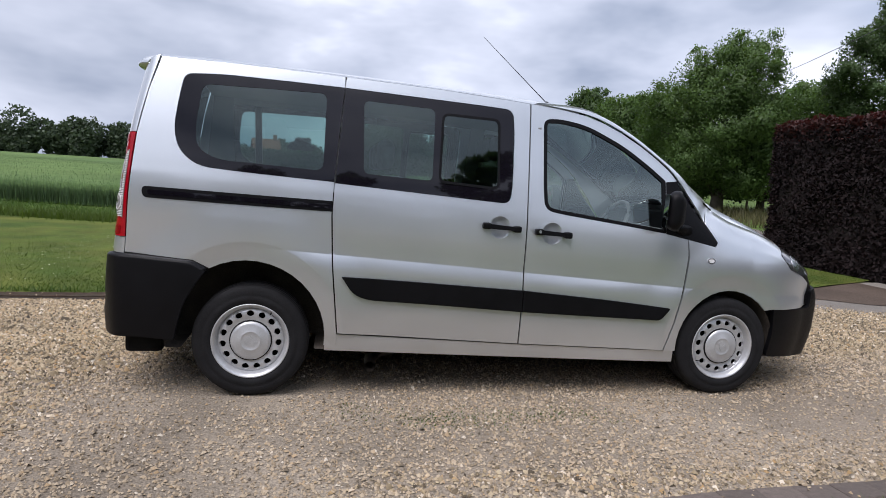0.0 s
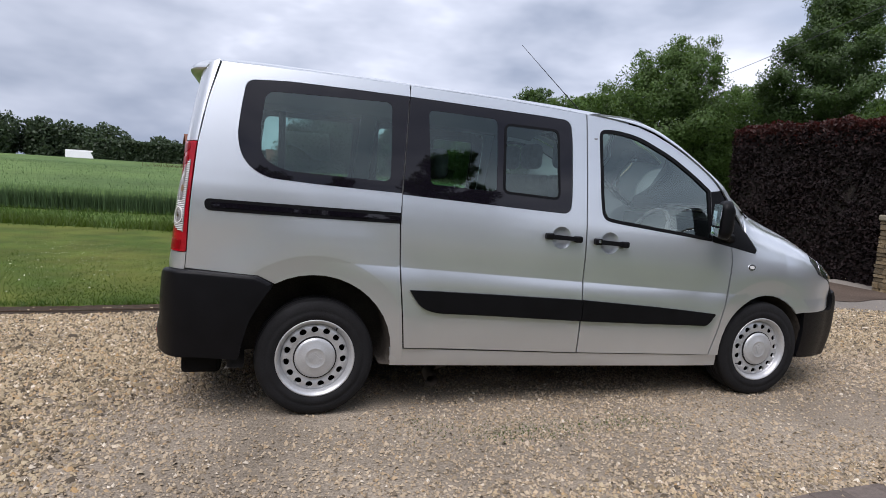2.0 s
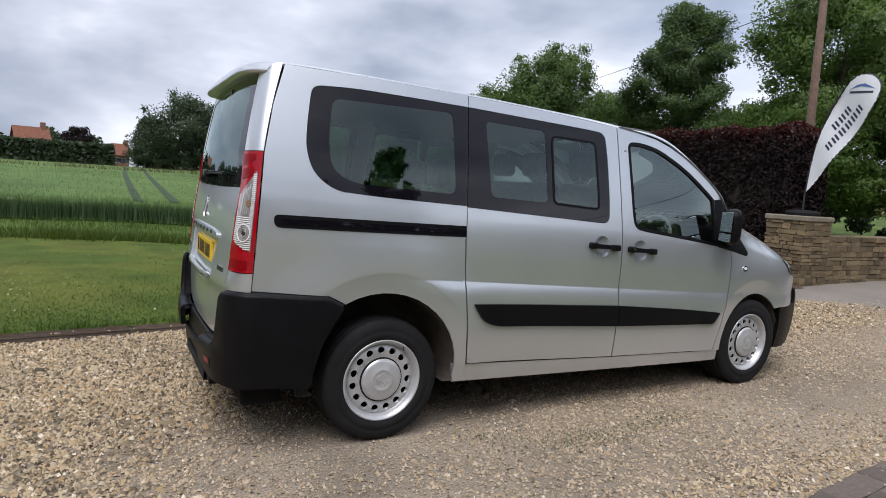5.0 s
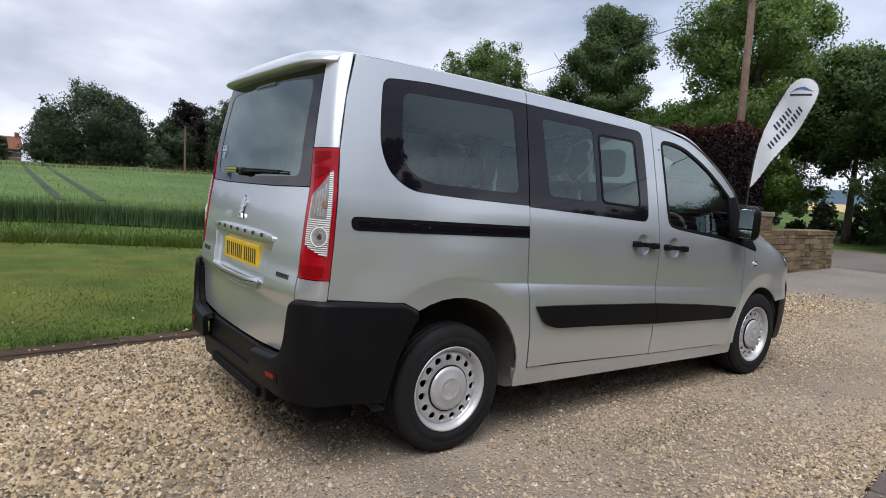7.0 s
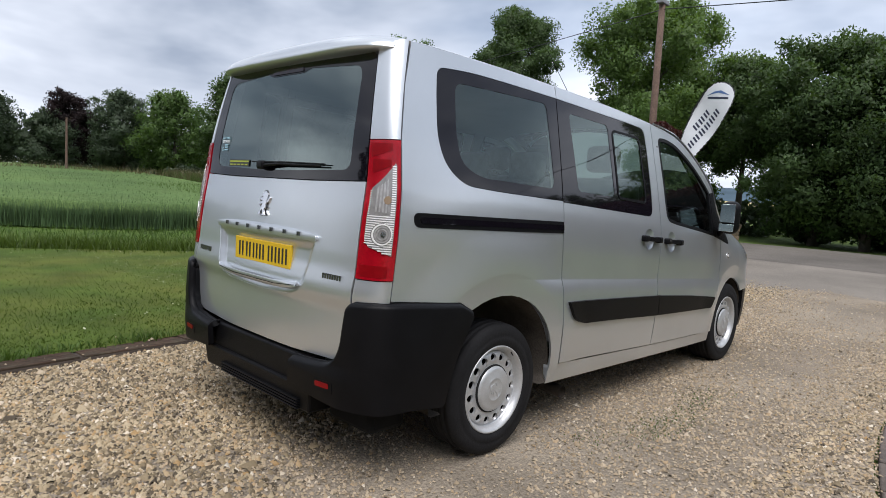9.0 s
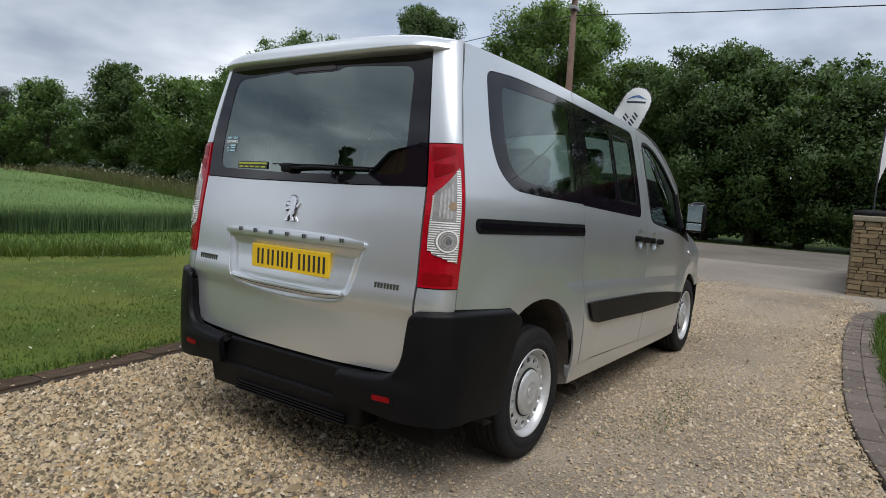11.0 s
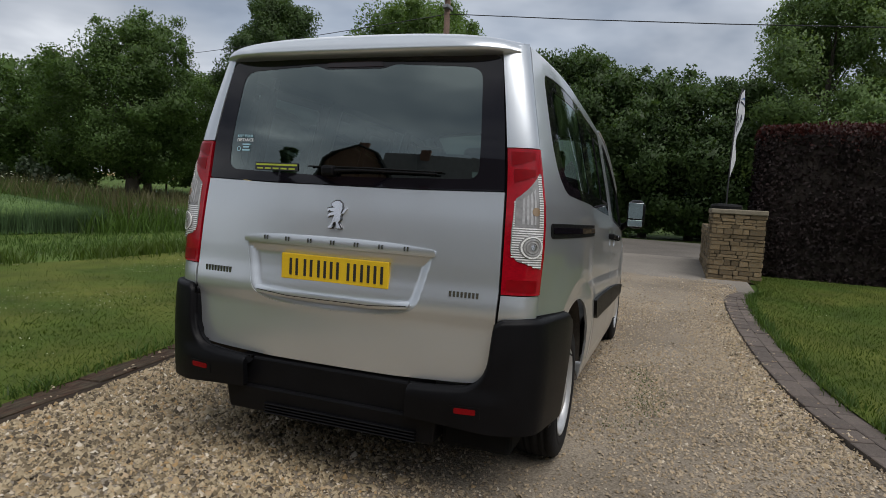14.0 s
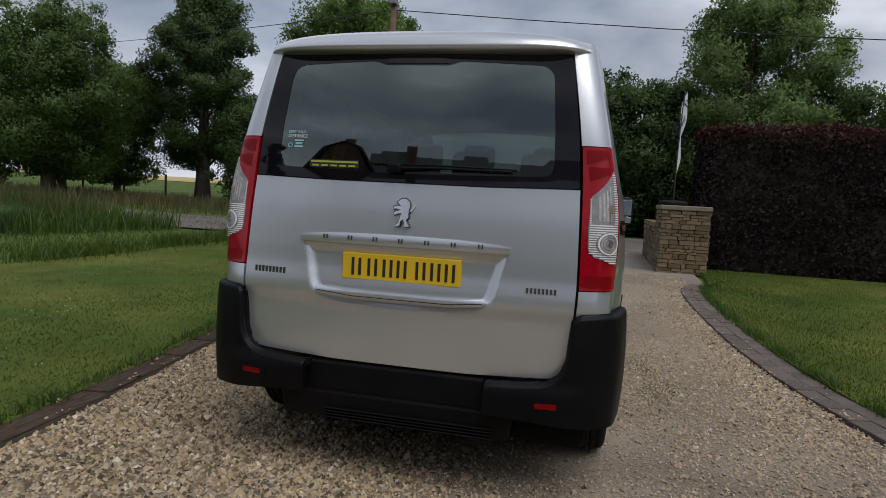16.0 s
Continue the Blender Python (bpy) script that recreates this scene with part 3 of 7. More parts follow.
# unseen ground, added so that the van's flank mirrors gravel instead of green
strip_between("yard_gravel", -12.0, 5.0, 50, lambda x: -18.0, yard_edge, lambda x, y: 0.002 + 0.046 * ease(-2.4, -1.2, x), M_GRAVEL_BED, "unseen pale gravel added behind the drive for neutral reflections", 14)
road_near = [(-60.0, 8.0), (-6.0, 11.9), (3.0, 12.0), (8.0, 10.4), (14.0, 10.8), (30.0, 14.5), (80.0, 28.0)]
road_far = [(-60.0, 13.5), (-6.0, 17.2), (3.0, 17.3), (8.0, 15.4), (14.0, 14.0), (30.0, 18.5), (80.0, 32.0)]
verts, faces = [], []
for i in range(43):
    y = -60 + 2 * i
    for j in range(5):
        x = lane(y, road_near) + (lane(y, road_far) - lane(y, road_near)) * j / 4
        verts.append((x, y, land_z(x, y) + 0.012))
for i in range(42):
    for j in range(4):
        k = i * 5 + j
        faces.append((k, k + 1, k + 6, k + 5))
tagged(link("road", mesh_of("road", verts, faces), M_ROAD, smooth=True), "grey tarmac country road", "road", kind="structure")

def ripe_z(x, y):
    return land_z(x, y) + 0.02


grid_sheet("field_ripe", [48, 60, 80, 110, 160], [-30, -10, 10, 30, 60, 90], ripe_z, M_STRAW, "pale ripe corn field beyond the road")

def hills_z(x, y):
    """A long low ridge, its distant blue put into the colour."""
    return land_z(160, 30) - 1.0 + (9.0 + 2.2 * noise.noise((0.0, y * 0.012, 2.0)) + 0.7 * noise.noise((x * 0.05, y * 0.06, 7.0))) * max(0.0, 1 - abs(x - 330) / 50)


grid_sheet("distant_hills", [280, 300, 318, 330, 342, 360, 380], list(range(-160, 200, 8)), hills_z, M_HILLS, "low wooded hills far beyond the fields, tinted blue-green for haze")

# ---- the wheat field ----
WHEAT_EDGE = [(-80.0, 40.0), (-12.0, 14.3), (-6.5, 13.1), (-3.2, 12.75), (-0.7, 12.55), (1.7, 11.55), (5.15, 10.9), (7.0, 10.45), (7.7, 11.4), (9.1, 18.0), (12.3, 34.0), (14.0, 43.0)]


def wheat_front(x):
    return curve_at(WHEAT_EDGE, x)


verts, faces = [], []
cols, deep = 70, [0.0, 0.01, 2, 5, 9, 14, 20, 28, 40, 52]
for i in range(cols + 1):
    x = -60 + 73.5 * (i / cols) ** 0.6
    y0 = wheat_front(x) + 0.25
    for d in deep:
        y = y0 + d
        verts.append((x, y, land_z(x, y) + (0.0 if d == 0 else 0.42)))
for i in range(cols):
    for j in range(len(deep) - 1):
        k = i * len(deep) + j
        faces.append((k, k + len(deep), k + len(deep) + 1, k + 1))
tagged(link("wheat_field", mesh_of("wheat_field", verts, faces), M_FIELD, smooth=True), "young green wheat crop in a field", "field", kind="structure")


for nm, x_near, slope in (("wheel_track_west", -0.5, 0.012), ("wheel_track_east", 0.35, 0.024)):
    strip = [(x_near + slope * (yy - 13.5) + 0.0035 * (yy - 13.5) * (yy - 30) * 0.12 + s * 0.11, yy) for yy in (13.3, 16, 20, 25, 31, 38, 46, 55) for s in (-1, 1)]
    tagged(link(nm, mesh_of(nm, [(a, b, land_z(a, b) + 0.435) for a, b in strip], [(2 * k, 2 * k + 1, 2 * k + 3, 2 * k + 2) for k in range(7)]), M_TRACK), "dark tractor wheel track through the wheat", "track", kind="structure")


def blades(name, xy, zf, h0, h1, width, lean, material, label, category, seg=1):
    """Upright blades, each one bent triangle or two."""
    n = len(xy)
    rng = np.random.default_rng(len(name) * 77 + n)
    ang = rng.uniform(0, math.tau, n)
    h = rng.uniform(h0, h1, n)
    side = np.stack([np.cos(ang), np.sin(ang), np.zeros(n)], 1) * width * rng.uniform(0.7, 1.3, n)[:, None]
    tip_dir = rng.normal(0, lean, (n, 2))
    base = np.stack([xy[:, 0], xy[:, 1], np.array([zf(x, y) for x, y in xy])], 1)
    top = base + np.stack([tip_dir[:, 0] * h, tip_dir[:, 1] * h, h], 1)
    midp = base * 0.45 + top * 0.55
    midp[:, :2] -= tip_dir * h[:, None] * 0.2
    verts = np.stack([base - side, base + side, midp + side * 0.8, midp - side * 0.8, top], 1).reshape(-1, 3)
    k = np.arange(n)[:, None] * 5
    tris = np.concatenate([k + [0, 1, 2], k + [0, 2, 3], k + [3, 2, 4]], 1).reshape(-1, 3)
    ob = link(name, mesh_of(name, verts, tris), material)
    return tagged(ob, label, category, kind="stuff")


rng = np.random.default_rng(4)
n = 48000
d = rng.exponential(1.7, n) * (rng.random(n) ** 0.7)
x = rng.uniform(-16, 8.2, n)
edge = np.array([wheat_front(v) for v in x])
blades("wheat_stalks", np.stack([x, edge + d], 1), land_z, 0.40, 0.54, 0.0075, 0.13, M_WHEAT, "blue-green wheat stalks along the field edge", "wheat")
n = 24000
x, d = rng.uniform(-40, 12, n), rng.uniform(2, 26, n)
edge = np.array([wheat_front(v) for v in x])
y = edge + d
line = 0.012 * (y - 13.5)
keep = (np.abs(x + 0.5 - line) > 0.22) & (np.abs(x - 0.35 - 2 * line) > 0.22)
blades("wheat_tops", np.stack([x, y], 1)[keep], lambda a, b: land_z(a, b) + 0.30, 0.13, 0.20, 0.015, 0.14, M_WHEAT, "green wheat ears across the field", "wheat")
n = 46000
x = rng.uniform(-12, 14, n)
lo, hi = np.array([lane(min(v, 10.3), lawn_far) for v in x]), np.array([wheat_front(v) for v in x])
y = lo + (hi - lo) * rng.random(n)
hgt = 0.5 + 0.5 * np.array([noise.noise((a * 0.5, b * 0.9, 5)) for a, b in zip(x, y)])
keep = rng.random(n) < hgt
blades("rough_grass_strip", np.stack([x, y], 1)[keep], land_z, 0.03, 0.12, 0.0065, 0.45, M_TALL, "tufted rough grass between lawn and wheat", "grass")
# an uncut ridge of taller tufts along the lawn's far edge
n = 22000
x = rng.uniform(-12, 9.5, n)
y = np.array([lane(v, lawn_far) for v in x]) + 0.30 + rng.normal(0, 0.26, n)
keep = rng.random(n) < np.array([0.55 + 0.9 * noise.noise((a * 0.8, b * 0.5, 8)) for a, b in zip(x, y)])
blades("lawn_edge_tufts", np.stack([x, y], 1)[keep], land_z, 0.08, 0.27, 0.0065, 0.42, M_BLADE, "uncut dark green grass tufts along the lawn's far edge", "grass")
# tall seeding grass and weeds on the bank between the wheat and the road
n = 15000
y = rng.uniform(10.6, 38, n)
x = 7.75 + 0.205 * (y - 11.0) + rng.gamma(2.0, 0.75, n)
keep = x < np.array([lane(v, road_near) for v in y]) - 0.3
pts = np.stack([x, y], 1)[keep]
blades("bank_seed_grass", pts[::2], land_z, 0.45, 1.05, 0.009, 0.22, M_DRY, "tall brown seeding grass on the bank", "grass")
blades("bank_green_grass", pts[1::2], land_z, 0.35, 0.85, 0.012, 0.28, M_TALL, "tall green grass and weeds on the bank", "grass")
n = 9000
x = rng.uniform(9, 22, n)
y = rng.uniform(9.5, 24, n)
keep = (x < np.array([lane(v, road_near) for v in y]) - 0.3) & (y > np.array([wheat_front(min(v, 10.3)) for v in x]) - 3.0) | (x > np.array([lane(v, road_far) for v in y]) + 0.3)
blades("verge_grass", np.stack([x, y], 1)[keep], land_z, 0.10, 0.55, 0.012, 0.30, M_DRY, "tall seeding grass on the verge", "grass")
n = 16000
x, y = rng.uniform(6.5, 13.5, n), rng.uniform(8.5, 23, n)
keep = (x < np.array([lane(v, road_near) for v in y]) - 0.15) & (y > 11.0 - 0.2 * x)
blades("verge_tall_grass", np.stack([x, y], 1)[keep], land_z, 0.20, 0.60, 0.014, 0.35, M_TALL, "tall green grass on the road verge", "grass")
n = 14000
x, y = rng.uniform(-8, 24, n), rng.uniform(20, 46, n)
keep = (y > 40 - np.maximum(0, x - 8) * 1.3) & (x < np.array([lane(v, road_near) for v in y]) - 0.5)
blades("field_margin_grass", np.stack([x, y], 1)[keep], land_z, 0.25, 0.85, 0.025, 0.25, M_DRY, "tall dry grass along the hedgerow", "grass")
# lawn blades, thick near the drive
n = 52000
x = rng.uniform(-5, 8.7, n)
y = np.array([lane(min(v, 7.3), LEFT_EDGE) + 0.42 * max(0, v - 6.4) for v in x]) + 0.19 + rng.exponential(1.5, n)
keep = y < np.array([lane(v, lawn_far) for v in x])
blades("lawn_blades_north", np.stack([x, y], 1)[keep], lambda a, b: rise(a) + 0.025, 0.010, 0.030, 0.0034, 0.7, M_BLADE, "short mown grass blades", "grass")
n = 30000
x = rng.uniform(0.2, 9.2, n)
y = np.array([lane(v, RIGHT_EDGE) - 0.27 if v < 6.95 else -2.65 for v in x]) - rng.exponential(1.2, n)
blades("lawn_blades_south", np.stack([x, y], 1), lambda a, b: rise(a) + 0.025, 0.014, 0.040, 0.0032, 0.5, M_BLADE, "short mown grass blades", "grass")


# uncut tufts that hang over both kerbs
for nm, x0, x1, line, side in (("kerb_tufts_north", -5.5, 6.3, LEFT_EDGE, 1), ("kerb_tufts_south", -1.2, 6.9, RIGHT_EDGE, -1)):
    n = 5200
    x = rng.uniform(x0, x1, n)
    y = np.array([lane(v, line) for v in x]) + side * ((0.165 if side > 0 else 0.275) + rng.normal(0.045, 0.035, n))
    keep = rng.random(n) < np.array([0.55 + 0.9 * noise.noise((v * 2.5, side * 3.0, 1)) for v in x])
    blades(nm, np.stack([x, y], 1)[keep], lambda a, b: rise(a) + 0.02, 0.03, 0.095, 0.004, 0.55, M_TALL, "uncut grass tufts along the kerb", "grass")


def scatter_lumps(name, pts, size, flat, material, label, category, seed):
    """Small faceted lumps, each turned and misshapen in its own way."""
    g = np.random.default_rng(seed)
    n = len(pts)
    axis6 = np.array([(1, 0, 0), (0, 1, 0), (-1, 0, 0), (0, -1, 0), (0, 0, 1)], float)
    v = axis6[None] * g.uniform(0.6, 1.35, (n, 5, 1)) + g.normal(0, 0.16, (n, 5, 3))
    v[:, :4, 2] -= 0.35
    s = size * np.exp(g.normal(0, 0.30, n))
    v *= s[:, None, None]
    v[:, :, 0] *= g.uniform(0.8, 1.5, n)[:, None]
    v[:, :, 2] *= flat
    a, b = g.uniform(0, math.tau, n), g.normal(0, 0.35, n)
    ca, sa, cb, sb = np.cos(a)[:, None], np.sin(a)[:, None], np.cos(b)[:, None], np.sin(b)[:, None]
    x, y, z = v[..., 0], v[..., 1], v[..., 2]
    x, z = x * cb - z * sb, x * sb + z * cb
    x, y = x * ca - y * sa, x * sa + y * ca
    v = np.stack([x, y, z], 2) + pts[:, None, :]
    f = np.array([(0, 1, 4), (1, 2, 4), (2, 3, 4), (3, 0, 4)])
    faces = (np.arange(n)[:, None, None] * 5 + f[None]).reshape(-1, 3)
    ob = link(name, mesh_of(name, v.reshape(-1, 3), faces), material)
    return tagged(ob, label, category, kind="stuff")


n = 370000
x = np.where(rng.random(n) < 0.88, rng.uniform(-3.4, 8.6, n), -3.4 - rng.exponential(1.6, n))
x = np.maximum(x, -9.0 + rng.random(n))
lo = np.array([lane(min(v, 7.0), RIGHT_EDGE) for v in x])
lo = np.maximum(lo, -3.2 - rng.exponential(0.7, n) - 0.25 * np.maximum(0, -2.0 - x))
hi = np.array([lane(min(v, 7.3), LEFT_EDGE) for v in x])
y = lo + (hi - lo) * rng.random(n)
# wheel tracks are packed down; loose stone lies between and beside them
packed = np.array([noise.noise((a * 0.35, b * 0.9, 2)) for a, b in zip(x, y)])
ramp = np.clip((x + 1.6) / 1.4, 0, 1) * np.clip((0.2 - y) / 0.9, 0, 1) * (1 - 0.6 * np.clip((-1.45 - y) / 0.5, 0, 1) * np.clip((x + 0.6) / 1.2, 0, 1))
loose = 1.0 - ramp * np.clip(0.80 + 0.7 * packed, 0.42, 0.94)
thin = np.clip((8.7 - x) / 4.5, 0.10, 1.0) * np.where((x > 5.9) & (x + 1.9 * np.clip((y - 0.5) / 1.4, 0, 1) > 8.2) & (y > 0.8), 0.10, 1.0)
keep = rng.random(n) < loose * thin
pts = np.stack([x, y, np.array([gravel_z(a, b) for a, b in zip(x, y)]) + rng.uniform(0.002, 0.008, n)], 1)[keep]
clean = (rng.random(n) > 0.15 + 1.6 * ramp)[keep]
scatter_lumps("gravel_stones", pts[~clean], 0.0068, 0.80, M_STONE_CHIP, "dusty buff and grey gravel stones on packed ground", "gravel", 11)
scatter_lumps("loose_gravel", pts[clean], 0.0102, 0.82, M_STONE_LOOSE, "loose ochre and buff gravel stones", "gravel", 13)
n = 110
x = rng.uniform(-5, 6.2, n)
stray = np.concatenate([np.stack([x, np.array([lane(v, LEFT_EDGE) for v in x]) + rng.exponential(0.06, n), np.array([rise(v) for v in x]) + 0.037], 1),
                        np.stack([x * 0.5 + 3.4, np.array([lane(v * 0.5 + 3.4, RIGHT_EDGE) for v in x]) - rng.exponential(0.08, n), np.array([rise(v * 0.5 + 3.4) for v in x]) + 0.024], 1)])
scatter_lumps("stray_stones", stray, 0.0086, 0.62, M_STONE_CHIP, "stray gravel stones on the kerb", "gravel", 12)
g = np.random.default_rng(61)
moss = np.concatenate([g.normal((1.10, -1.27), (0.24, 0.075), (760, 2)), g.normal((1.75, -1.22), (0.22, 0.07), (420, 2)), g.normal((0.62, -1.10), (0.10, 0.05), (90, 2))])
blades("gravel_weeds", moss, gravel_z, 0.006, 0.014, 0.0022, 0.9, M_BLADE, "low green weeds sprouting through packed gravel", "weeds")
n = 3600
x = np.concatenate([rng.uniform(-4, 9, n), rng.uniform(1, 9.0, 500)])
y = np.concatenate([np.array([lane(min(v, 7.3), LEFT_EDGE) for v in x[:n]]) + 0.6 + rng.gamma(2.0, 1.6, n), rng.uniform(-7, -3, 500)])
keep = (y < 8.0) & np.array([noise.noise((a * 0.6, b * 0.6, 9)) > 0.08 for a, b in zip(x, y)])
scatter_lumps("clover_flowers", np.stack([x, y, np.array([rise(v) + 0.055 for v in x])], 1)[keep], 0.0046, 0.8, M_CLOVER, "white clover heads in the lawn", "clover", 5)

n = 350
y = np.concatenate([rng.uniform(18, 38, n), rng.uniform(48, 60, n)])
x = np.concatenate([8.4 + 0.205 * (y[:n] - 11.0) + rng.gamma(2.0, 0.7, n), rng.uniform(4, 16, n)])
scatter_lumps("white_wildflowers", np.stack([x, y, np.array([land_z(a, b) for a, b in zip(x, y)]) + rng.uniform(0.45, 0.9, 2 * n)], 1), 0.022, 0.5, M_CLOVER, "white umbel flowers on the field bank", "flowers", 15)

# ---- hedges and trees ----
def leaf_cloud(name, centres, size, material, parent=None, seed=0, label="", category="", flat=0.0, shape=0.55, facing=None):
    """One pointed leaf at each centre, turned at random; facing: the way that the foliage round each leaf bulges, to which its shading leans."""
    g = np.random.default_rng(seed)
    n = len(centres)
    a = g.normal(0, 1, (n, 3))
    a[:, 2] *= 1 - flat
    a /= np.linalg.norm(a, axis=1, keepdims=True)
    b = np.cross(a, g.normal(0, 1, (n, 3)))
    b /= np.linalg.norm(b, axis=1, keepdims=True)
    s = np.reshape(size, (-1, 1)) * g.uniform(0.65, 1.35, (n, 1))
    if facing is None:
        v = np.stack([centres - a * s, centres + b * s * shape, centres + a * s, centres - b * s * shape], 1).reshape(-1, 3)
        f = (np.arange(n)[:, None] * 4 + np.arange(4)[None])
        ob = link(name, mesh_of(name, v, f), material, parent, label)
    else:
        c = np.cross(a, b)
        b[(c * facing).sum(1) < 0] *= -1
        c = np.cross(a, b)
        v = np.stack([centres - a * s * 0.75 - b * s * shape, centres + a * s, centres - a * s * 0.5 + b * s * shape], 1).reshape(-1, 3)
        me = mesh_of(name, v, np.arange(n)[:, None] * 3 + np.arange(3)[None])
        c = 0.45 * c + 0.75 * facing
        c /= np.linalg.norm(c, axis=1, keepdims=True)
        me.attributes.new("custom_normal", "FLOAT_VECTOR", "POINT").data.foreach_set("vector", np.repeat(c, 3, 0).astype("f4").ravel())
        ob = link(name, me, material, parent, label, smooth=True)
    if category:
        tagged(ob, label, category)
    return ob


def tree(x, y, height, radius, seed, leaf=M_LEAF, n=9000, size=0.12, bare=0.22, label="leafy green broadleaf tree", narrow=1.0, trunk=0.20, lump=0.34, z0=None, point=0.0):
    """A tapered trunk, limbs that fork, and a crown of leaf clumps hung on them."""
    g = np.random.default_rng(seed)
    t = empty("tree", x, y, land_z(x, y) - 0.05 if z0 is None else z0)
    tagged(t, label, "tree")
    bm = bmesh.new()
    bend = g.normal(0, 0.02, 2) * height
    spine = [(bend[0] * u * u, bend[1] * u * u, height * 0.86 * u) for u in (0, 0.12, 0.3, 0.5, 0.75, 1.0)]
    tube(bm, spine, [trunk * k for k in (1.25, 1.0, 0.8, 0.6, 0.32, 0.08)], 8)
    clumps = []
    k = int(18 + radius * 5)
    for i in range(k):
        u = bare + (1 - bare) * ((i + g.uniform(0, 1)) / k)
        ang = i * 2.4 + g.uniform(-0.5, 0.5)
        swell = math.sin(math.pi * min(1, max(0.0, (u - bare * 0.55) / (1.06 - bare * 0.55))) ** 0.8) ** 0.7
        swell *= 1 - point * max(0.0, u - 0.35) / 0.65
        reach = radius * swell * g.uniform(0.45, 0.86) * narrow
        z1 = height * min(0.93, u + g.uniform(-0.03, 0.03))
        z_in = height * max(bare * 0.7, u - 0.20)
        tip = (math.cos(ang) * reach + bend[0] * u, math.sin(ang) * reach + bend[1] * u, z1)
        midp = (tip[0] * 0.45, tip[1] * 0.45, z_in + (z1 - z_in) * 0.45 + 0.05 * height * g.uniform(0, 1))
        tube(bm, [(bend[0] * u * u, bend[1] * u * u, z_in), midp, tip], [trunk * 0.34 * (1.1 - u), trunk * 0.2 * (1.1 - u), 0.012], 5, cap=False)
        r = radius * lump * g.uniform(0.7, 1.15) * (0.6 + 0.4 * swell)
        clumps.append((*tip, r))
        clumps.append((midp[0] * 1.35, midp[1] * 1.35, midp[2] * 0.5 + z1 * 0.5, r * 0.85))
        for _ in range(2):
            o = g.normal(0, 1, 3)
            o /= np.linalg.norm(o)
            clumps.append((tip[0] + o[0] * r, tip[1] + o[1] * r, tip[2] + o[2] * r * 0.8, r * g.uniform(0.35, 0.6)))
    part("trunk", bm, M_BARK, t, "grey-brown bark", True)
    c = np.array(clumps)
    w = c[:, 3] ** 2
    n *= 2
    pick = g.choice(len(c), n, p=w / w.sum())
    o = g.normal(0, 1, (n, 3))
    o /= np.linalg.norm(o, axis=1, keepdims=True)
    rad = c[pick, 3:4] * g.uniform(0.25, 1.12, (n, 1)) ** 0.6
    pos = c[pick, :3] + o * rad * np.array([1, 1, 0.78])
    keep = pos[:, 2] > height * bare * 0.7
    face = pos - np.array([0, 0, height * (0.5 + 0.3 * bare)])
    face = 0.65 * o + 0.5 * face / np.linalg.norm(face, axis=1, keepdims=True)
    # one leaf in nine is a broad spray deep in its clump
    sizes = np.full(n, size * 0.82)
    pos[::9] = (c[pick, :3] + o * rad * 0.42)[::9]
    sizes[::9] *= 2.3
    leaf_cloud("crown", pos[keep], sizes[keep], leaf, t, seed + 1, facing=face[keep])
    return t


def hedge(name, x0, x1, y0, y1, top, seed, n, label):
    """A clipped hedge: a dark twiggy core, and leaves over its faces."""
    h = empty(name, 0, 0, 0.08)
    tagged(h, label, "hedge")
    g = np.random.default_rng(seed)
    bm = bmesh.new()
    box(bm, (x0 + 0.10, y0 + 0.10, 0), (x1 - 0.10, y1 - 0.10, top - 0.12), 0.12)
    part("twig_core", bm, M_CORE, h, "dark twiggy core")
    ax, ay = x1 - x0, y1 - y0
    areas = np.array([ay * top, ay * top, ax * top, ax * top, ax * ay])
    face = g.choice(5, n, p=areas / areas.sum())
    u, v = g.random(n), g.random(n)
    deep = np.abs(g.normal(0, 0.09, n))
    px = np.where(face == 0, x0 + deep, np.where(face == 1, x1 - deep, x0 + ax * u))
    py = np.where(face == 2, y0 + deep, np.where(face == 3, y1 - deep, np.where(face < 2, y0 + ay * u, y0 + ay * v)))
    pz = np.where(face == 4, top - deep + 0.05, 0.04 + (top - 0.04) * v)
    wob = np.array([0.10 * noise.noise((a * 1.3, b * 1.3, c * 1.3)) + 0.05 * noise.noise((a * 4, b * 4, c * 4)) for a, b, c in zip(px, py, pz)])
    px += np.where(face == 0, -wob, np.where(face == 1, wob, 0))
    py += np.where(face == 2, -wob, np.where(face == 3, wob, 0))
    pz += np.where(face == 4, wob * 1.4, 0)
    pos = np.stack([px, py, pz], 1)
    high = pz > top - 0.10 - 0.30 * g.random(n) ** 2
    out = np.array([(-1, 0, 0.3), (1, 0, 0.3), (0, -1, 0.3), (0, 1, 0.3), (0, 0, 1.0)])[face] + g.normal(0, 0.45, (n, 3))
    leaf_cloud("leaves", pos[~high], 0.036, M_LEAF_PURPLE, h, seed, "dark purple leaves", shape=0.62, facing=out[~high])
    leaf_cloud("young_leaves", pos[high], 0.036, M_LEAF_RED, h, seed + 1, "reddish young leaves", shape=0.62, facing=out[high])
    return h


hedge("copper_beech_hedge", 8.75, 9.95, 2.62, 6.25, 2.62, 21, 88000, "dark purple clipped copper beech hedge by the gate")
hedge("copper_beech_hedge", 9.20, 10.40, -14.0, -2.72, 2.74, 22, 120000, "dark purple clipped copper beech hedge by the gate")

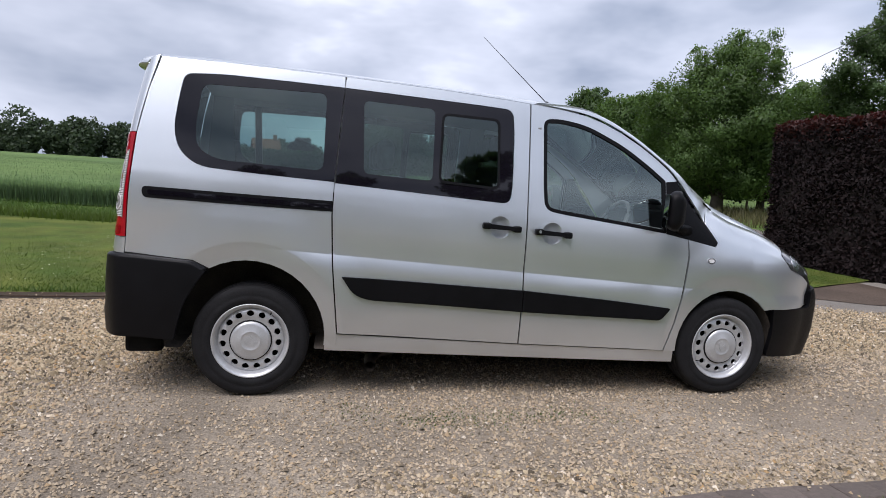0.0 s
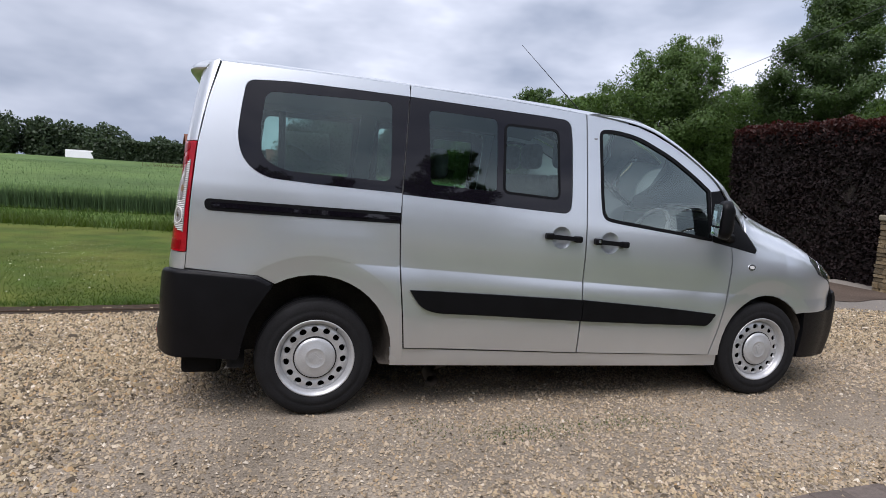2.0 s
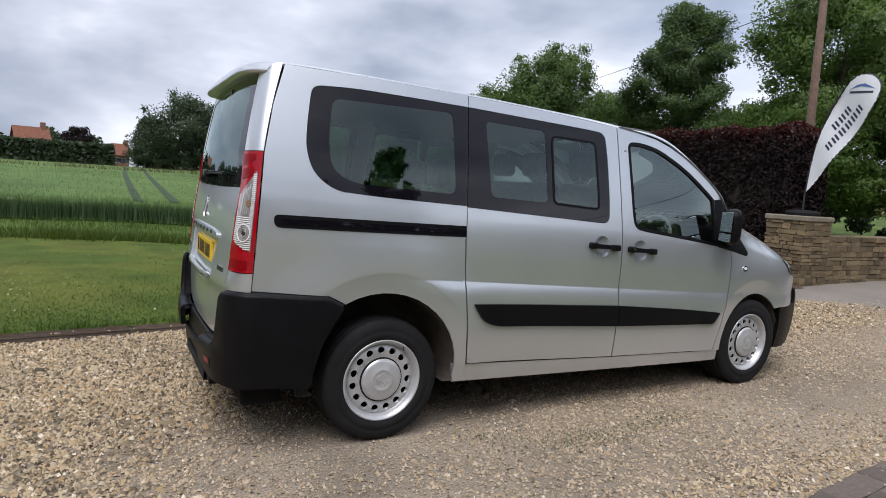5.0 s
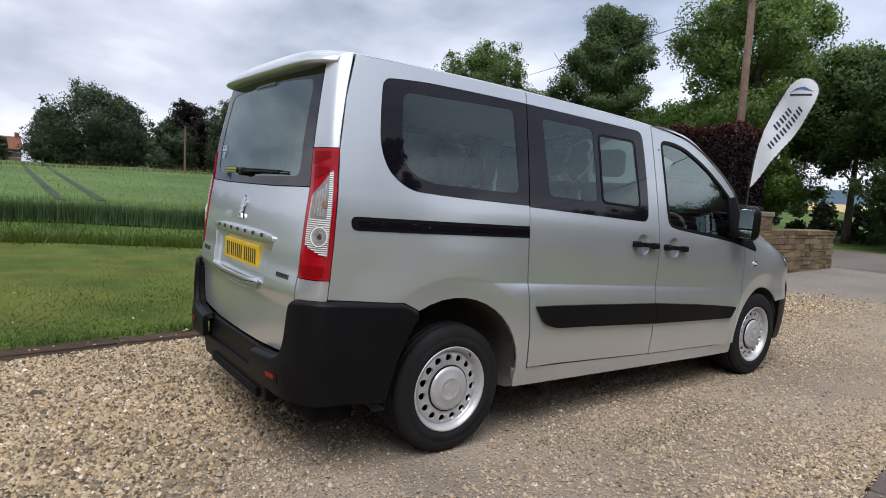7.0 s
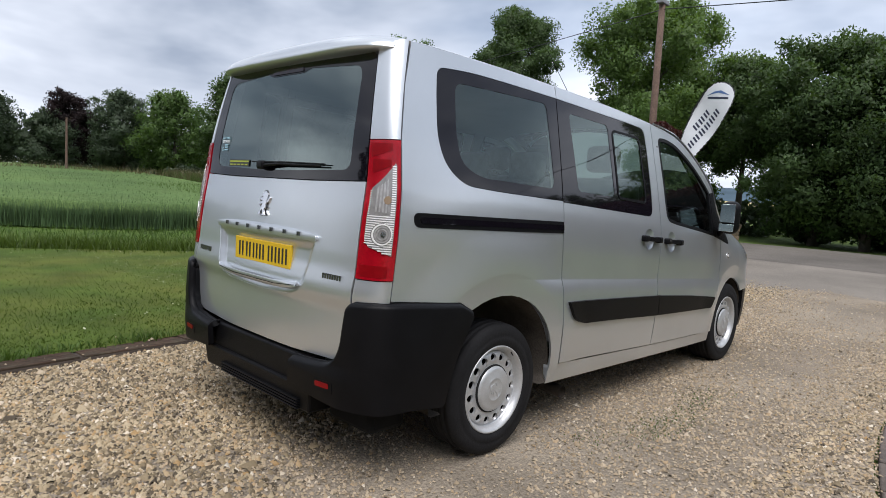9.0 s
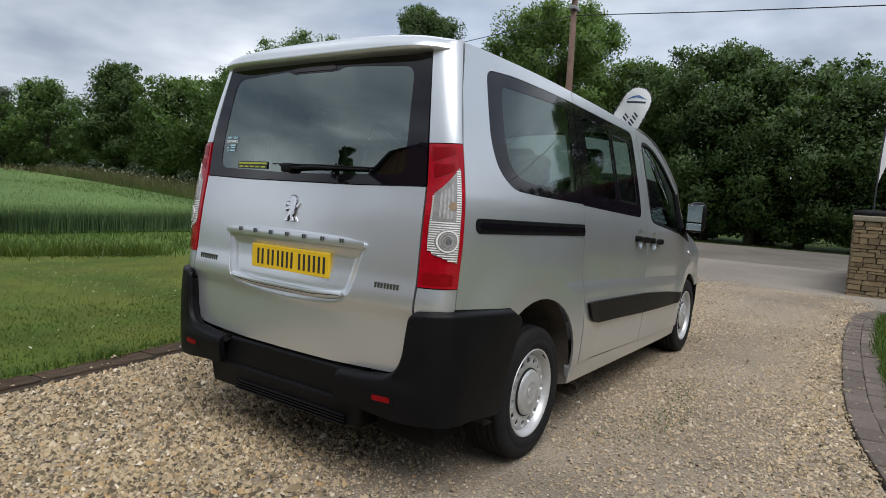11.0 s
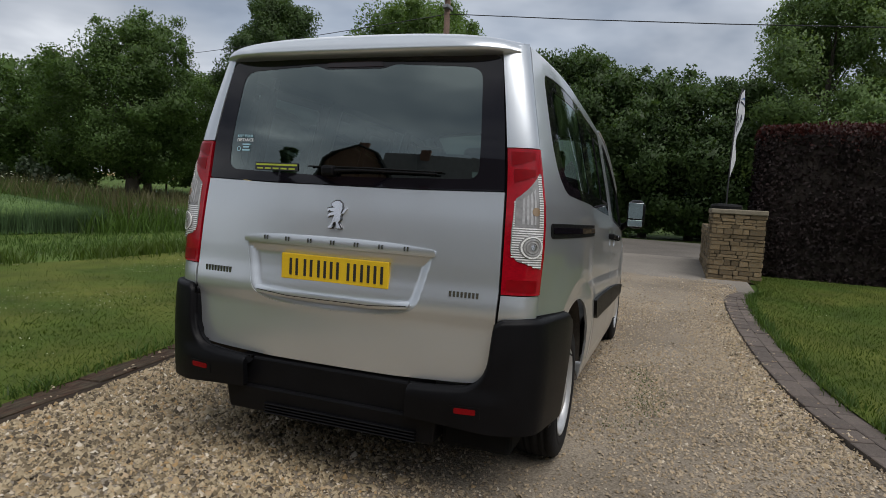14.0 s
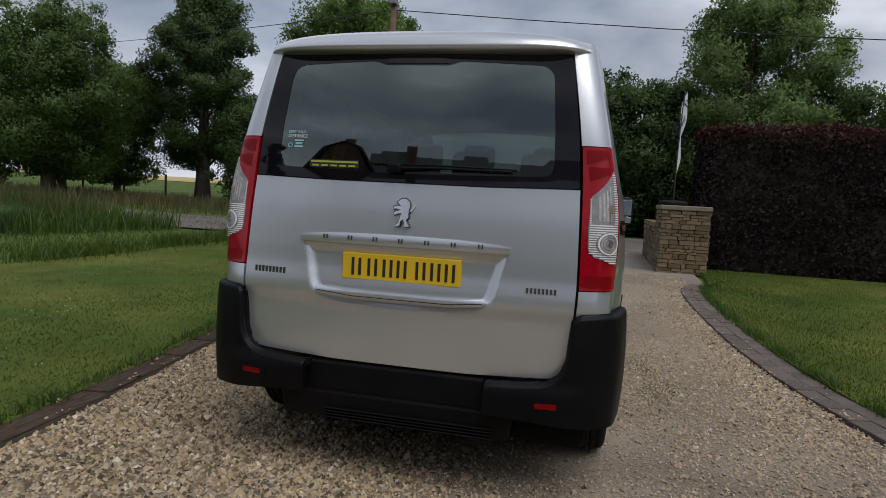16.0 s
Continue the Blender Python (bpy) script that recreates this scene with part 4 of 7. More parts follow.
# roadside and field trees, nearest first
tree(17.35, 20.5, 7.6, 3.5, 31, M_LEAF, 44000, 0.070, 0.14, "broad bushy green tree on the verge", trunk=0.26)
tree(23.9, 18.0, 10.7, 3.6, 32, M_LEAF_DARK, 50000, 0.078, 0.20, "tall pointed dark green roadside tree", trunk=0.34, point=0.35, lump=0.30)
tree(20.6, 8.7, 8.8, 4.0, 33, M_LEAF_LIGHT, 56000, 0.074, 0.15, "tall green tree with airy crown", trunk=0.20, lump=0.30)
tree(21.5, 11.8, 5.2, 2.3, 35, M_LEAF_DARK, 16000, 0.075, 0.05, "dense green hedgerow tree beyond the road", trunk=0.13, lump=0.40)
tree(23.0, 14.6, 4.8, 2.4, 36, M_LEAF_DARK, 14000, 0.080, 0.05, "dense green hedgerow tree beyond the road", trunk=0.13, lump=0.40)
tree(24.5, 23.5, 6.8, 2.6, 37, M_LEAF, 16000, 0.09, 0.10, "green tree in the field hedge beyond the road", trunk=0.16, lump=0.36)
tree(19.7, -5.5, 8.5, 3.4, 34, M_LEAF_ASH, 50000, 0.070, 0.12, "round green ash tree by the road", trunk=0.20, lump=0.32)
for i, (xx, yy, hh, rr) in enumerate(((21.4, 5.4, 6.4, 2.1), (19.8, 2.5, 6.5, 2.3), (19.2, 1.0, 5.6, 2.2), (19.4, -0.4, 5.6, 2.2), (19.5, -1.9, 5.3, 2.2), (19.6, -3.3, 5.3, 2.1), (19.8, -8.8, 5.4, 2.3), (19.4, -11.0, 5.2, 2.3), (19.7, -13.6, 5.6, 2.5))):
    tree(xx, yy, hh, rr, 40 + i, M_LEAF_DARK, 22000 if i == 1 else 14000, 0.080, 0.44 if i == 0 else 0.05, "dense green hedgerow tree beyond the road", trunk=0.13, lump=0.40)
for i, (xx, yy, hh, rr) in enumerate(((20.2, -17.2, 6.6, 2.7), (20.6, -21.5, 7.0, 2.9), (21.0, -26.0, 6.6, 2.9))):
    tree(xx, yy, hh, rr, 90 + i, M_LEAF_DARK, 7000, 0.11, 0.05, "dense green hedgerow tree beyond the road", trunk=0.13, lump=0.40)
tree(28.0, 55.0, 9.6, 2.2, 52, M_LEAF_DARK, 4500, 0.16, 0.25, "slim tree in the field hedge")
tree(24.5, 27.0, 6.6, 3.0, 53, M_LEAF, 9000, 0.12, 0.12, "green tree behind the road")
for i, (xx, yy, hh, rr, mm) in enumerate(((5.8, 59.0, 7.0, 3.9, M_LEAF_FAR), (3.2, 62.0, 5.2, 2.6, M_LEAF_FAR), (8.4, 62.0, 6.4, 3.4, M_LEAF_FAR), (11.6, 56.0, 4.6, 2.6, M_LEAF_FAR), (13.4, 57.0, 6.6, 2.6, M_LEAF_PURPLE), (15.6, 51.0, 6.6, 2.8, M_LEAF_FAR), (17.6, 46.0, 6.6, 3.2, M_LEAF), (18.8, 39.0, 7.9, 2.6, M_LEAF_DARK), (19.3, 33.0, 6.7, 3.0, M_LEAF), (18.8, 27.0, 6.5, 3.2, M_LEAF), (-4.4, 100.0, 5.4, 2.6, M_LEAF_PURPLE))):
    tree(xx, yy, hh, rr, 60 + i, mm, 11000, 0.12, 0.05, "purple-leaved tree in the field hedge" if mm is M_LEAF_PURPLE else "dark green tree in the field hedge", trunk=0.2, lump=0.38)


def far_wood(name, x0, y0, x1, y1, n, hmin, hmax, seed, label, size=0.45):
    g = np.random.default_rng(seed)
    k = max(6, int(math.hypot(x1 - x0, y1 - y0) / 2.2))
    c = []
    for i in range(k):
        u = (i + g.uniform(0, 1)) / k
        h = g.uniform(hmin, hmax)
        c += [(x0 + (x1 - x0) * u + g.normal(0, 1.5), y0 + (y1 - y0) * u + g.normal(0, 1.5), h * f, h * 0.33 * g.uniform(0.8, 1.2)) for f in (0.2, 0.45, 0.72)]
    c = np.array(c)
    pick = g.choice(len(c), n)
    o = g.normal(0, 1, (n, 3))
    o /= np.linalg.norm(o, axis=1, keepdims=True)
    pos = c[pick, :3] + o * c[pick, 3:4] * g.uniform(0.5, 1.1, (n, 1))
    pos[:, 2] = np.maximum(0.1, pos[:, 2]) + np.array([land_z(a, b) for a, b in pos[:, :2]])
    return tagged(leaf_cloud(name, pos, size, M_LEAF_FAR, None, seed, shape=0.8), label, "trees", kind="stuff")


far_wood("far_wood_west", -72, 116, -30, 126, 34000, 5.0, 8.0, 71, "dark distant wood beyond the field", 0.30)
far_wood("far_wood_north", -40, 124, -3, 121, 20000, 3.8, 5.6, 72, "low dark trees beyond the field", 0.28)
far_wood("far_wood_east", 10, 115, 70, 90, 12000, 5, 8, 73, "dark distant trees beyond the field")
g = np.random.default_rng(74)
pos = np.stack([g.uniform(-17.8, -0.2, 15000), g.uniform(70.0, 71.4, 15000), g.uniform(0.1, 2.5, 15000)], 1)
pos[:, 2] += np.array([land_z(a, b) + 0.10 * noise.noise((a * 0.7, b, 4)) for a, b in pos[:, :2]])
tagged(leaf_cloud("field_hedge", pos, 0.20, M_LEAF_FAR, None, 74, shape=0.8), "clipped dark field hedge", "hedge", kind="stuff")
far_wood("roadside_hedge", 21.0, -20, 21.0, 4, 12000, 1.6, 2.6, 75, "dark leafy hedge under the roadside trees", 0.13)
far_wood("field_edge_scrub", 22.6, 3.0, 24.2, 12.5, 7000, 0.9, 1.35, 77, "low green scrub along the field edge", 0.075)
far_wood("verge_scrub", 16.2, 22.5, 14.5, 40, 10000, 0.8, 1.6, 78, "low green scrub along the road verge", 0.09)
# beyond the drive to the south and west, seen only in the van's glass and paint
far_wood("garden_trees_south", -40, -44, 40, -46, 9000, 4, 7, 76, "dark garden trees", 0.40)
tree(5.6, -14.8, 9.4, 1.6, 80, M_LEAF_DARK, 8000, 0.14, 0.14, "tall dark garden tree behind the drive", lump=0.42)
tree(1.6, -14.6, 7.4, 1.3, 84, M_LEAF_DARK, 4000, 0.13, 0.20, "slim garden tree behind the drive")
tree(-2.6, -14.2, 7.0, 2.2, 85, M_LEAF_DARK, 7000, 0.13, 0.15, "round dark garden tree behind the drive")
tree(-8.5, -15.5, 6.0, 2.6, 81, M_LEAF_DARK, 8000, 0.13, 0.20, "dark garden tree behind the drive")
tree(-10.5, 8.3, 4.6, 0.8, 83, M_LEAF_DARK, 4000, 0.07, 0.05, "slim dark garden tree by the house")
far_wood("garden_trees_west", -34, -26, -36, 30, 9000, 3, 5.5, 77, "dark garden trees", 0.40)
g = np.random.default_rng(79)
pos = np.stack([g.uniform(-18.8, -17.2, 24000), g.uniform(-16.0, 6.0, 24000), g.uniform(0.0, 1.0, 24000)], 1)
pos[:, 2] = 0.1 + pos[:, 2] * np.array([4.7 + 0.4 * noise.noise((0, b * 0.35, 6)) - 0.03 * abs(b + 5) for b in pos[:, 1]])
tagged(leaf_cloud("garden_hedge_west", pos, 0.20, M_LEAF_FAR, None, 79, shape=0.8), "tall dark garden hedge behind the drive", "hedge", kind="stuff")

# ---- gate pillars, flags, pole ----
def pillar_with_wall(name, px0, px1, py0, py1, wall_y0, wall_y1, seed, tall, wall_top):
    """A pillar of coursed stone and the low wall that runs from it to the road; every stone is a piece."""
    g = random.Random(seed)
    top = empty(name, 0, 0, 0.10)
    tagged(top, "coursed limestone gate pillar with a low wing wall", "gate pillar")
    bm = bmesh.new()
    box(bm, (px0 + 0.03, py0 + 0.03, -0.1), (px1 - 0.03, py1 - 0.03, tall - 0.02), 0.01)
    box(bm, (px1 - 0.05, wall_y0 + 0.03, -0.1), (11.75, wall_y1 - 0.03, wall_top - 0.02), 0.01)
    part("mortar_core", bm, M_MORTAR, top, "sandy mortar")
    bm = bmesh.new()
    box(bm, (px0 - 0.03, py0 - 0.03, tall), (px1 + 0.03, py1 + 0.03, tall + 0.085), 0.018)
    part("cap_stone", bm, M_CAP, top, "weathered stone cap")
    shapes = []
    for k in range(6):
        bm = bmesh.new()
        box(bm, (-0.5, -0.5, -0.5), (0.5, 0.5, 0.5))
        for v in bm.verts:
            v.co += Vector([g.uniform(-0.06, 0.06) for _ in range(3)])
        bmesh.ops.bevel(bm, geom=list(bm.edges), offset=0.05, segments=1, affect="EDGES")
        me = bpy.data.meshes.new("stone")
        bm.to_mesh(me), bm.free()
        me.materials.append(M_STONE)
        shapes.append(me)

    def course(ax, fixed, out, a0, a1, z0, z1):
        a = a0
        while a < a1 - 0.02:
            w = min(g.uniform(0.08, 0.27), a1 - a)
            if a1 - a - w < 0.07:
                w = a1 - a
            ob = new("stone", g.choice(shapes))
            ob.parent = top
            dep = 0.12
            off = fixed + out * (-dep / 2 + g.uniform(0.004, 0.022))
            mid = a + w / 2
            size = (w - 0.008, dep) if ax == "x" else (dep, w - 0.008)
            loc = (mid, off) if ax == "x" else (off, mid)
            ob.matrix_basis = Matrix.LocRotScale((*loc, (z0 + z1) / 2), None, (*size, z1 - z0 - 0.006))
            a += w
    z = 0.0
    while z < tall - 0.01:
        h = min(g.uniform(0.04, 0.10), tall - z)
        if tall - z - h < 0.04:
            h = tall - z
        course("x", py0, -1, px0, px1, z, z + h), course("x", py1, 1, px0, px1, z, z + h)
        course("y", px0, -1, py0, py1, z, z + h), course("y", px1, 1, py0, py1, z, z + h)
        z += h
    z = 0.0
    while z < wall_top - 0.02:
        h = min(g.uniform(0.05, 0.11), wall_top - z)
        if wall_top - z - h < 0.05:
            h = wall_top - z
        course("x", wall_y0, -1, px1, 11.78, z, z + h), course("x", wall_y1, 1, px1, 11.78, z, z + h), course("y", 11.78, 1, wall_y0, wall_y1, z, z + h)
        z += h
    x = px1
    while x < 11.7:
        w = min(g.uniform(0.35, 0.6), 11.82 - x)
        ob = new("coping_stone", g.choice(shapes))
        ob.parent = top
        ob.matrix_basis = Matrix.LocRotScale((x + w / 2, (wall_y0 + wall_y1) / 2, wall_top + 0.045), None, (w - 0.012, wall_y1 - wall_y0 + 0.07, 0.085))
        x += w
    return top


pillar_with_wall("gate_pillar", 8.40, 9.10, 1.98, 2.64, 2.02, 2.38, 5, 1.055, 0.74)
pillar_with_wall("gate_pillar", 8.40, 9.20, -2.80, -1.98, -2.36, -1.99, 6, 1.135, 0.80)


def flag(x, y, z, turn, label):
    """A teardrop banner on a sprung pole, standing on a round base."""
    f = empty("feather_flag", x, y, z, turn)
    tagged(f, label, "flag")
    f.scale = (0.92, 0.92, 0.92)
    bm = bmesh.new()
    tube(bm, [(0, 0, 0), (0, 0, 0.05), (0, 0, 0.085), (0, 0, 0.10)], [0.27, 0.28, 0.26, 0.12], 20)
    part("flag_base", bm, M_RUBBER, f, "black round rubber base")
    left = [(0.0, 0.30), (0.05, 0.80), (0.16, 1.30), (0.33, 1.75), (0.54, 2.08), (0.78, 2.23)]
    right = [(1.00, 2.18), (1.12, 2.02), (1.10, 1.82), (0.94, 1.52), (0.62, 1.08), (0.28, 0.62), (0.05, 0.34)]
    left, right = [[(p, q + 0.125) for p, q in side] for side in (left, right)]
    bm = bmesh.new()
    pole = [(-0.012, 0, 0.08), (-0.012, 0, 0.35)] + [(a - 0.012, 0, b) for a, b in left[1:]] + [(0.99, 0, 2.32), (1.12, 0, 2.165)]
    tube(bm, pole, [0.016, 0.015] + [0.012] * (len(pole) - 2), 6)
    part("flag_pole", bm, M_FLAG_EDGE, f, "black sprung pole")
    outline = smooth_path(left + right, 0.08, closed=True)
    wave = lambda a, b: (a, 0.035 * math.sin(b * 3.1 + a * 5) * min(1, a * 2 + 0.1), b)
    cloth = sheet("banner", wave, outline, M_FLAG, f, step=0.06, thick=0, label="white printed banner cloth")
    sheet("banner_hem", lambda a, b: (wave(a, b)[0], wave(a, b)[1], b), shrink(outline, -0.008), M_FLAG_EDGE, cloth, holes=[shrink(outline, 0.012)], step=0.06, thick=0, label="black hem")
    for off in (-0.004, 0.004):
        bar = lambda a, b, off=off: (a, wave(a, b + 0.125)[1] + off, b + 0.125)
        c, s = math.cos(radians(52)), math.sin(radians(52))
        for count, ca, cb in ((3, 0.50, 1.55), (6, 0.58, 1.38)):
            for i in range(count):
                u = (i - (count - 1) / 2) * 0.146
                for k in (-0.033, 0.033):
                    p = (ca + (u + k) * c, cb + (u + k) * s)
                    sheet("print_bar", bar, [(p[0] + dx * c - dy * s, p[1] + dx * s + dy * c) for dx, dy in ((-0.029, -0.06), (0.007, -0.06), (0.029, 0.06), (-0.007, 0.06))], M_NAVY, cloth, step=0.08, thick=0)
        sheet("print_bar", bar, [(0.60, 1.945), (1.02, 1.905), (1.02, 1.94), (0.60, 1.98)], M_NAVY, cloth, step=0.08, thick=0)
        sheet("print_swoosh", bar, [(0.57, 1.995), (0.70, 2.025), (0.82, 2.035), (1.05, 1.97), (0.87, 2.075), (0.74, 2.065)], M_BLUE, cloth, step=0.08, thick=0)
    return f


flag(8.78, 2.28, 1.24, -98, "white teardrop advertising flag on the gate pillar")
flag(8.72, -2.20, 1.32, -12, "white teardrop advertising flag on the gate pillar")

pole = empty("utility_pole", 12.4, 4.53, 0.12)
tagged(pole, "weathered wooden utility pole with cables", "utility pole")
bm = bmesh.new()
tube(bm, [(0, 0, -0.1), (0.03, 0.02, 2.5), (0.02, 0.05, 6.6)], [0.105, 0.092, 0.075], 14)
part("pole_shaft", bm, M_POLE, pole, "brown weathered wood", True)
for zz in (6.05, 6.35):
    bm = bmesh.new()
    box(bm, (-0.16, -0.05, zz - 0.05), (0.20, 0.12, zz + 0.05), 0.02)
    part("cable_bracket", bm, M_IRON, pole, "grey cable bracket")


def cable(a, b, sag, r=0.012):
    bm = bmesh.new()
    a, b = Vector(a), Vector(b)
    tube(bm, [a.lerp(b, u / 14) - Vector((0, 0, sag * 4 * (u / 14) * (1 - u / 14))) for u in range(15)], r, 5, cap=False)
    return tagged(part("overhead_cable", bm, M_WIRE, None), "thin black overhead cable", "cable")


cable((12.4, 4.55, 6.0), (26.5, 29.9, 8.6), 0.1)
cable((12.4, 4.5, 6.0), (12.0, -42.0, 5.2), 0.9)
bm = bmesh.new()
tube(bm, [(0, 0, 0), (0, 0, 3.6)], [0.09, 0.06], 8)
t = part("telegraph_pole", bm, M_POLE, None)
t.matrix_basis = pose(9.2, 42.0, land_z(9.2, 42))
tagged(t, "slim wooden pole at the field edge", "utility pole")
for i in range(9):
    bm = bmesh.new()
    box(bm, (-0.05, -0.05, 0), (0.05, 0.05, 1.1), 0.01)
    t = part("fence_post", bm, M_POLE, None)
    t.matrix_basis = pose(24.5 + 0.4 * i, 31.0 - 2.3 * i, land_z(24.5 + 0.4 * i, 31.0 - 2.3 * i), 0, 0, 13 * i)
    tagged(t, "weathered wooden fence post in grass", "fence post", "fence posts by the field")

# ---- far houses and the house behind the drive ----
def house(x, y, rz, length, depth, eaves, ridge, wall, roof, label):
    h = empty("house", x, y, land_z(x, y) - 0.1, rz)
    tagged(h, label, "house")
    bm = bmesh.new()
    box(bm, (-length / 2, -depth / 2, 0), (length / 2, depth / 2, eaves))
    v = [bm.verts.new(p) for p in ((-length / 2, -depth / 2, eaves), (-length / 2, depth / 2, eaves), (-length / 2, 0, ridge), (length / 2, -depth / 2, eaves), (length / 2, depth / 2, eaves), (length / 2, 0, ridge))]
    bm.faces.new((v[0], v[2], v[1])), bm.faces.new((v[3], v[4], v[5]))
    part("wall", bm, wall, h)
    for s in (-1, 1):
        bm = bmesh.new()
        p = [(-length / 2 - 0.3, s * (depth / 2 + 0.35), eaves - 0.12), (length / 2 + 0.3, s * (depth / 2 + 0.35), eaves - 0.12), (length / 2 + 0.3, 0, ridge + 0.06), (-length / 2 - 0.3, 0, ridge + 0.06)]
        q = [bm.verts.new(c) for c in p] + [bm.verts.new((c[0], c[1], c[2] + 0.14)) for c in p]
        for f in ((0, 1, 2, 3), (7, 6, 5, 4), (0, 4, 5, 1), (1, 5, 6, 2), (2, 6, 7, 3), (3, 7, 4, 0)):
            bm.faces.new([q[k] for k in f])
        bmesh.ops.recalc_face_normals(bm, faces=bm.faces)
        r = part("roof", bm, roof, h)
    boxed("chimney", (length * 0.3, -0.3, ridge - 0.5), (length * 0.3 + 0.6, 0.3, ridge + 0.9), wall, r, 0.02)
    for s in (-1, 1):
        for k in (-0.3, 0.0, 0.3):
            w = boxed("window", (length * k - 0.6, s * depth / 2 - 0.04, eaves * 0.35), (length * k + 0.6, s * depth / 2 + 0.04, eaves * 0.78), M_WHITE, h, 0.02)
            boxed("pane", (length * k - 0.52, s * depth / 2 - 0.05, eaves * 0.38), (length * k + 0.52, s * depth / 2 + 0.05, eaves * 0.75), M_PANE, w)
    return h


house(-10.0, 100.0, 15, 3.8, 4.2, 2.6, 4.8, M_BRICK, M_TILE, "distant red brick house with clay tile roof")
house(1.45, 125.0, 10, 2.4, 4, 2.2, 4.1, M_BRICK, M_TILE, "distant red brick cottage with clay tile roof")
house(-21.5, 10.2, -18, 9, 7, 3.4, 6.9, M_BRICK, M_SLATE, "brick house with dark tiled roof beside the drive")
house(-22.4, 2.2, 80, 13, 6, 3.2, 6.8, M_BRICK, M_SLATE, "long low brick wing with dark tiled roof beside the house")
bm = bmesh.new()
box(bm, (-2.0, -1.4, 0), (2.0, 1.4, 1.7), 0.1)
for v in bm.verts:
    if v.co.z > 1.5:
        v.co.y *= 0.8
t = part("field_shed", bm, M_WHITE, None)
t.matrix_basis = pose(-29.5, 112.0, land_z(-29.5, 112) - 0.2, 0, 0, 8)
tagged(t, "small white shed beyond the field", "shed")

# ---- the van: x runs forward from the rear axle, y to its left ----
PROFILE = [(0.20, 0.876), (0.30, 0.889), (0.39, 0.912), (0.55, 0.929), (0.68, 0.933), (0.80, 0.9345), (0.88, 0.936), (0.94, 0.9385),
           (1.00, 0.940), (1.10, 0.9365), (1.18, 0.9290), (1.24, 0.9185), (1.30, 0.9070), (1.45, 0.8755), (1.65, 0.829), (1.80, 0.793), (1.88, 0.770), (1.97, 0.735)]
NOSE_TOP = [(2.50, 1.50), (2.75, 1.425), (2.90, 1.335), (3.0, 1.275), (3.08, 1.238), (3.28, 1.150), (3.49, 1.040), (3.67, 0.920), (3.80, 0.82), (3.90, 0.76)]
ROOF_EDGE = [(-0.70, 1.880), (-0.537, 1.896), (-0.116, 1.884), (0.479, 1.865), (1.05, 1.841), (1.603, 1.802), (1.968, 1.757), (2.209, 1.662), (2.452, 1.508), (2.589, 1.385)]
NOSE_X, NOSE_A, NOSE_B, NOSE_N = 3.15, 0.825, 0.90, 2.6


def half_width(x, z):
    """Half the van's width at a place of its side view."""
    w = curve_at(PROFILE, z + 0.06 * (x - 0.5))
    if x < 0.3:
        w -= 0.058 * ((0.3 - x) / 0.9) ** 2
    if x > 2.2:
        w -= 0.02 * ((min(x, NOSE_X) - 2.2) / 0.7) ** 2
    # a crease along the doors, and swollen wheel arches with a crisp edge
    fall = min(1.0, max(0.0, (0.845 - 0.060 * (x - 0.48) - z) / 0.090))
    w += 0.0135 * (1 - (1 - fall) ** 2) * ease(-0.1, 0.42, x) * (1 - 0.45 * ease(1.9, 2.7, x))
    for cx, cz, r in ((-0.02, 0.36, 0.435), (3.005, 0.34, 0.36)):
        d = math.hypot(x - cx, z - cz) - r
        if d < 0.34:
            w += 0.014 * (1 - ease(0.105, 0.34, d)) - 0.0125 * max(0.0, 1 - max(0.0, d) / 0.105)
    if x > NOSE_X:
        w *= max(0.0, 1 - ((x - NOSE_X) / NOSE_A) ** NOSE_N) ** (1 / NOSE_N)
    k = ease(2.55, 2.95, x)
    if k and z > 0.75:
        h = min(0.999, (z - 0.75) / (curve_at(NOSE_TOP, x) - 0.75))
        w *= 1 - k + k * (1 - h**3.5) ** (1 / 3.5)
    return w


def flank(side, lift=0.0):
    """The van's side as a surface over (x, z); side: -1 right, 1 left."""
    return lambda x, z: (x, side * (half_width(x, z) + lift), z)


def bonnet_z(x, y):
    w = 0.90 * max(0.02, 1 - (max(0, x - NOSE_X) / NOSE_A) ** NOSE_N) ** (1 / NOSE_N)
    return 0.75 + (curve_at(NOSE_TOP, x) - 0.75) * max(0.0, 1 - min(1.0, abs(y) / w) ** 3.5) ** (1 / 3.5)


REAR = [(0.45, -0.748), (0.53, -0.7525), (0.62, -0.7565), (0.70, -0.7575), (0.735, -0.7585), (0.762, -0.7625), (0.785, -0.7700), (0.803, -0.7738), (0.835, -0.7735), (0.875, -0.767), (0.92, -0.7590), (1.00, -0.7515), (1.15, -0.734), (1.30, -0.712), (1.47, -0.696), (1.65, -0.665), (1.85, -0.622)]
SEAM = [(0.70, -0.688), (0.90, -0.675), (1.15, -0.662), (1.467, -0.633), (1.70, -0.588), (1.91, -0.533)]
GATE_Y = [(0.50, 0.700), (0.80, 0.726), (0.90, 0.729), (1.30, 0.716), (1.465, 0.704), (1.65, 0.680), (1.90, 0.640)]


def rear_x(y, z):
    return curve_at(REAR, z) - 0.030 * (1 - min(1.2, abs(y) / 0.72) ** 2)


def tail(lift=0.0):
    """The tailgate as a surface over (y, z)."""
    return lambda y, z: (rear_x(y, z) - lift, y, z)


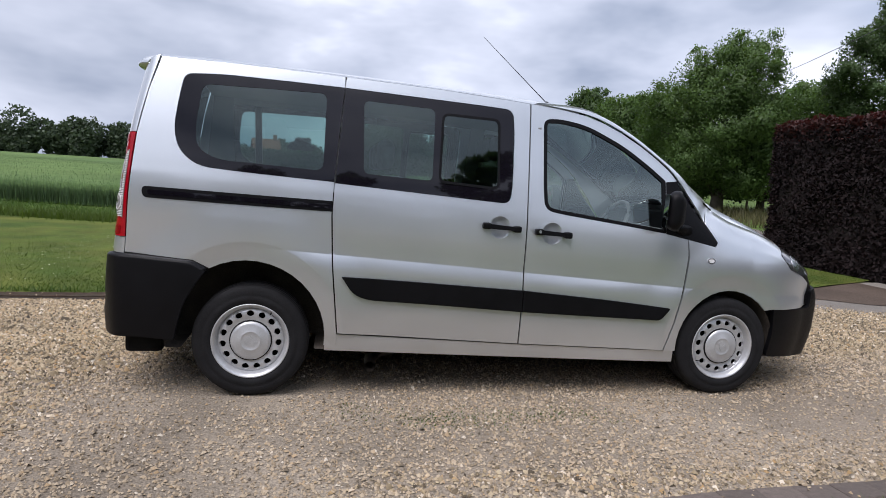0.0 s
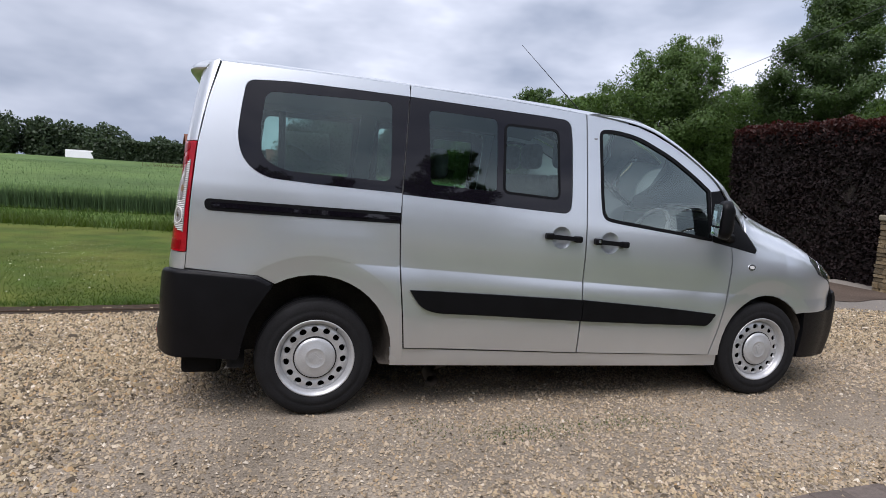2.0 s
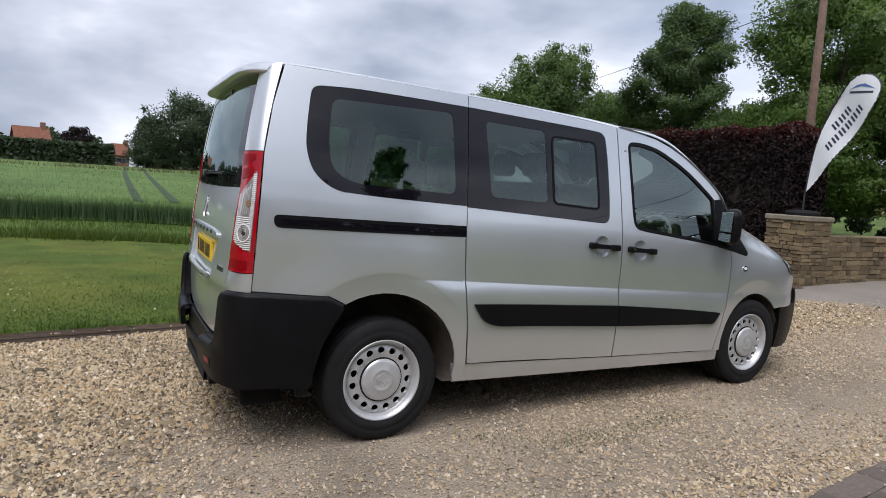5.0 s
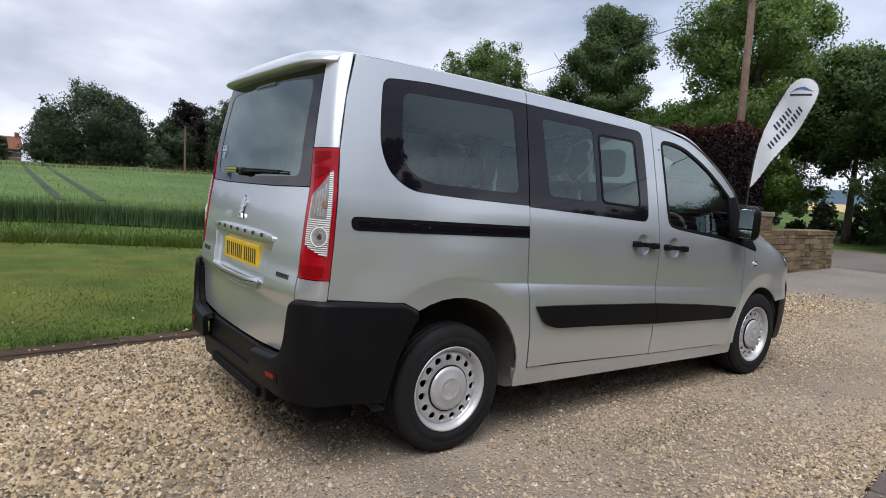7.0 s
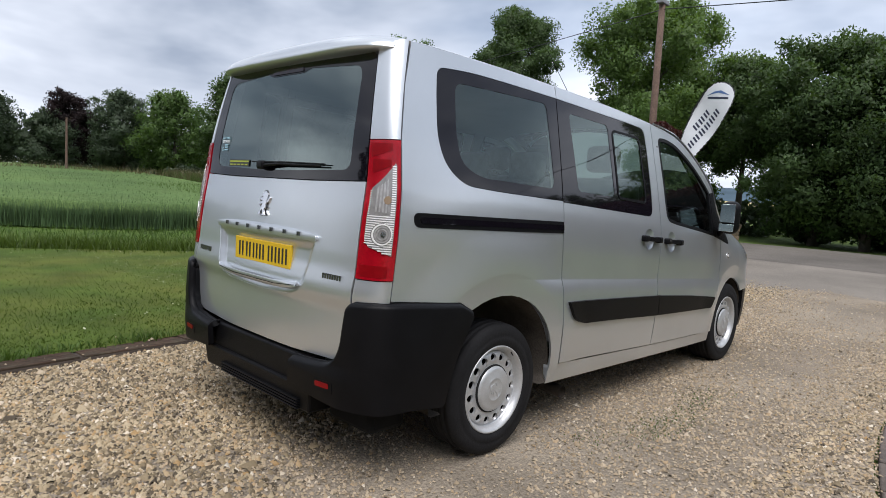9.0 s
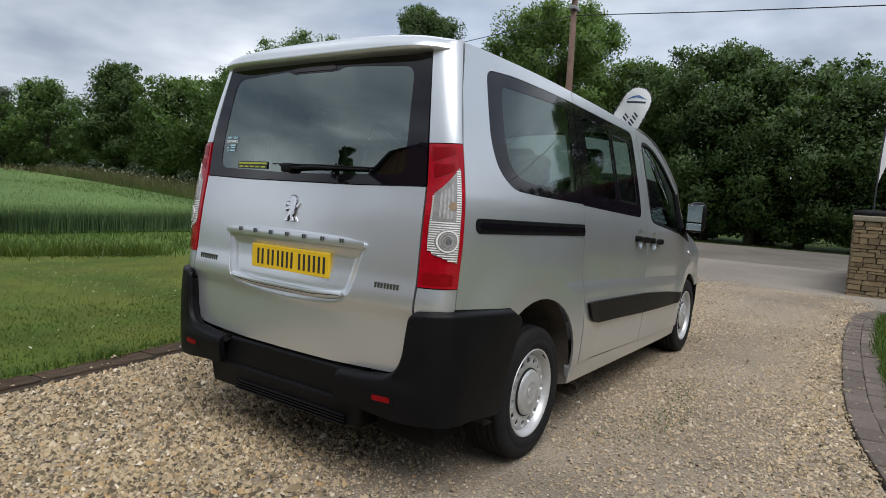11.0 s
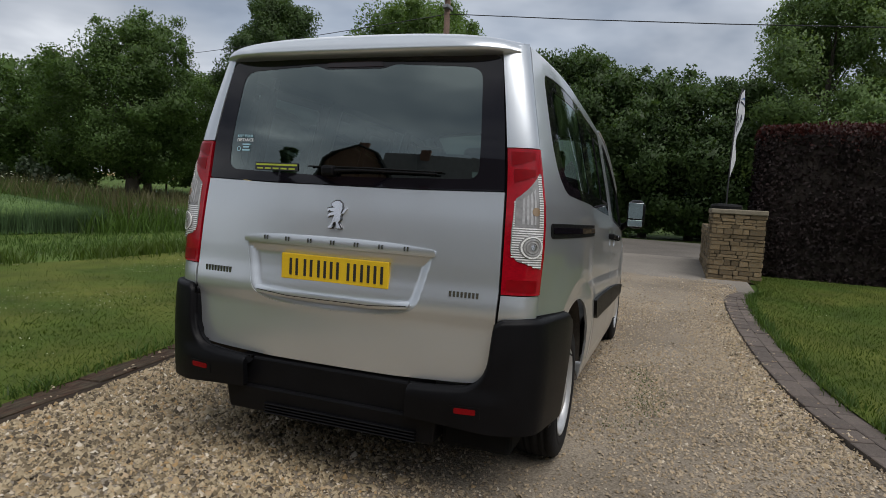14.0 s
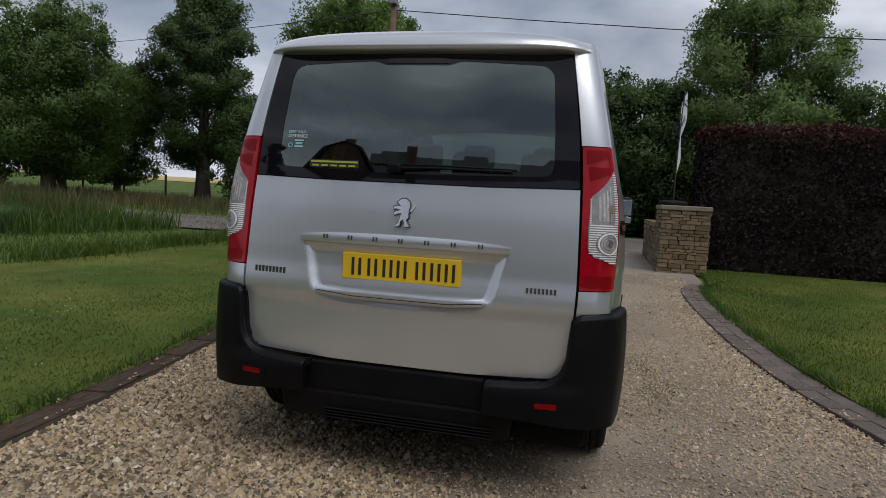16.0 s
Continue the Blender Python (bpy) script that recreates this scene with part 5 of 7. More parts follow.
def corner(side, lift=0.0):
    """The rear corner as a surface over (u, z): from the side seam, u = 0, round to the tailgate's edge, u = 1."""
    def f(u, z):
        xs, yi = curve_at(SEAM, z), curve_at(GATE_Y, z)
        a = Vector((xs, half_width(xs, z)))
        b = Vector((rear_x(yi, z), yi))
        c = Vector((b.x + 0.016, a.y - 0.014))
        p = a * (1 - u) ** 2 + c * 2 * u * (1 - u) + b * u * u
        d = (c - a) * (1 - u) + (b - c) * u
        n = Vector((d.y, -d.x)).normalized()
        n = n if n.x < 0 else -n
        p += n * lift
        return (p.x, side * p.y, z)
    return f


def arch(cx, cz, r, a0, a1, k=14):
    return [(cx + r * math.cos(radians(a0 + (a1 - a0) * i / k)), cz + r * math.sin(radians(a0 + (a1 - a0) * i / k))) for i in range(k + 1)]


G = 0.004  # half a panel gap
QUARTER_WIN = fillet([(0.436, 1.256), (-0.06, 1.281), (-0.30, 1.300), (-0.405, 1.378), (-0.440, 1.50), (-0.424, 1.66), (-0.400, 1.808), (-0.20, 1.818), (0.478, 1.799)],
                     [0, 0.10, 0.10, 0.10, 0.08, 0.08, 0.045, 0.10, 0], 5)
SLIDE_WIN = fillet([(0.480, 1.799), (1.30, 1.764), (1.492, 1.752), (1.500, 1.60), (1.490, 1.30), (1.478, 1.186), (1.30, 1.196), (0.440, 1.250)],
                   [0, 0.10, 0.055, 0.08, 0.08, 0.075, 0.10, 0], 5)
QUARTER_PANE = fillet([(0.372, 1.316), (-0.20, 1.342), (-0.315, 1.400), (-0.325, 1.55), (-0.300, 1.756), (0.378, 1.756)], [0.05, 0.07, 0.08, 0.05, 0.05, 0.04])
FRONT_PANE_OF_DOOR = fillet([(0.590, 1.735), (1.010, 1.718), (1.000, 1.296), (0.600, 1.314)], 0.035)
SLIDER_PANE = fillet([(1.062, 1.690), (1.400, 1.680), (1.398, 1.276), (1.046, 1.298)], 0.035)
CAB_WIN = fillet([(1.690, 1.710), (1.80, 1.716), (1.968, 1.690), (2.207, 1.583), (2.378, 1.470), (2.496, 1.380), (2.498, 1.058), (2.307, 1.084), (1.804, 1.145), (1.698, 1.165), (1.688, 1.30)],
                 [0.045, 0.06, 0.10, 0.12, 0.10, 0.01, 0.01, 0.1, 0.06, 0.055, 0.05], 5)


QUARTER = [(-0.530 + G, 1.893), (-0.588 + G, 1.70), (-0.633 + G, 1.467), (-0.662 + G, 1.15), (-0.675 + G, 0.90), (-0.682 + G, 0.812),
           (-0.315, 0.786), (-0.232, 0.744)] + arch(-0.02, 0.36, 0.435, 119, -7) + [(0.486 - G, 0.307), (0.484 - G, 0.39), (0.445 - G, 0.784), (0.431 - G, 1.074)] + QUARTER_WIN + [(0.481 - G, 1.862), (-0.116, 1.881)]
SLIDE_DOOR = [(0.484 + G, 0.387), (1.05, 0.361), (1.584 - G, 0.336), (1.584 - G, 0.70), (1.586 - G, 1.164), (1.603 - G, 1.799), (1.05, 1.837)] + [(0.482 + G, 1.861)] + [p for p in SLIDE_WIN] + [(0.431 + G, 1.074), (0.445 + G, 0.784)]
CAB_DOOR = [(1.584 + G, 0.336), (2.552, 0.304), (2.609 - G, 0.487), (2.654 - G, 0.718), (2.673 - G, 0.921), (2.658, 1.022), (2.512, 1.050), (2.512, 1.372), (2.584, 1.386), (2.525, 1.445), (2.452, 1.506), (2.330, 1.590), (2.209, 1.657),
            (2.09, 1.712), (1.968, 1.752), (1.80, 1.781), (1.603 + G, 1.799), (1.586 + G, 1.164), (1.584 + G, 0.70)]
WING = [(2.556 + G, 0.300), (2.612 + G, 0.487), (2.657 + G, 0.718), (2.676 + G, 0.921), (2.664, 1.022), (2.868, 0.980), (2.888, 1.008), (2.806, 1.117), (2.838, 1.195), (2.880, 1.236), (2.97, 1.180), (3.05, 1.136), (3.28, 1.066), (3.44, 0.995),
        (3.40, 0.935), (3.47, 0.845), (3.60, 0.800), (3.70, 0.745), (3.70, 0.60), (3.62, 0.580), (3.345, 0.580)] + arch(3.005, 0.34, 0.36, 40, 187)
SAIL = fillet([(2.503, 1.052), (2.503, 1.376), (2.580, 1.384), (2.604, 1.345), (2.700, 1.215), (2.800, 1.105), (2.880, 1.005), (2.868, 0.984)], [0.005, 0.005, 0.008, 0.03, 0.05, 0.05, 0.02, 0.01])

def disc(cx, cz, r, k=28):
    return [(cx + r * math.cos(a * math.tau / k), cz + r * math.sin(a * math.tau / k)) for a in range(k)]


CREASES = [[Vector((0.0 + 0.1 * i, 0.845 - 0.060 * (0.1 * i - 0.48) + o)) for i in range(29)] for o in (-0.004, 0.004)]
for cx, cz, r in ((-0.02, 0.36, 0.54), (3.005, 0.34, 0.465)):
    CREASES += [[Vector((cx + (r + o) * math.cos(radians(a)), cz + (r + o) * math.sin(radians(a)))) for a in range(-10, 195, 4)] for o in (-0.004, 0.004)]

van = empty("minibus_van")
tagged(van, "silver minibus van with black bumpers and steel wheels on gravel", "van")

for sd in (-1, 1):
    F = flank(sd)
    s_out = 1.0 if sd < 0 else -1.0
    fine = 0.022 if sd < 0 else 0.06
    sheet("quarter_panel", F, QUARTER, M_SILVER, van, step=fine, lines=CREASES if sd < 0 else (), out=s_out)
    door = sheet("sliding_door", F, SLIDE_DOOR, M_SILVER, van, holes=[disc(1.418, 1.045, 0.0665)], step=fine, lines=CREASES if sd < 0 else (), out=s_out)
    cab = sheet("cab_door", F, CAB_DOOR, M_SILVER, van, holes=[CAB_WIN, disc(1.747, 1.022, 0.0665)], step=fine, lines=CREASES if sd < 0 else (), out=s_out)
    sheet("front_wing", F, WING, M_SILVER, van, step=fine, lines=CREASES if sd < 0 else (), out=s_out)
    sheet("quarter_window_border", flank(sd, -0.002), shrink(QUARTER_WIN, 0.003), M_BLACK_GLOSS, van, holes=[QUARTER_PANE], step=0.06, thick=0.006, out=s_out, label="black enamelled glass border")
    sheet("quarter_window_pane", flank(sd, -0.004), QUARTER_PANE, M_GLASS_REAR, van, step=0.08, thick=0, out=s_out, label="tinted glass pane")
    sheet("door_window_border", flank(sd, -0.002), shrink(SLIDE_WIN, 0.003), M_BLACK_GLOSS, door, holes=[FRONT_PANE_OF_DOOR, SLIDER_PANE], step=0.06, thick=0.006, out=s_out, label="black enamelled glass border")
    sheet("fixed_pane", flank(sd, -0.004), FRONT_PANE_OF_DOOR, M_GLASS_REAR, door, step=0.08, thick=0, out=s_out, label="tinted glass pane")
    sheet("sliding_pane", flank(sd, -0.001), SLIDER_PANE, M_GLASS_REAR, door, step=0.08, thick=0, out=s_out, label="tinted sliding pane")
    sheet("slider_frame", flank(sd, 0.001), shrink(SLIDER_PANE, -0.010), M_BLACK_PLASTIC, door, holes=[shrink(SLIDER_PANE, 0.004)], step=0.06, thick=0.012, out=s_out)
    sheet("window_seal", flank(sd, 0.001), shrink(CAB_WIN, -0.004), M_BLACK_PLASTIC, cab, holes=[shrink(CAB_WIN, 0.018)], step=0.06, thick=0.02, out=s_out, label="black rubber seal")
    sheet("door_glass", flank(sd, -0.008), shrink(CAB_WIN, 0.012), M_GLASS, cab, step=0.08, thick=0, out=s_out, label="clear green-tinted glass")
    sheet("sail_panel", flank(sd, 0.003), SAIL, M_BLACK_PLASTIC, van, step=0.05, thick=0.03, out=s_out, label="black triangular trim")
    # the liner behind the panel gaps, below and above the glass
    sheet("liner", flank(sd, -0.032), [(-0.50, 0.92), (0.38, 0.92), (0.46, 0.30), (2.60, 0.26), (2.64, 1.00), (1.62, 1.135), (0.44, 1.235), (-0.40, 1.27), (-0.55, 1.25)], M_GAP, van, step=0.2, thick=0, out=s_out)
    for x0, x1, za, zb in ((0.40, 0.52, 1.20, 1.86), (1.54, 1.66, 1.10, 1.80)):
        sheet("pillar_lining", flank(sd, -0.030), [(x0, za), (x1, za), (x1 + 0.04, zb), (x0 + 0.04, zb)], M_LINING, van, step=0.1, thick=0.02, out=s_out)
    sheet("rail_lining", flank(sd, -0.034), [(-0.50, 1.80), (0.48, 1.79), (1.60, 1.745), (1.60, 1.81), (0.48, 1.87), (-0.50, 1.90)], M_LINING, van, step=0.15, thick=0, out=s_out)
    sheet("rear_lining", flank(sd, -0.040), [(-0.58, 1.25), (-0.36, 1.25), (-0.36, 1.88), (-0.50, 1.88)], M_TRIM, van, step=0.15, thick=0, out=s_out)
    if sd > 0:
        sheet("window_divider", flank(sd, -0.020), [(-0.195, 1.24), (-0.140, 1.24), (-0.150, 1.86), (-0.200, 1.86)], M_BLACK_PLASTIC, van, step=0.15, thick=0.02, out=s_out, label="dark upright bar inside the window")

    # mouldings, rail, handles, sill
    mould = fillet([(0.498, 0.724), (1.00, 0.701), (1.5815, 0.671), (1.5815, 0.540), (1.00, 0.574), (0.66, 0.590), (0.57, 0.620)], [0.008, 0.1, 0, 0, 0.1, 0.06, 0.05])
    sheet("side_moulding", flank(sd, 0.018), mould, M_BLACK_PLASTIC, door, step=0.04, thick=0.022, out=s_out, label="black plastic rubbing strip")
    mould = fillet([(1.5865, 0.671), (2.10, 0.630), (2.563, 0.583), (2.500, 0.504), (2.10, 0.519), (1.5865, 0.540)], [0, 0.1, 0.015, 0.03, 0.1, 0])
    sheet("side_moulding", flank(sd, 0.018), mould, M_BLACK_PLASTIC, cab, step=0.04, thick=0.022, out=s_out, label="black plastic rubbing strip")
    sheet("door_rail", flank(sd, 0.003), fillet([(-0.592, 1.178), (0.430, 1.150), (0.433, 1.090), (-0.586, 1.116)], [0.03, 0, 0, 0.03]), M_BLACK_PLASTIC, van, step=0.05, thick=0.012, out=s_out, label="black sliding door rail")
    sheet("rail_slot", flank(sd, 0.006), fillet([(-0.560, 1.160), (0.428, 1.133), (0.430, 1.107), (-0.556, 1.134)], [0.012, 0, 0, 0.012]), M_BLACK_GLOSS, van, step=0.05, thick=0.004, out=s_out)
    for cx, cz, x0, x1, owner in ((1.418, 1.045, 1.312, 1.540, door), (1.747, 1.022, 1.637, 1.862, cab)):
        ring = [(cx + 0.068 * math.cos(a * math.tau / 28), cz + 0.066 * math.sin(a * math.tau / 28)) for a in range(28)]

        def cup(x, z, cx=cx, cz=cz, sd=sd):
            r = math.hypot(x - cx, z - cz) / 0.067
            return (x, sd * (half_width(x, z) - 0.022 * (1 - min(1, r) ** 3)), z)
        sheet("handle_cup", cup, ring, M_SILVER, owner, step=0.018, thick=0, out=s_out, label="silver recessed handle cup")
        zc = 1.055 - 0.07 * ((x0 + x1) / 2 - 1.42)
        grip = fillet([(x0, zc + 0.014), (x1, zc - 0.002), (x1, zc - 0.026), (x0, zc - 0.016)], 0.012)
        sheet("door_handle", flank(sd, 0.034), grip, M_BLACK_PLASTIC, owner, step=0.03, thick=0.028, out=s_out, label="black plastic handle")
        for hx in (x0 + 0.020, x1 - 0.020):
            hz = zc - 0.008 - 0.07 * (hx - (x0 + x1) / 2)
            hy = sd * (half_width(hx, hz) + 0.016)
            boxed("handle_foot", (hx - 0.024, hy - 0.022, hz - 0.019), (hx + 0.024, hy + 0.022, hz + 0.019), M_BLACK_PLASTIC, owner, 0.009)
        if owner is cab:
            sheet("lock_cylinder", flank(sd, 0.041), disc(x0 + 0.020, zc + 0.001, 0.009), M_CHROME, owner, step=0.01, thick=0.004, out=s_out, label="bright round lock")
    sheet("sill", lambda x, z, sd=sd: (x, sd * (0.892 + 0.024 * math.sin(math.pi * (0.14 + 0.37 * min(1.1, max(-0.1, (z - 0.217 + 0.027 * (x - 2.64)) / 0.09)))) + (-0.02 * ((x - 2.2) / 0.7) ** 2 if x > 2.2 else 0)), z),
          [(0.414, 0.381), (0.484, 0.376), (1.584, 0.328), (2.548, 0.296), (2.640, 0.293), (2.645, 0.218), (1.5, 0.247), (0.417, 0.277)], M_SILVER, van, step=0.022, thick=0.05, out=s_out, label="silver sill panel")
    sheet("side_repeater", flank(sd, 0.004), [(2.835 + 0.030 * math.cos(a * 0.35), 0.893 + 0.020 * math.sin(a * 0.35)) for a in range(18)], M_CHROME, van, step=0.01, thick=0.004, out=s_out, label="oval chrome badge")
    sheet("repeater_lens", flank(sd, 0.0055), [(2.835 + 0.019 * math.cos(a * 0.35), 0.893 + 0.011 * math.sin(a * 0.35)) for a in range(18)], M_CLEAR, van, step=0.01, thick=0.002, out=s_out)

    # rear corner: painted foot, lamp, painted pillar
    C = corner(sd)
    c_out = -s_out
    sheet("corner_foot", C, [(0.006, 0.79), (0.975, 0.79), (0.975, 0.891), (0.006, 0.893)], M_SILVER, van, step=0.02, scale=(0.17, 1), out=c_out)
    lamp = sheet("tail_lamp", corner(sd, 0.004), fillet([(0.008, 0.897), (0.975, 0.896), (0.975, 1.464), (0.008, 1.466)], 0.004), M_RED, van, step=0.02, scale=(0.17, 1), thick=0.03, out=c_out, label="red and clear tail lamp")
    clear = fillet([(0.15, 0.998), (0.15, 1.362), (0.20, 1.372), (0.83, 1.268), (0.875, 1.16), (0.875, 1.06), (0.76, 1.028)], [0.004, 0.006, 0.004, 0.008, 0.02, 0.02, 0.02])
    sheet("clear_lens", corner(sd, 0.0065), clear, M_CLEAR_DEEP, lamp, step=0.015, scale=(0.17, 1), thick=0.004, out=c_out, label="clear ribbed lens")
    k = 0
    while 1.006 + 0.0092 * k < 1.36:
        zz = 1.006 + 0.0092 * k
        k += 1
        for u0, u1 in (((0.17, 0.30), (0.83, 0.855)) if 1.16 < zz < 1.262 else ((0.17, 0.30),) if zz > 1.16 else ((0.17, min(0.86, 0.86 - (1.04 - zz) * 13 if zz < 1.04 else 0.86)),)):
            if u1 > u0 + 0.02:
                sheet("lens_rib", corner(sd, 0.009), [(u0, zz), (u1, zz), (u1, zz + 0.0045), (u0, zz + 0.0045)], M_CLEAR, lamp, step=0.04, scale=(0.17, 1), thick=0.003, out=c_out)
    for u0, u1, z0, z1 in ((0.30, 0.90, 1.395, 1.452), (0.34, 0.86, 1.33, 1.385), (0.22, 0.90, 0.908, 0.955)):
        z_low = (z0 + 0.03, z0) if z0 > 1.3 else (z0, z0)
        sheet("lamp_cell", corner(sd, 0.0055), fillet([(u0, z_low[0]), (u1, z_low[1]), (u1, z1), (u0, z1)], 0.006), M_RED_DARK, lamp, step=0.02, scale=(0.17, 1), thick=0.002, out=c_out, label="deep red lens cell")
    # the turn signal's bowl, cut into facets, with its amber bulb
    bowl = sheet("signal_bowl", corner(sd, 0.0080), fillet([(0.32, 1.338), (0.40, 1.330), (0.80, 1.256), (0.825, 1.18), (0.70, 1.158), (0.32, 1.168)], 0.008), M_CLEAR_DEEP, lamp, step=0.02, scale=(0.17, 1), thick=0.003, out=c_out)
    for i in range(4):
        uu = 0.40 + 0.085 * i
        sheet("bowl_facet", corner(sd, 0.0095), [(uu, 1.172), (uu + 0.045, 1.172), (uu + 0.045, 1.30 - 0.75 * (uu - 0.40) * 0.17), (uu, 1.31 - 0.75 * (uu - 0.40) * 0.17)], M_FACET, bowl, step=0.03, scale=(0.17, 1), thick=0.002, out=c_out)
    ring = lambda u0, z0, r, k=22: [(u0 + r / 0.17 * math.cos(a * math.tau / k), z0 + r * math.sin(a * math.tau / k)) for a in range(k)]
    sheet("amber_bulb", corner(sd, 0.0110), ring(0.40, 1.222, 0.017), M_AMBER, bowl, step=0.012, scale=(0.17, 1), thick=0.003, out=c_out, label="amber bulb")
    # the reversing lamp's round bowl
    bowl = sheet("reverse_bowl", corner(sd, 0.0100), ring(0.47, 1.084, 0.046, 28), M_CLEAR_DEEP, lamp, step=0.012, scale=(0.17, 1), thick=0.003, out=c_out)
    for r in (0.044, 0.034, 0.024):
        sheet("bowl_ring", corner(sd, 0.0125), ring(0.45, 1.084, r), M_FACET if r < 0.04 else M_CLEAR, bowl, holes=[ring(0.45, 1.084, r - 0.006)], step=0.02, scale=(0.17, 1), thick=0.003, out=c_out)
    sheet("bulb", corner(sd, 0.0130), ring(0.43, 1.084, 0.011), M_CHROME, bowl, step=0.012, scale=(0.17, 1), thick=0.003, out=c_out)
    sheet("rear_pillar", C, [(0.006, 1.470), (0.985, 1.468), (0.995, 1.868), (0.60, 1.880), (0.25, 1.894), (0.006, 1.903)], M_SILVER, van, step=0.025, scale=(0.17, 1), out=c_out)
    sheet("lamp_housing", corner(sd, -0.035), [(0.05, 0.60), (1.1, 0.60), (1.1, 1.82), (0.05, 1.84)], M_GAP, van, step=0.06, scale=(0.17, 1), thick=0, out=c_out)

# tailgate
def gate_edge(z, d=0.0035):
    return curve_at(GATE_Y, z) - d


zs = [0.62, 0.70, 0.80, 0.90, 1.00, 1.10, 1.20, 1.285]
right_edge = [(-gate_edge(z), z) for z in zs]
GATE = fillet([(-0.60, 0.524), (-0.690, 0.533)], 0) + right_edge + [(-gate_edge(1.291), 1.291), (-0.35, 1.283), (0.35, 1.283), (gate_edge(1.291), 1.291)] + [(-y, z) for y, z in right_edge[::-1]] + fillet([(0.690, 0.533), (0.60, 0.524)], 0) + [(0.30, 0.512), (-0.30, 0.512)]
RECESS = fillet([(-0.452, 1.018), (0.452, 1.018), (0.428, 0.92), (0.400, 0.800), (0.30, 0.764), (0.0, 0.750), (-0.30, 0.764), (-0.400, 0.800), (-0.428, 0.92)], [0.02, 0.02, 0.05, 0.075, 0.10, 0.1, 0.10, 0.075, 0.05])
gate = sheet("tailgate", tail(), GATE, M_SILVER, van, holes=[RECESS], step=0.024, out=-1, thick=0.02)


def edge_distance(poly, p):
    best = 9.0
    for a, b in zip(poly, poly[1:] + poly[:1]):
        e = b - a
        u = min(1.0, max(0.0, (p - a).dot(e) / max(1e-12, e.dot(e))))
        best = min(best, (p - a - e * u).length)
    return best


def tray(y, z):
    """The plate's recess: it falls away softly from its rim."""
    return (rear_x(y, z) + 0.021 * ease(-0.004, 0.048, edge_distance(RECESS, Vector((y, z)))), y, z)


sheet("plate_recess", tray, shrink(RECESS, -0.004), M_SILVER, gate, step=0.010, thick=0, out=-1)
def ribbed(z0, z1, low, high):
    """The tailgate's surface swollen into a rounded bar between two heights."""
    return lambda y, z: (rear_x(y, z) - low - high * math.sin(math.pi * min(1, max(0, (z - z0) / (z1 - z0)))) ** 0.6, y, z)


sheet("gate_garnish", ribbed(1.010, 1.074, 0.003, 0.010), fillet([(-0.459, 1.018), (0.459, 1.018), (0.459, 1.046), (0.30, 1.062), (0.0, 1.067), (-0.30, 1.062), (-0.459, 1.046)], [0.008, 0.008, 0.012, 0.1, 0.1, 0.1, 0.012]), M_SILVER, gate, step=0.010, thick=0.03, out=-1, label="silver garnish bar")
sheet("gate_lip", ribbed(0.776, 0.836, 0.001, 0.016), fillet([(-0.372, 0.834), (-0.20, 0.816), (0.20, 0.816), (0.372, 0.834), (0.366, 0.804), (0.20, 0.782), (-0.20, 0.782), (-0.366, 0.804)], [0.012, 0.1, 0.1, 0.012, 0.012, 0.1, 0.1, 0.012]), M_SILVER, gate, step=0.010, thick=0.03, out=-1, label="silver grab lip")
# a flat black strip stands for the shade in the lip's crease
sheet("lip_groove", ribbed(0.776, 0.836, 0.0025, 0.016), [(-0.360, 0.8155), (-0.20, 0.8015), (0.20, 0.8015), (0.360, 0.8155), (0.360, 0.8125), (0.20, 0.7985), (-0.20, 0.7985), (-0.360, 0.8125)], M_GAP, gate, step=0.03, thick=0, out=-1, label="dark strip painted as the shade of the grab lip crease")
plate = boxed("number_plate", (-0.777, -0.260, 0.868), (-0.760, 0.260, 0.980), M_PLATE, van, 0.003, "yellow rear number plate")
for yy in (0.196, 0.124, 0.056, -0.006, -0.088, -0.152, -0.214):
    for k in (-1, 1):
        boxed("plate_bar", (-0.7792, yy + k * 0.0155 - 0.006, 0.886), (-0.7765, yy + k * 0.0155 + 0.006, 0.960), M_INK, plate)
for i in range(7):
    yy = 0.338 - 0.1125 * i
    for k in (-1, 1):
        boxed("badge_bar", (rear_x(yy, 1.04) - 0.0190, yy + k * 0.007 - 0.0024, 1.034), (rear_x(yy, 1.04) - 0.010, yy + k * 0.007 + 0.0024, 1.052), M_BADGE, gate)
for y0, z0, n, wd, hh in ((0.675, 0.880, 9, 0.010, 0.024), (-0.530, 0.882, 8, 0.009, 0.020)):
    for i in range(n):
        yy = y0 - i * wd * 1.75
        xx = rear_x(yy, z0)
        boxed("badge_bar", (xx - 0.004, yy - wd, z0 - hh / 2 - 0.002), (xx + 0.002, yy, z0 + hh / 2), M_BADGE, gate)


def emblem(y, z):
    return (rear_x(y, z) - 0.012 + 1.2 * (y - 0.008) ** 2 + 0.09 * (z - 1.162), y, z)


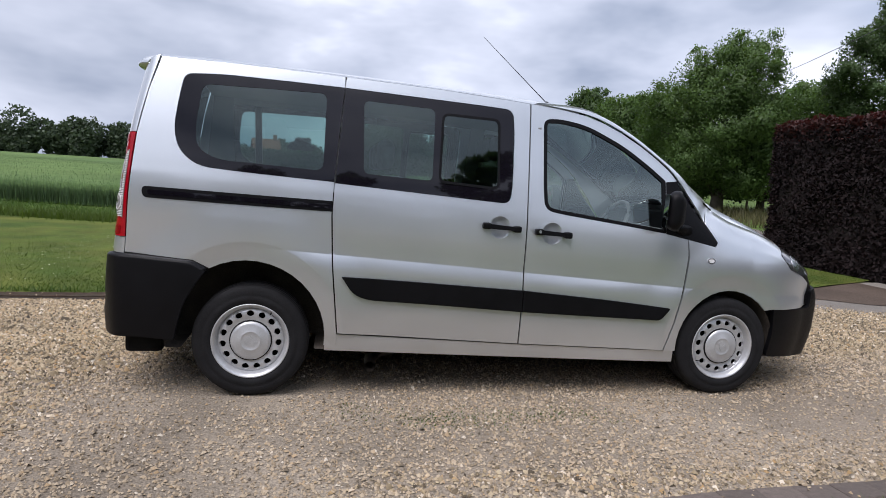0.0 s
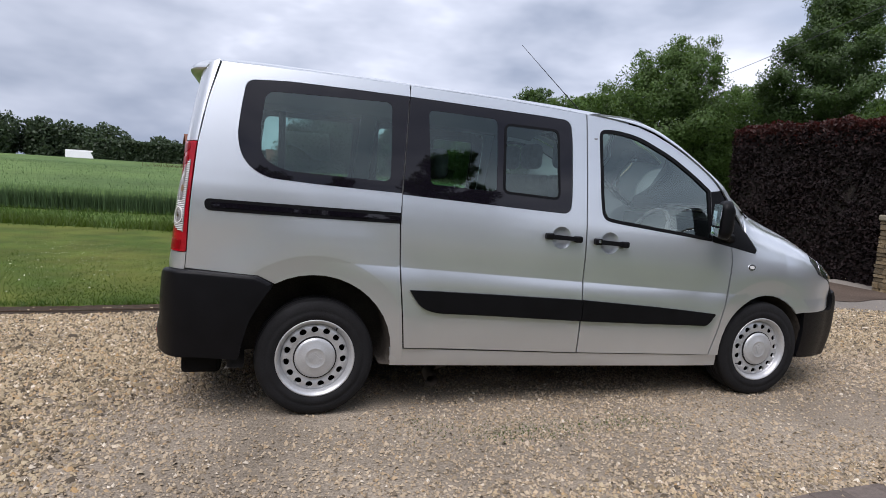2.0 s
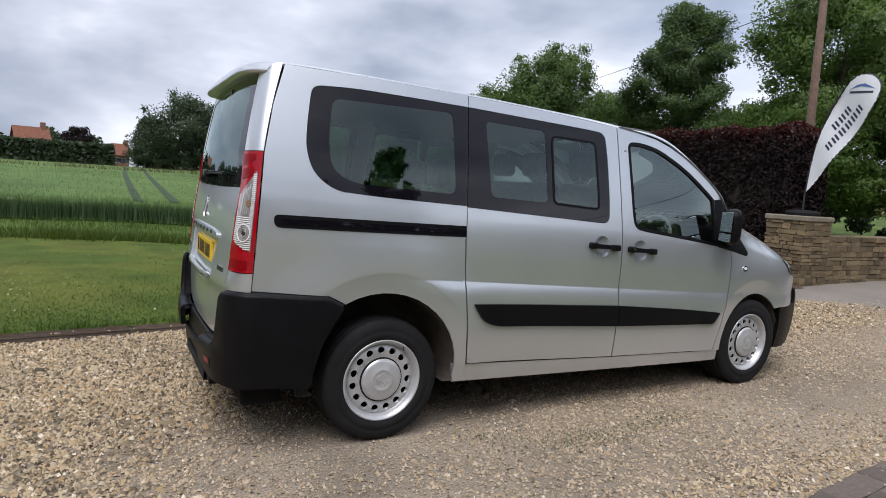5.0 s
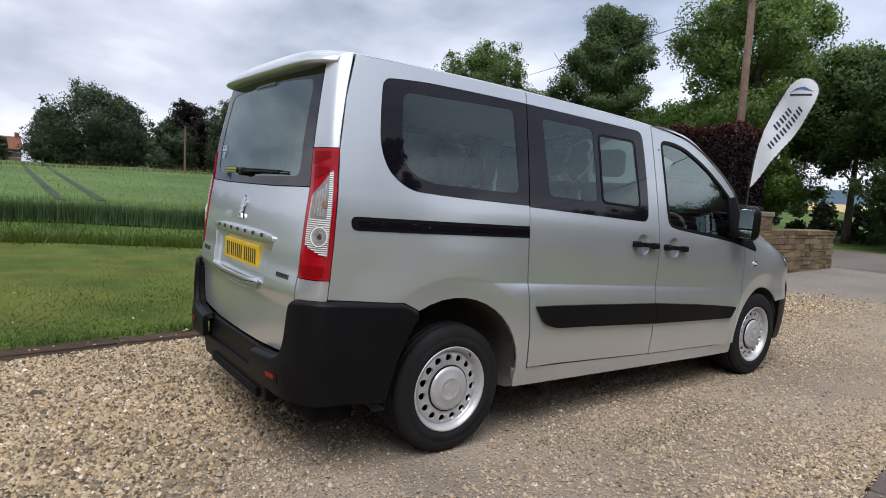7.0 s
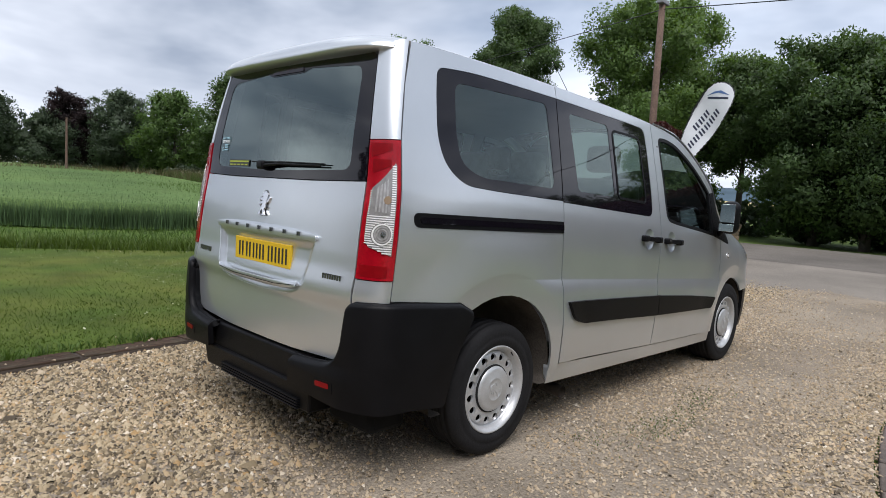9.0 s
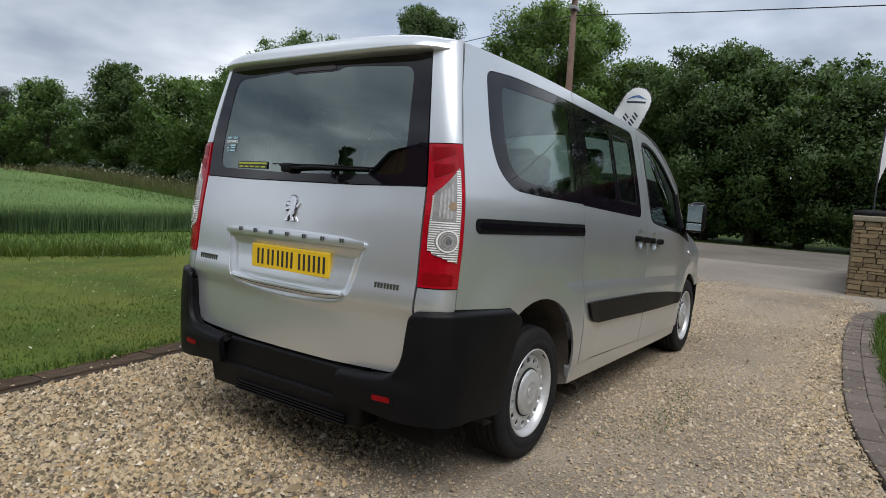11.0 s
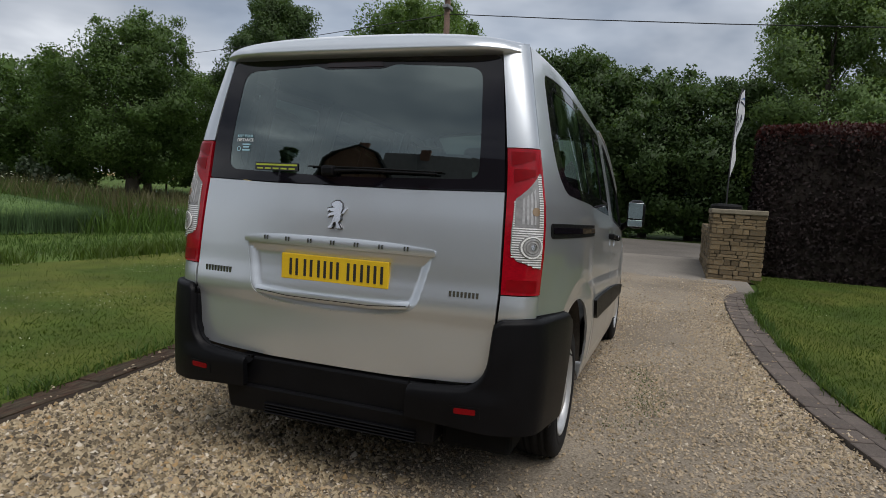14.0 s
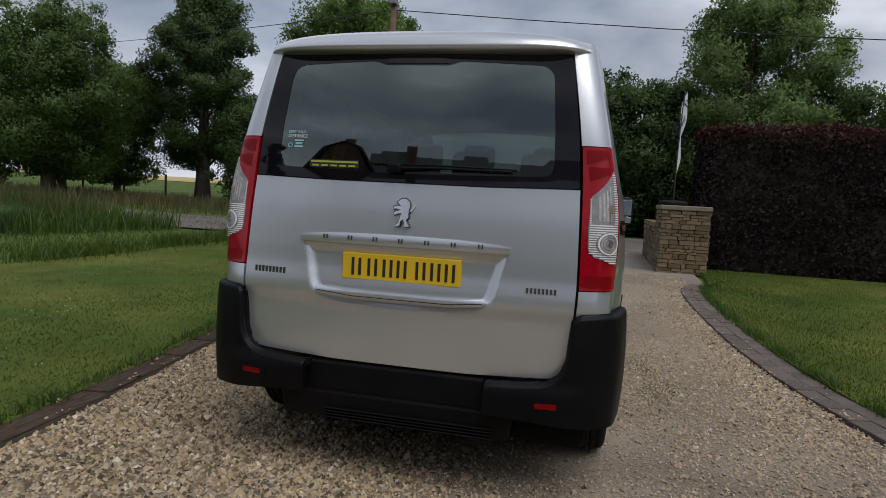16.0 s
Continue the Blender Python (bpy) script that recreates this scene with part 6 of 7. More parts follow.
shape = [(-0.20, 1.0), (0.15, 1.0), (0.45, 0.80), (0.55, 0.45), (0.45, 0.10), (0.72, 0.12), (0.98, 0.50), (0.84, 0.56), (0.66, 0.32), (0.46, -0.08), (0.50, -0.35), (0.32, -0.55), (0.55, -0.85), (0.62, -1.0),
         (0.10, -1.0), (0.20, -0.84), (0.04, -0.50), (-0.14, -0.62), (-0.18, -0.84), (-0.24, -1.0), (-0.66, -1.0), (-0.52, -0.82), (-0.38, -0.70), (-0.26, -0.35), (-0.14, -0.05), (-0.56, -0.12), (-0.76, -0.22), (-0.82, -0.02),
         (-0.55, 0.12), (-0.20, 0.18), (-0.70, 0.26), (-0.86, 0.18), (-0.92, 0.40), (-0.60, 0.48), (-0.20, 0.46), (-0.45, 0.58), (-0.62, 0.74), (-0.36, 0.92)]
crest = [(-0.050 * a, 1.162 + 0.058 * b) for a, b in shape]
sheet("emblem_back", tail(0.003), shrink(crest, -0.0045), M_BADGE, gate, step=0.01, thick=0.003, out=-1)
sheet("emblem", emblem, shrink(crest, 0.001), M_CHROME, gate, step=0.006, thick=0.008, out=-1, label="bright chrome emblem")

# rear glass
GLASS = fillet([(-0.711, 1.296), (-0.35, 1.288), (0.35, 1.288), (0.711, 1.296), (0.696, 1.50), (0.669, 1.70), (0.648, 1.840), (0.30, 1.856), (-0.30, 1.856), (-0.648, 1.840), (-0.669, 1.70), (-0.696, 1.50)], [0.01, 0.1, 0.1, 0.01, 0.05, 0.05, 0.04, 0.1, 0.1, 0.04, 0.05, 0.05])
PANE = fillet([(-0.605, 1.338), (0.0, 1.322), (0.605, 1.338), (0.600, 1.50), (0.575, 1.79), (0.19, 1.808), (0.14, 1.790), (-0.14, 1.790), (-0.19, 1.808), (-0.575, 1.79), (-0.600, 1.50)], [0.05, 0.2, 0.05, 0.05, 0.06, 0.02, 0.02, 0.02, 0.02, 0.06, 0.05])
sheet("rear_window_border", tail(-0.001), GLASS, M_BLACK_GLOSS, gate, holes=[PANE], step=0.05, thick=0.012, out=-1, label="black enamelled glass border")
sheet("rear_window_pane", tail(-0.003), PANE, M_GLASS_BACK, gate, step=0.07, thick=0, out=-1, label="tinted rear glass")
sheet("brake_light", tail(0.003), fillet([(-0.14, 1.798), (0.14, 1.798), (0.13, 1.822), (-0.13, 1.822)], 0.006), M_BRAKE, gate, step=0.04, thick=0.006, out=-1, label="dark high brake light")
bm = bmesh.new()
tube(bm, [(-0.760, 0.05, 1.345), (-0.764, -0.10, 1.352), (-0.752, -0.44, 1.350)], [0.009, 0.006, 0.004], 8)
tube(bm, [(-0.752, 0.16, 1.362), (-0.762, -0.14, 1.362), (-0.742, -0.46, 1.358)], [0.003, 0.004, 0.003], 6)
box(bm, (-0.775, 0.02, 1.325), (-0.735, 0.085, 1.368), 0.012)
part("rear_wiper", bm, M_BLACK_PLASTIC, gate, "black wiper arm")
sheet("sticker", tail(0.0015), [(0.220, 1.338), (0.452, 1.338), (0.452, 1.372), (0.220, 1.372)], M_INK, gate, step=0.1, thick=0, out=-1, label="black and lime dealer sticker")
sheet("sticker_band", tail(0.0025), [(0.225, 1.359), (0.447, 1.359), (0.447, 1.367), (0.225, 1.367)], M_LIME, gate, step=0.1, thick=0, out=-1)
for i in range(5):
    sheet("sticker_bar", tail(0.0025), [(0.236 + i * 0.043, 1.343), (0.268 + i * 0.043, 1.343), (0.268 + i * 0.043, 1.350), (0.236 + i * 0.043, 1.350)], M_LIME, gate, step=0.1, thick=0, out=-1)


def lettering(text, size, y, z, material, parent, lift=0.002):
    """Built-in letters turned to a mesh and laid on the rear glass."""
    cu = bpy.data.curves.new("lettering", "FONT")
    cu.body, cu.size, cu.extrude = text, size, 0.0004
    ob = new("lettering", cu)
    me = bpy.data.meshes.new_from_object(ob.evaluated_get(bpy.context.evaluated_depsgraph_get()))
    bpy.data.objects.remove(ob)
    for v in me.vertices:
        yy, zz = y - v.co.x, z + v.co.y
        v.co = Vector((rear_x(yy, zz) - lift - v.co.z, yy, zz))
    return link("lettering", me, material, parent)


lettering("KEEP YOUR", 0.017, 0.568, 1.483, M_BLUE_INK, gate)
lettering("DISTANCE", 0.020, 0.568, 1.464, M_WHITE_INK, gate)
for i, (y0, y1, z0) in enumerate(((0.535, 0.490, 1.448), (0.530, 0.495, 1.436), (0.535, 0.492, 1.422))):
    sheet("sticker_bar", tail(0.002), [(y1, z0), (y0, z0), (y0, z0 + 0.006), (y1, z0 + 0.006)], M_BLUE_INK, gate, step=0.1, thick=0, out=-1)
sheet("sticker_wheel", tail(0.002), [(0.554 + 0.011 * math.cos(a * 0.45), 1.430 + 0.011 * math.sin(a * 0.45)) for a in range(14)], M_BLUE_INK, gate, holes=[[(0.554 + 0.008 * math.cos(a * 0.45), 1.430 + 0.008 * math.sin(a * 0.45)) for a in range(14)]], step=0.02, thick=0, out=-1)

# roof, spoiler, windscreen, bonnet
def roof_point(x, q):
    """q runs from -1, the right edge, to 1, the left."""
    ze = curve_at(ROOF_EDGE, min(x, 1.95))
    w = half_width(x, ze) - 0.002
    crown = 0.070 - 0.012 * ease(0.2, 0.62, -x) + 0.022 * ease(0.8, 1.9, x)
    y = w * math.sin(q * math.pi / 2)
    return (x, y, ze - 0.002 + crown * (1 - abs(y / w) ** 2.6) ** 0.75)


ROOF = [(-0.545, -0.975), (-0.545, 0.975), (1.61, 0.975), (1.66, 0.80), (1.95, 0.715), (2.03, 0.40), (2.06, 0), (2.03, -0.40), (1.95, -0.715), (1.66, -0.80), (1.61, -0.975)]
sheet("roof", roof_point, ROOF, M_SILVER, van, step=0.05, scale=(1, 1.0), thick=0.02, out=1)
sheet("headlining", lambda x, q: (x, roof_point(x, q)[1] * 0.94, roof_point(x, q)[2] - 0.045), [(-0.52, -0.97), (-0.52, 0.97), (1.90, 0.97), (1.90, -0.97)], M_LINING, van, step=0.12, thick=0, out=-1)
for sd in (-1, 1):
    sheet("roof_groove", lambda x, q, sd=sd: tuple(Vector(roof_point(x, sd * q)) + Vector((0, 0, 0.0015))), [(-0.15, 0.895), (1.50, 0.905), (1.50, 0.912), (-0.15, 0.902)], M_GAP, van, step=0.1, thick=0, out=sd)


def spoiler_point(a, q):
    """a runs over the top, 0 to 1, round the lip, and back below, 1 to 2; q across."""
    y = 0.714 * q
    e = min(1.0, abs(q))
    fall = e**4
    root, lip, under = Vector((-0.545, roof_point(-0.545, math.asin(min(1, abs(y) / 0.735)) / (math.pi / 2))[2])), Vector((-0.710 + 0.105 * e**9, 1.864 - 0.006 * fall)), Vector((-0.640 + 0.040 * e**9, 1.838 + 0.014 * e**12))
    if a <= 1:
        c = Vector((-0.683 + 0.085 * e**9, root.y - 0.004 - 0.02 * e**9))
        p = root * (1 - a) ** 2 + c * 2 * a * (1 - a) + lip * a * a
    else:
        b = a - 1
        c = Vector((lip.x - 0.002, lip.y - 0.026 * (1 - e**8)))
        p = lip * (1 - b) ** 2 + c * 2 * b * (1 - b) + under * b * b
    return (p.x, y, p.y)


sheet("spoiler", spoiler_point, [(0, -1), (1, -1), (2, -1), (2, 1), (1, 1), (0, 1)], M_SILVER, gate, step=0.03, scale=(0.2, 1), thick=0.03, out=-1, label="silver roof spoiler")
for sd in (-1, 1):
    bm = bmesh.new()
    tube(bm, [(-0.536, sd * 0.700, 1.893), (-0.538, sd * 0.697, 1.906)], 0.003, 6)
    part("seam_stop", bm, M_GAP, van)

A_LINE = [(0.0, 1.603, 1.802), (0.2, 1.968, 1.757), (0.4, 2.209, 1.662), (0.6, 2.452, 1.508), (0.75, 2.589, 1.385), (1.0, 2.885, 1.010)]
S_LINE = [(0.0, 1.660, 0.752, 1.806), (0.2, 2.00, 0.712, 1.790), (0.4, 2.30, 0.718, 1.655), (0.6, 2.60, 0.730, 1.455), (0.75, 2.74, 0.735, 1.352), (1.0, 2.93, 0.752, 1.200)]


def pillar_point(side):
    def f(u, v):
        ax, az = curve_at(A_LINE, v)
        a = Vector((ax + 0.002, half_width(ax, az), az + 0.003))
        b = Vector(curve_at(S_LINE, v))
        c = Vector(((a.x + b.x) / 2, a.y - 0.004, (a.z + b.z) / 2 + 0.030 * ease(0.05, 0.35, v)))
        # towards its foot the pillar lies in the wing's surface
        m = (a + b) / 4 + c / 2
        foot = ease(0.66, 0.93, v)
        c.y += (2 * half_width(m.x, m.z) - (a.y + b.y) / 2 - c.y) * foot
        p = a * (1 - u) ** 2 + c * 2 * u * (1 - u) + b * u * u
        return (p.x - 0.006 * ease(0.88, 0.935, v), side * (p.y - 0.014 * ease(0.88, 0.935, v)), p.z - 0.006 * ease(0.88, 0.935, v))
    return f


for sd in (-1, 1):
    sheet("windscreen_pillar", pillar_point(sd), [(0, 0.02), (1, 0.02), (1, 0.945), (0, 0.945)], M_SILVER, van, step=0.04, scale=(0.12, 1.5), thick=0.01, out=1 if sd < 0 else -1)


def screen_point(q, v):
    """The windscreen: q across, v from its foot, 0, to its head, 1."""
    ex, ey, ez = curve_at(S_LINE, 1 - 0.82 * v)
    e = 1 - q * q
    return (ex + (0.19 - 0.10 * v) * e, q * ey, ez + (0.015 + 0.045 * v) * e)


sheet("windscreen_border", screen_point, [(-1, 0), (1, 0), (1, 1), (-1, 1)], M_BLACK_GLOSS, van, holes=[fillet([(-0.93, 0.10), (0.93, 0.10), (0.93, 0.93), (-0.93, 0.93)], 0.05)], step=0.07, scale=(0.75, 1.2), thick=0.01, out=1)
sheet("windscreen", screen_point, fillet([(-0.93, 0.10), (0.93, 0.10), (0.93, 0.93), (-0.93, 0.93)], 0.05), M_GLASS, van, step=0.09, scale=(0.75, 1.2), thick=0, out=1, label="laminated windscreen glass")

BONNET = [(2.91, -0.76), (3.05, -0.775), (3.30, -0.755), (3.45, -0.70), (3.56, -0.62), (3.70, -0.40), (3.74, 0), (3.70, 0.40), (3.56, 0.62), (3.45, 0.70), (3.30, 0.755), (3.05, 0.775), (2.91, 0.76), (3.03, 0.42), (3.075, 0), (3.03, -0.42)]
sheet("bonnet", lambda x, y: (x, y, bonnet_z(x, y)), BONNET, M_SILVER, van, step=0.045, thick=0.012, out=1)
bm = bmesh.new()
box(bm, (2.86, -0.72, 1.00), (3.12, 0.72, 1.17), 0.03)
part("scuttle", bm, M_BLACK_PLASTIC, van, "black plastic scuttle panel")


def nose(side_z, lift=0.0):
    """The front end as a surface over (a, z): a from 0 at the right side to 1 in the middle and 2 at the left."""
    def f(a, z):
        th = (a if a <= 1 else 2 - a) * math.pi / 2
        aa = a if a <= 1 else 2 - a
        k = ease(0.33, 0.47, aa)
        n = 2.6 + 0.5 * k
        sx, cx = max(1e-4, math.sin(th)) ** (2 / n), max(1e-4, math.cos(th)) ** (2 / n)
        reach = curve_at([(0.20, 0.770), (0.30, 0.803), (0.40, 0.828), (0.52, 0.838), (0.66, 0.832), (0.72, 0.79), (0.85, 0.70), (0.98, 0.56)], z)
        side = half_width(NOSE_X, z) + 0.002
        return (NOSE_X + (reach + lift) * sx, (-1 if a <= 1 else 1) * (side - 0.012 * k + lift) * cx, z)
    return f


half = [(0.100, 0.255), (0.35, 0.235), (1.0, 0.225)]
upper = [(1.0, 0.712), (0.41, 0.700), (0.385, 0.577), (0.099, 0.577), (0.107, 0.42)]
outline = half + [(2 - a, z) for a, z in half[-2::-1]] + [(2 - a, z) for a, z in upper[:0:-1]] + upper
bumper = sheet("front_bumper", nose(0, 0.004), fillet(outline, [0.02, 0.05, 0.05, 0.05, 0.02, 0.03, 0.006, 0.01, 0.03, 0.05, 0.03, 0.01, 0.006, 0.03]), M_BLACK_PLASTIC, van, step=0.025, scale=(1.3, 1), thick=0.03, out=1, label="black front bumper")
sheet("front_grille", nose(0, -0.012), [(0.36, 0.60), (1.64, 0.60), (1.60, 0.86), (1.30, 0.90), (0.70, 0.90), (0.40, 0.86)], M_BLACK_PLASTIC, van, step=0.05, scale=(1.3, 1), thick=0, out=1)
for i in range(3):
    sheet("grille_bar", nose(0, 0.0), [(0.75, 0.735 + i * 0.045), (1.25, 0.735 + i * 0.045), (1.25, 0.755 + i * 0.045), (0.75, 0.755 + i * 0.045)], M_CHROME, van, step=0.05, scale=(1.3, 1), thick=0.02, out=1)
sheet("front_plate", nose(0, 0.02), fillet([(0.80, 0.46), (1.20, 0.46), (1.20, 0.57), (0.80, 0.57)], 0.005), M_WHITE, bumper, step=0.06, scale=(1.3, 1), thick=0.01, out=1, label="white front number plate")
for sd in (-1, 1):
    shell = lambda x, z, sd=sd: (x, sd * (half_width(x, z) + 0.003), z)
    hl = sheet("headlamp", shell, fillet([(3.404, 0.935), (3.474, 0.848), (3.60, 0.803), (3.70, 0.800), (3.67, 0.875), (3.56, 0.940), (3.444, 0.992)], [0.02, 0.03, 0.03, 0.02, 0.02, 0.03, 0.02]), M_LAMP_DEEP, van, step=0.025, thick=0.03, out=1 if sd < 0 else -1, label="clear headlamp")
    sheet("lamp_bowl", lambda x, z, sd=sd: (x, sd * (half_width(x, z) + 0.006), z), [(3.53 + 0.040 * math.cos(a * 0.35), 0.885 + 0.050 * math.sin(a * 0.35)) for a in range(18)], M_CHROME, hl, step=0.02, thick=0.003, out=1 if sd < 0 else -1)

# rear bumper: two corner pieces and a middle step
BUMP = [(0.0, -0.225, 0.958), (0.20, -0.425, 0.953), (0.42, -0.645, 0.925), (0.50, -0.718, 0.900), (0.57, -0.770, 0.850), (0.64, -0.802, 0.790), (0.75, -0.824, 0.685), (0.90, -0.836, 0.535), (1.05, -0.842, 0.385), (1.20, -0.844, 0.235)]


def bumper_point(side, lift=0.0):
    def f(s, z):
        x, y = curve_at(BUMP, s)
        bulge = 0.014 * (1 - ((z - 0.57) / 0.25) ** 2) - 0.014 + 0.014 * ease(0.58, 0.74, s) * (1 - ease(0.46, 0.54, z))
        k = ease(0.42, 0.62, s)
        return (x - (bulge + lift) * k, side * (y + (bulge + lift) * (1 - k)), z)
    return f


CORNER = [(0.012, 0.742), (0.095, 0.786), (0.40, 0.806), (0.60, 0.806), (0.690, 0.800), (0.716, 0.775), (0.722, 0.70), (0.728, 0.62), (0.752, 0.560), (0.80, 0.526), (0.90, 0.515), (1.040, 0.508), (1.046, 0.420), (1.046, 0.376), (0.88, 0.366), (0.72, 0.352), (0.55, 0.345), (0.36, 0.350), (0.18, 0.335), (0.165, 0.42), (0.130, 0.55), (0.070, 0.655)]
CORNER_LINE = fillet(CORNER, [0.01, 0.03, 0.05, 0.03, 0.03, 0.02, 0.03, 0.03, 0.04, 0.03, 0.05, 0.008, 0.0, 0.01, 0.03, 0.04, 0.05, 0.03, 0.02, 0.03, 0.04, 0.03])
line_a = np.array([tuple(p) for p in CORNER_LINE[:70]])  # its upper edge alone
line_a, line_d = line_a[:-1], np.diff(line_a, axis=0)


def rolled_bumper(side, r=0.022, deep=0.036):
    """The bumper's corner with its upper edge rolled inwards."""
    def f(s, z):
        p = np.array((s, z)) - line_a
        u = np.clip((p * line_d).sum(1) / np.maximum(1e-12, (line_d ** 2).sum(1)), 0, 1)
        d = min(r, float(np.sqrt(((p - line_d * u[:, None]) ** 2).sum(1).min())))
        return bumper_point(side, -deep * (1 - math.sqrt(max(0.0, 1 - (1 - d / r) ** 2))))(s, z)
    return f


for sd in (-1, 1):
    bmp = sheet("rear_bumper_corner", rolled_bumper(sd), CORNER_LINE, M_BLACK_PLASTIC, van, step=0.012, thick=0.030, out=-1 if sd < 0 else 1, label="black plastic bumper corner", lines=[shrink(CORNER_LINE, q) for q in (0.004, 0.010, 0.021)])
    sheet("fog_reflector", bumper_point(sd, 0.004), fillet([(0.752, 0.426), (0.838, 0.424), (0.838, 0.446), (0.752, 0.448)], 0.006), M_RED_DARK, bmp, step=0.03, thick=0.006, out=-1 if sd < 0 else 1, label="red bumper reflector")
    sheet("reflector_frame", bumper_point(sd, 0.002), fillet([(0.734, 0.404), (0.858, 0.402), (0.858, 0.454), (0.734, 0.458)], 0.008), M_BLACK_PLASTIC, bmp, step=0.03, thick=0.006, out=-1 if sd < 0 else 1)
bm = bmesh.new()
box(bm, (-0.794, -0.470, 0.315), (-0.700, 0.470, 0.500), 0.010)
part("bumper_middle", bm, M_BLACK_PLASTIC, van, "black bumper middle step")
bm = bmesh.new()
apron = box(bm, (-0.812, -0.515, 0.256), (-0.66, 0.515, 0.374), 0)
for v in apron:
    if v.co.z < 0.3:
        v.co.y *= 0.965
        v.co.x += 0.010 if v.co.x < -0.7 else 0
bmesh.ops.bevel(bm, geom=list({e for v in apron for e in v.link_edges}), offset=0.010, segments=2, affect="EDGES", profile=0.5)
valance = part("lower_valance", bm, M_BLACK_PLASTIC, van, "black ribbed lower valance")
for i in range(4):
    boxed("valance_rib", (-0.822, -0.43, 0.262 + 0.013 * i), (-0.70, 0.30, 0.269 + 0.013 * i), M_BLACK_PLASTIC, valance, 0.003)

# underbody, wheel wells and exhaust
bm = bmesh.new()
box(bm, (0.46, -0.84, 0.26), (2.62, 0.84, 0.36), 0.02)
box(bm, (-0.70, -0.53, 0.34), (0.46, 0.53, 0.42), 0.02)
box(bm, (2.62, -0.53, 0.26), (3.74, 0.53, 0.55), 0.02)
box(bm, (-0.70, -0.80, 0.226), (-0.50, -0.50, 0.36), 0.022)
tube(bm, [(0.0, -0.70, 0.30), (0.0, 0.70, 0.30)], 0.045, 10)
tube(bm, [(3.0, -0.70, 0.30), (3.0, 0.70, 0.30)], 0.04, 10)
box(bm, (0.75, -0.30, 0.17), (1.35, 0.30, 0.27), 0.05)
part("underbody", bm, M_UNDER, van, "dark underbody")
bm = bmesh.new()
tube(bm, [(1.1, -0.35, 0.19), (0.80, -0.58, 0.185), (0.70, -0.70, 0.166), (0.690, -0.84, 0.160)], 0.036, 12, cap=False)
tube(bm, [(1.1, -0.35, 0.19), (0.80, -0.58, 0.185), (0.70, -0.70, 0.166), (0.690, -0.839, 0.160)], 0.030, 12, cap=False)
part("exhaust_pipe", bm, M_EXHAUST, van, "rusty exhaust pipe", True)
for cx, cz, r, y0 in ((-0.02, 0.36, 0.447, 0.905), (3.005, 0.34, 0.372, 0.880)):
    for sd in (-1, 1):
        bm = bmesh.new()
        rings = []
        for y, k in ((y0, 1.0), (y0 - 0.02, 0.972), (0.56, 0.985), (0.55, 0.2)):
            rings.append([bm.verts.new((cx + r * k * math.cos(radians(-30 + 245 * i / 28)), sd * y, max(cz + r * k * math.sin(radians(-30 + 245 * i / 28)), 0.285 if cx < 1 else 0.255))) for i in range(29)])
        for a, b in zip(rings, rings[1:]):
            for i in range(28):
                bm.faces.new((a[i], a[i + 1], b[i + 1], b[i]))
        part("wheel_well", bm, M_WELL, van, "dusty grey arch liner", True)

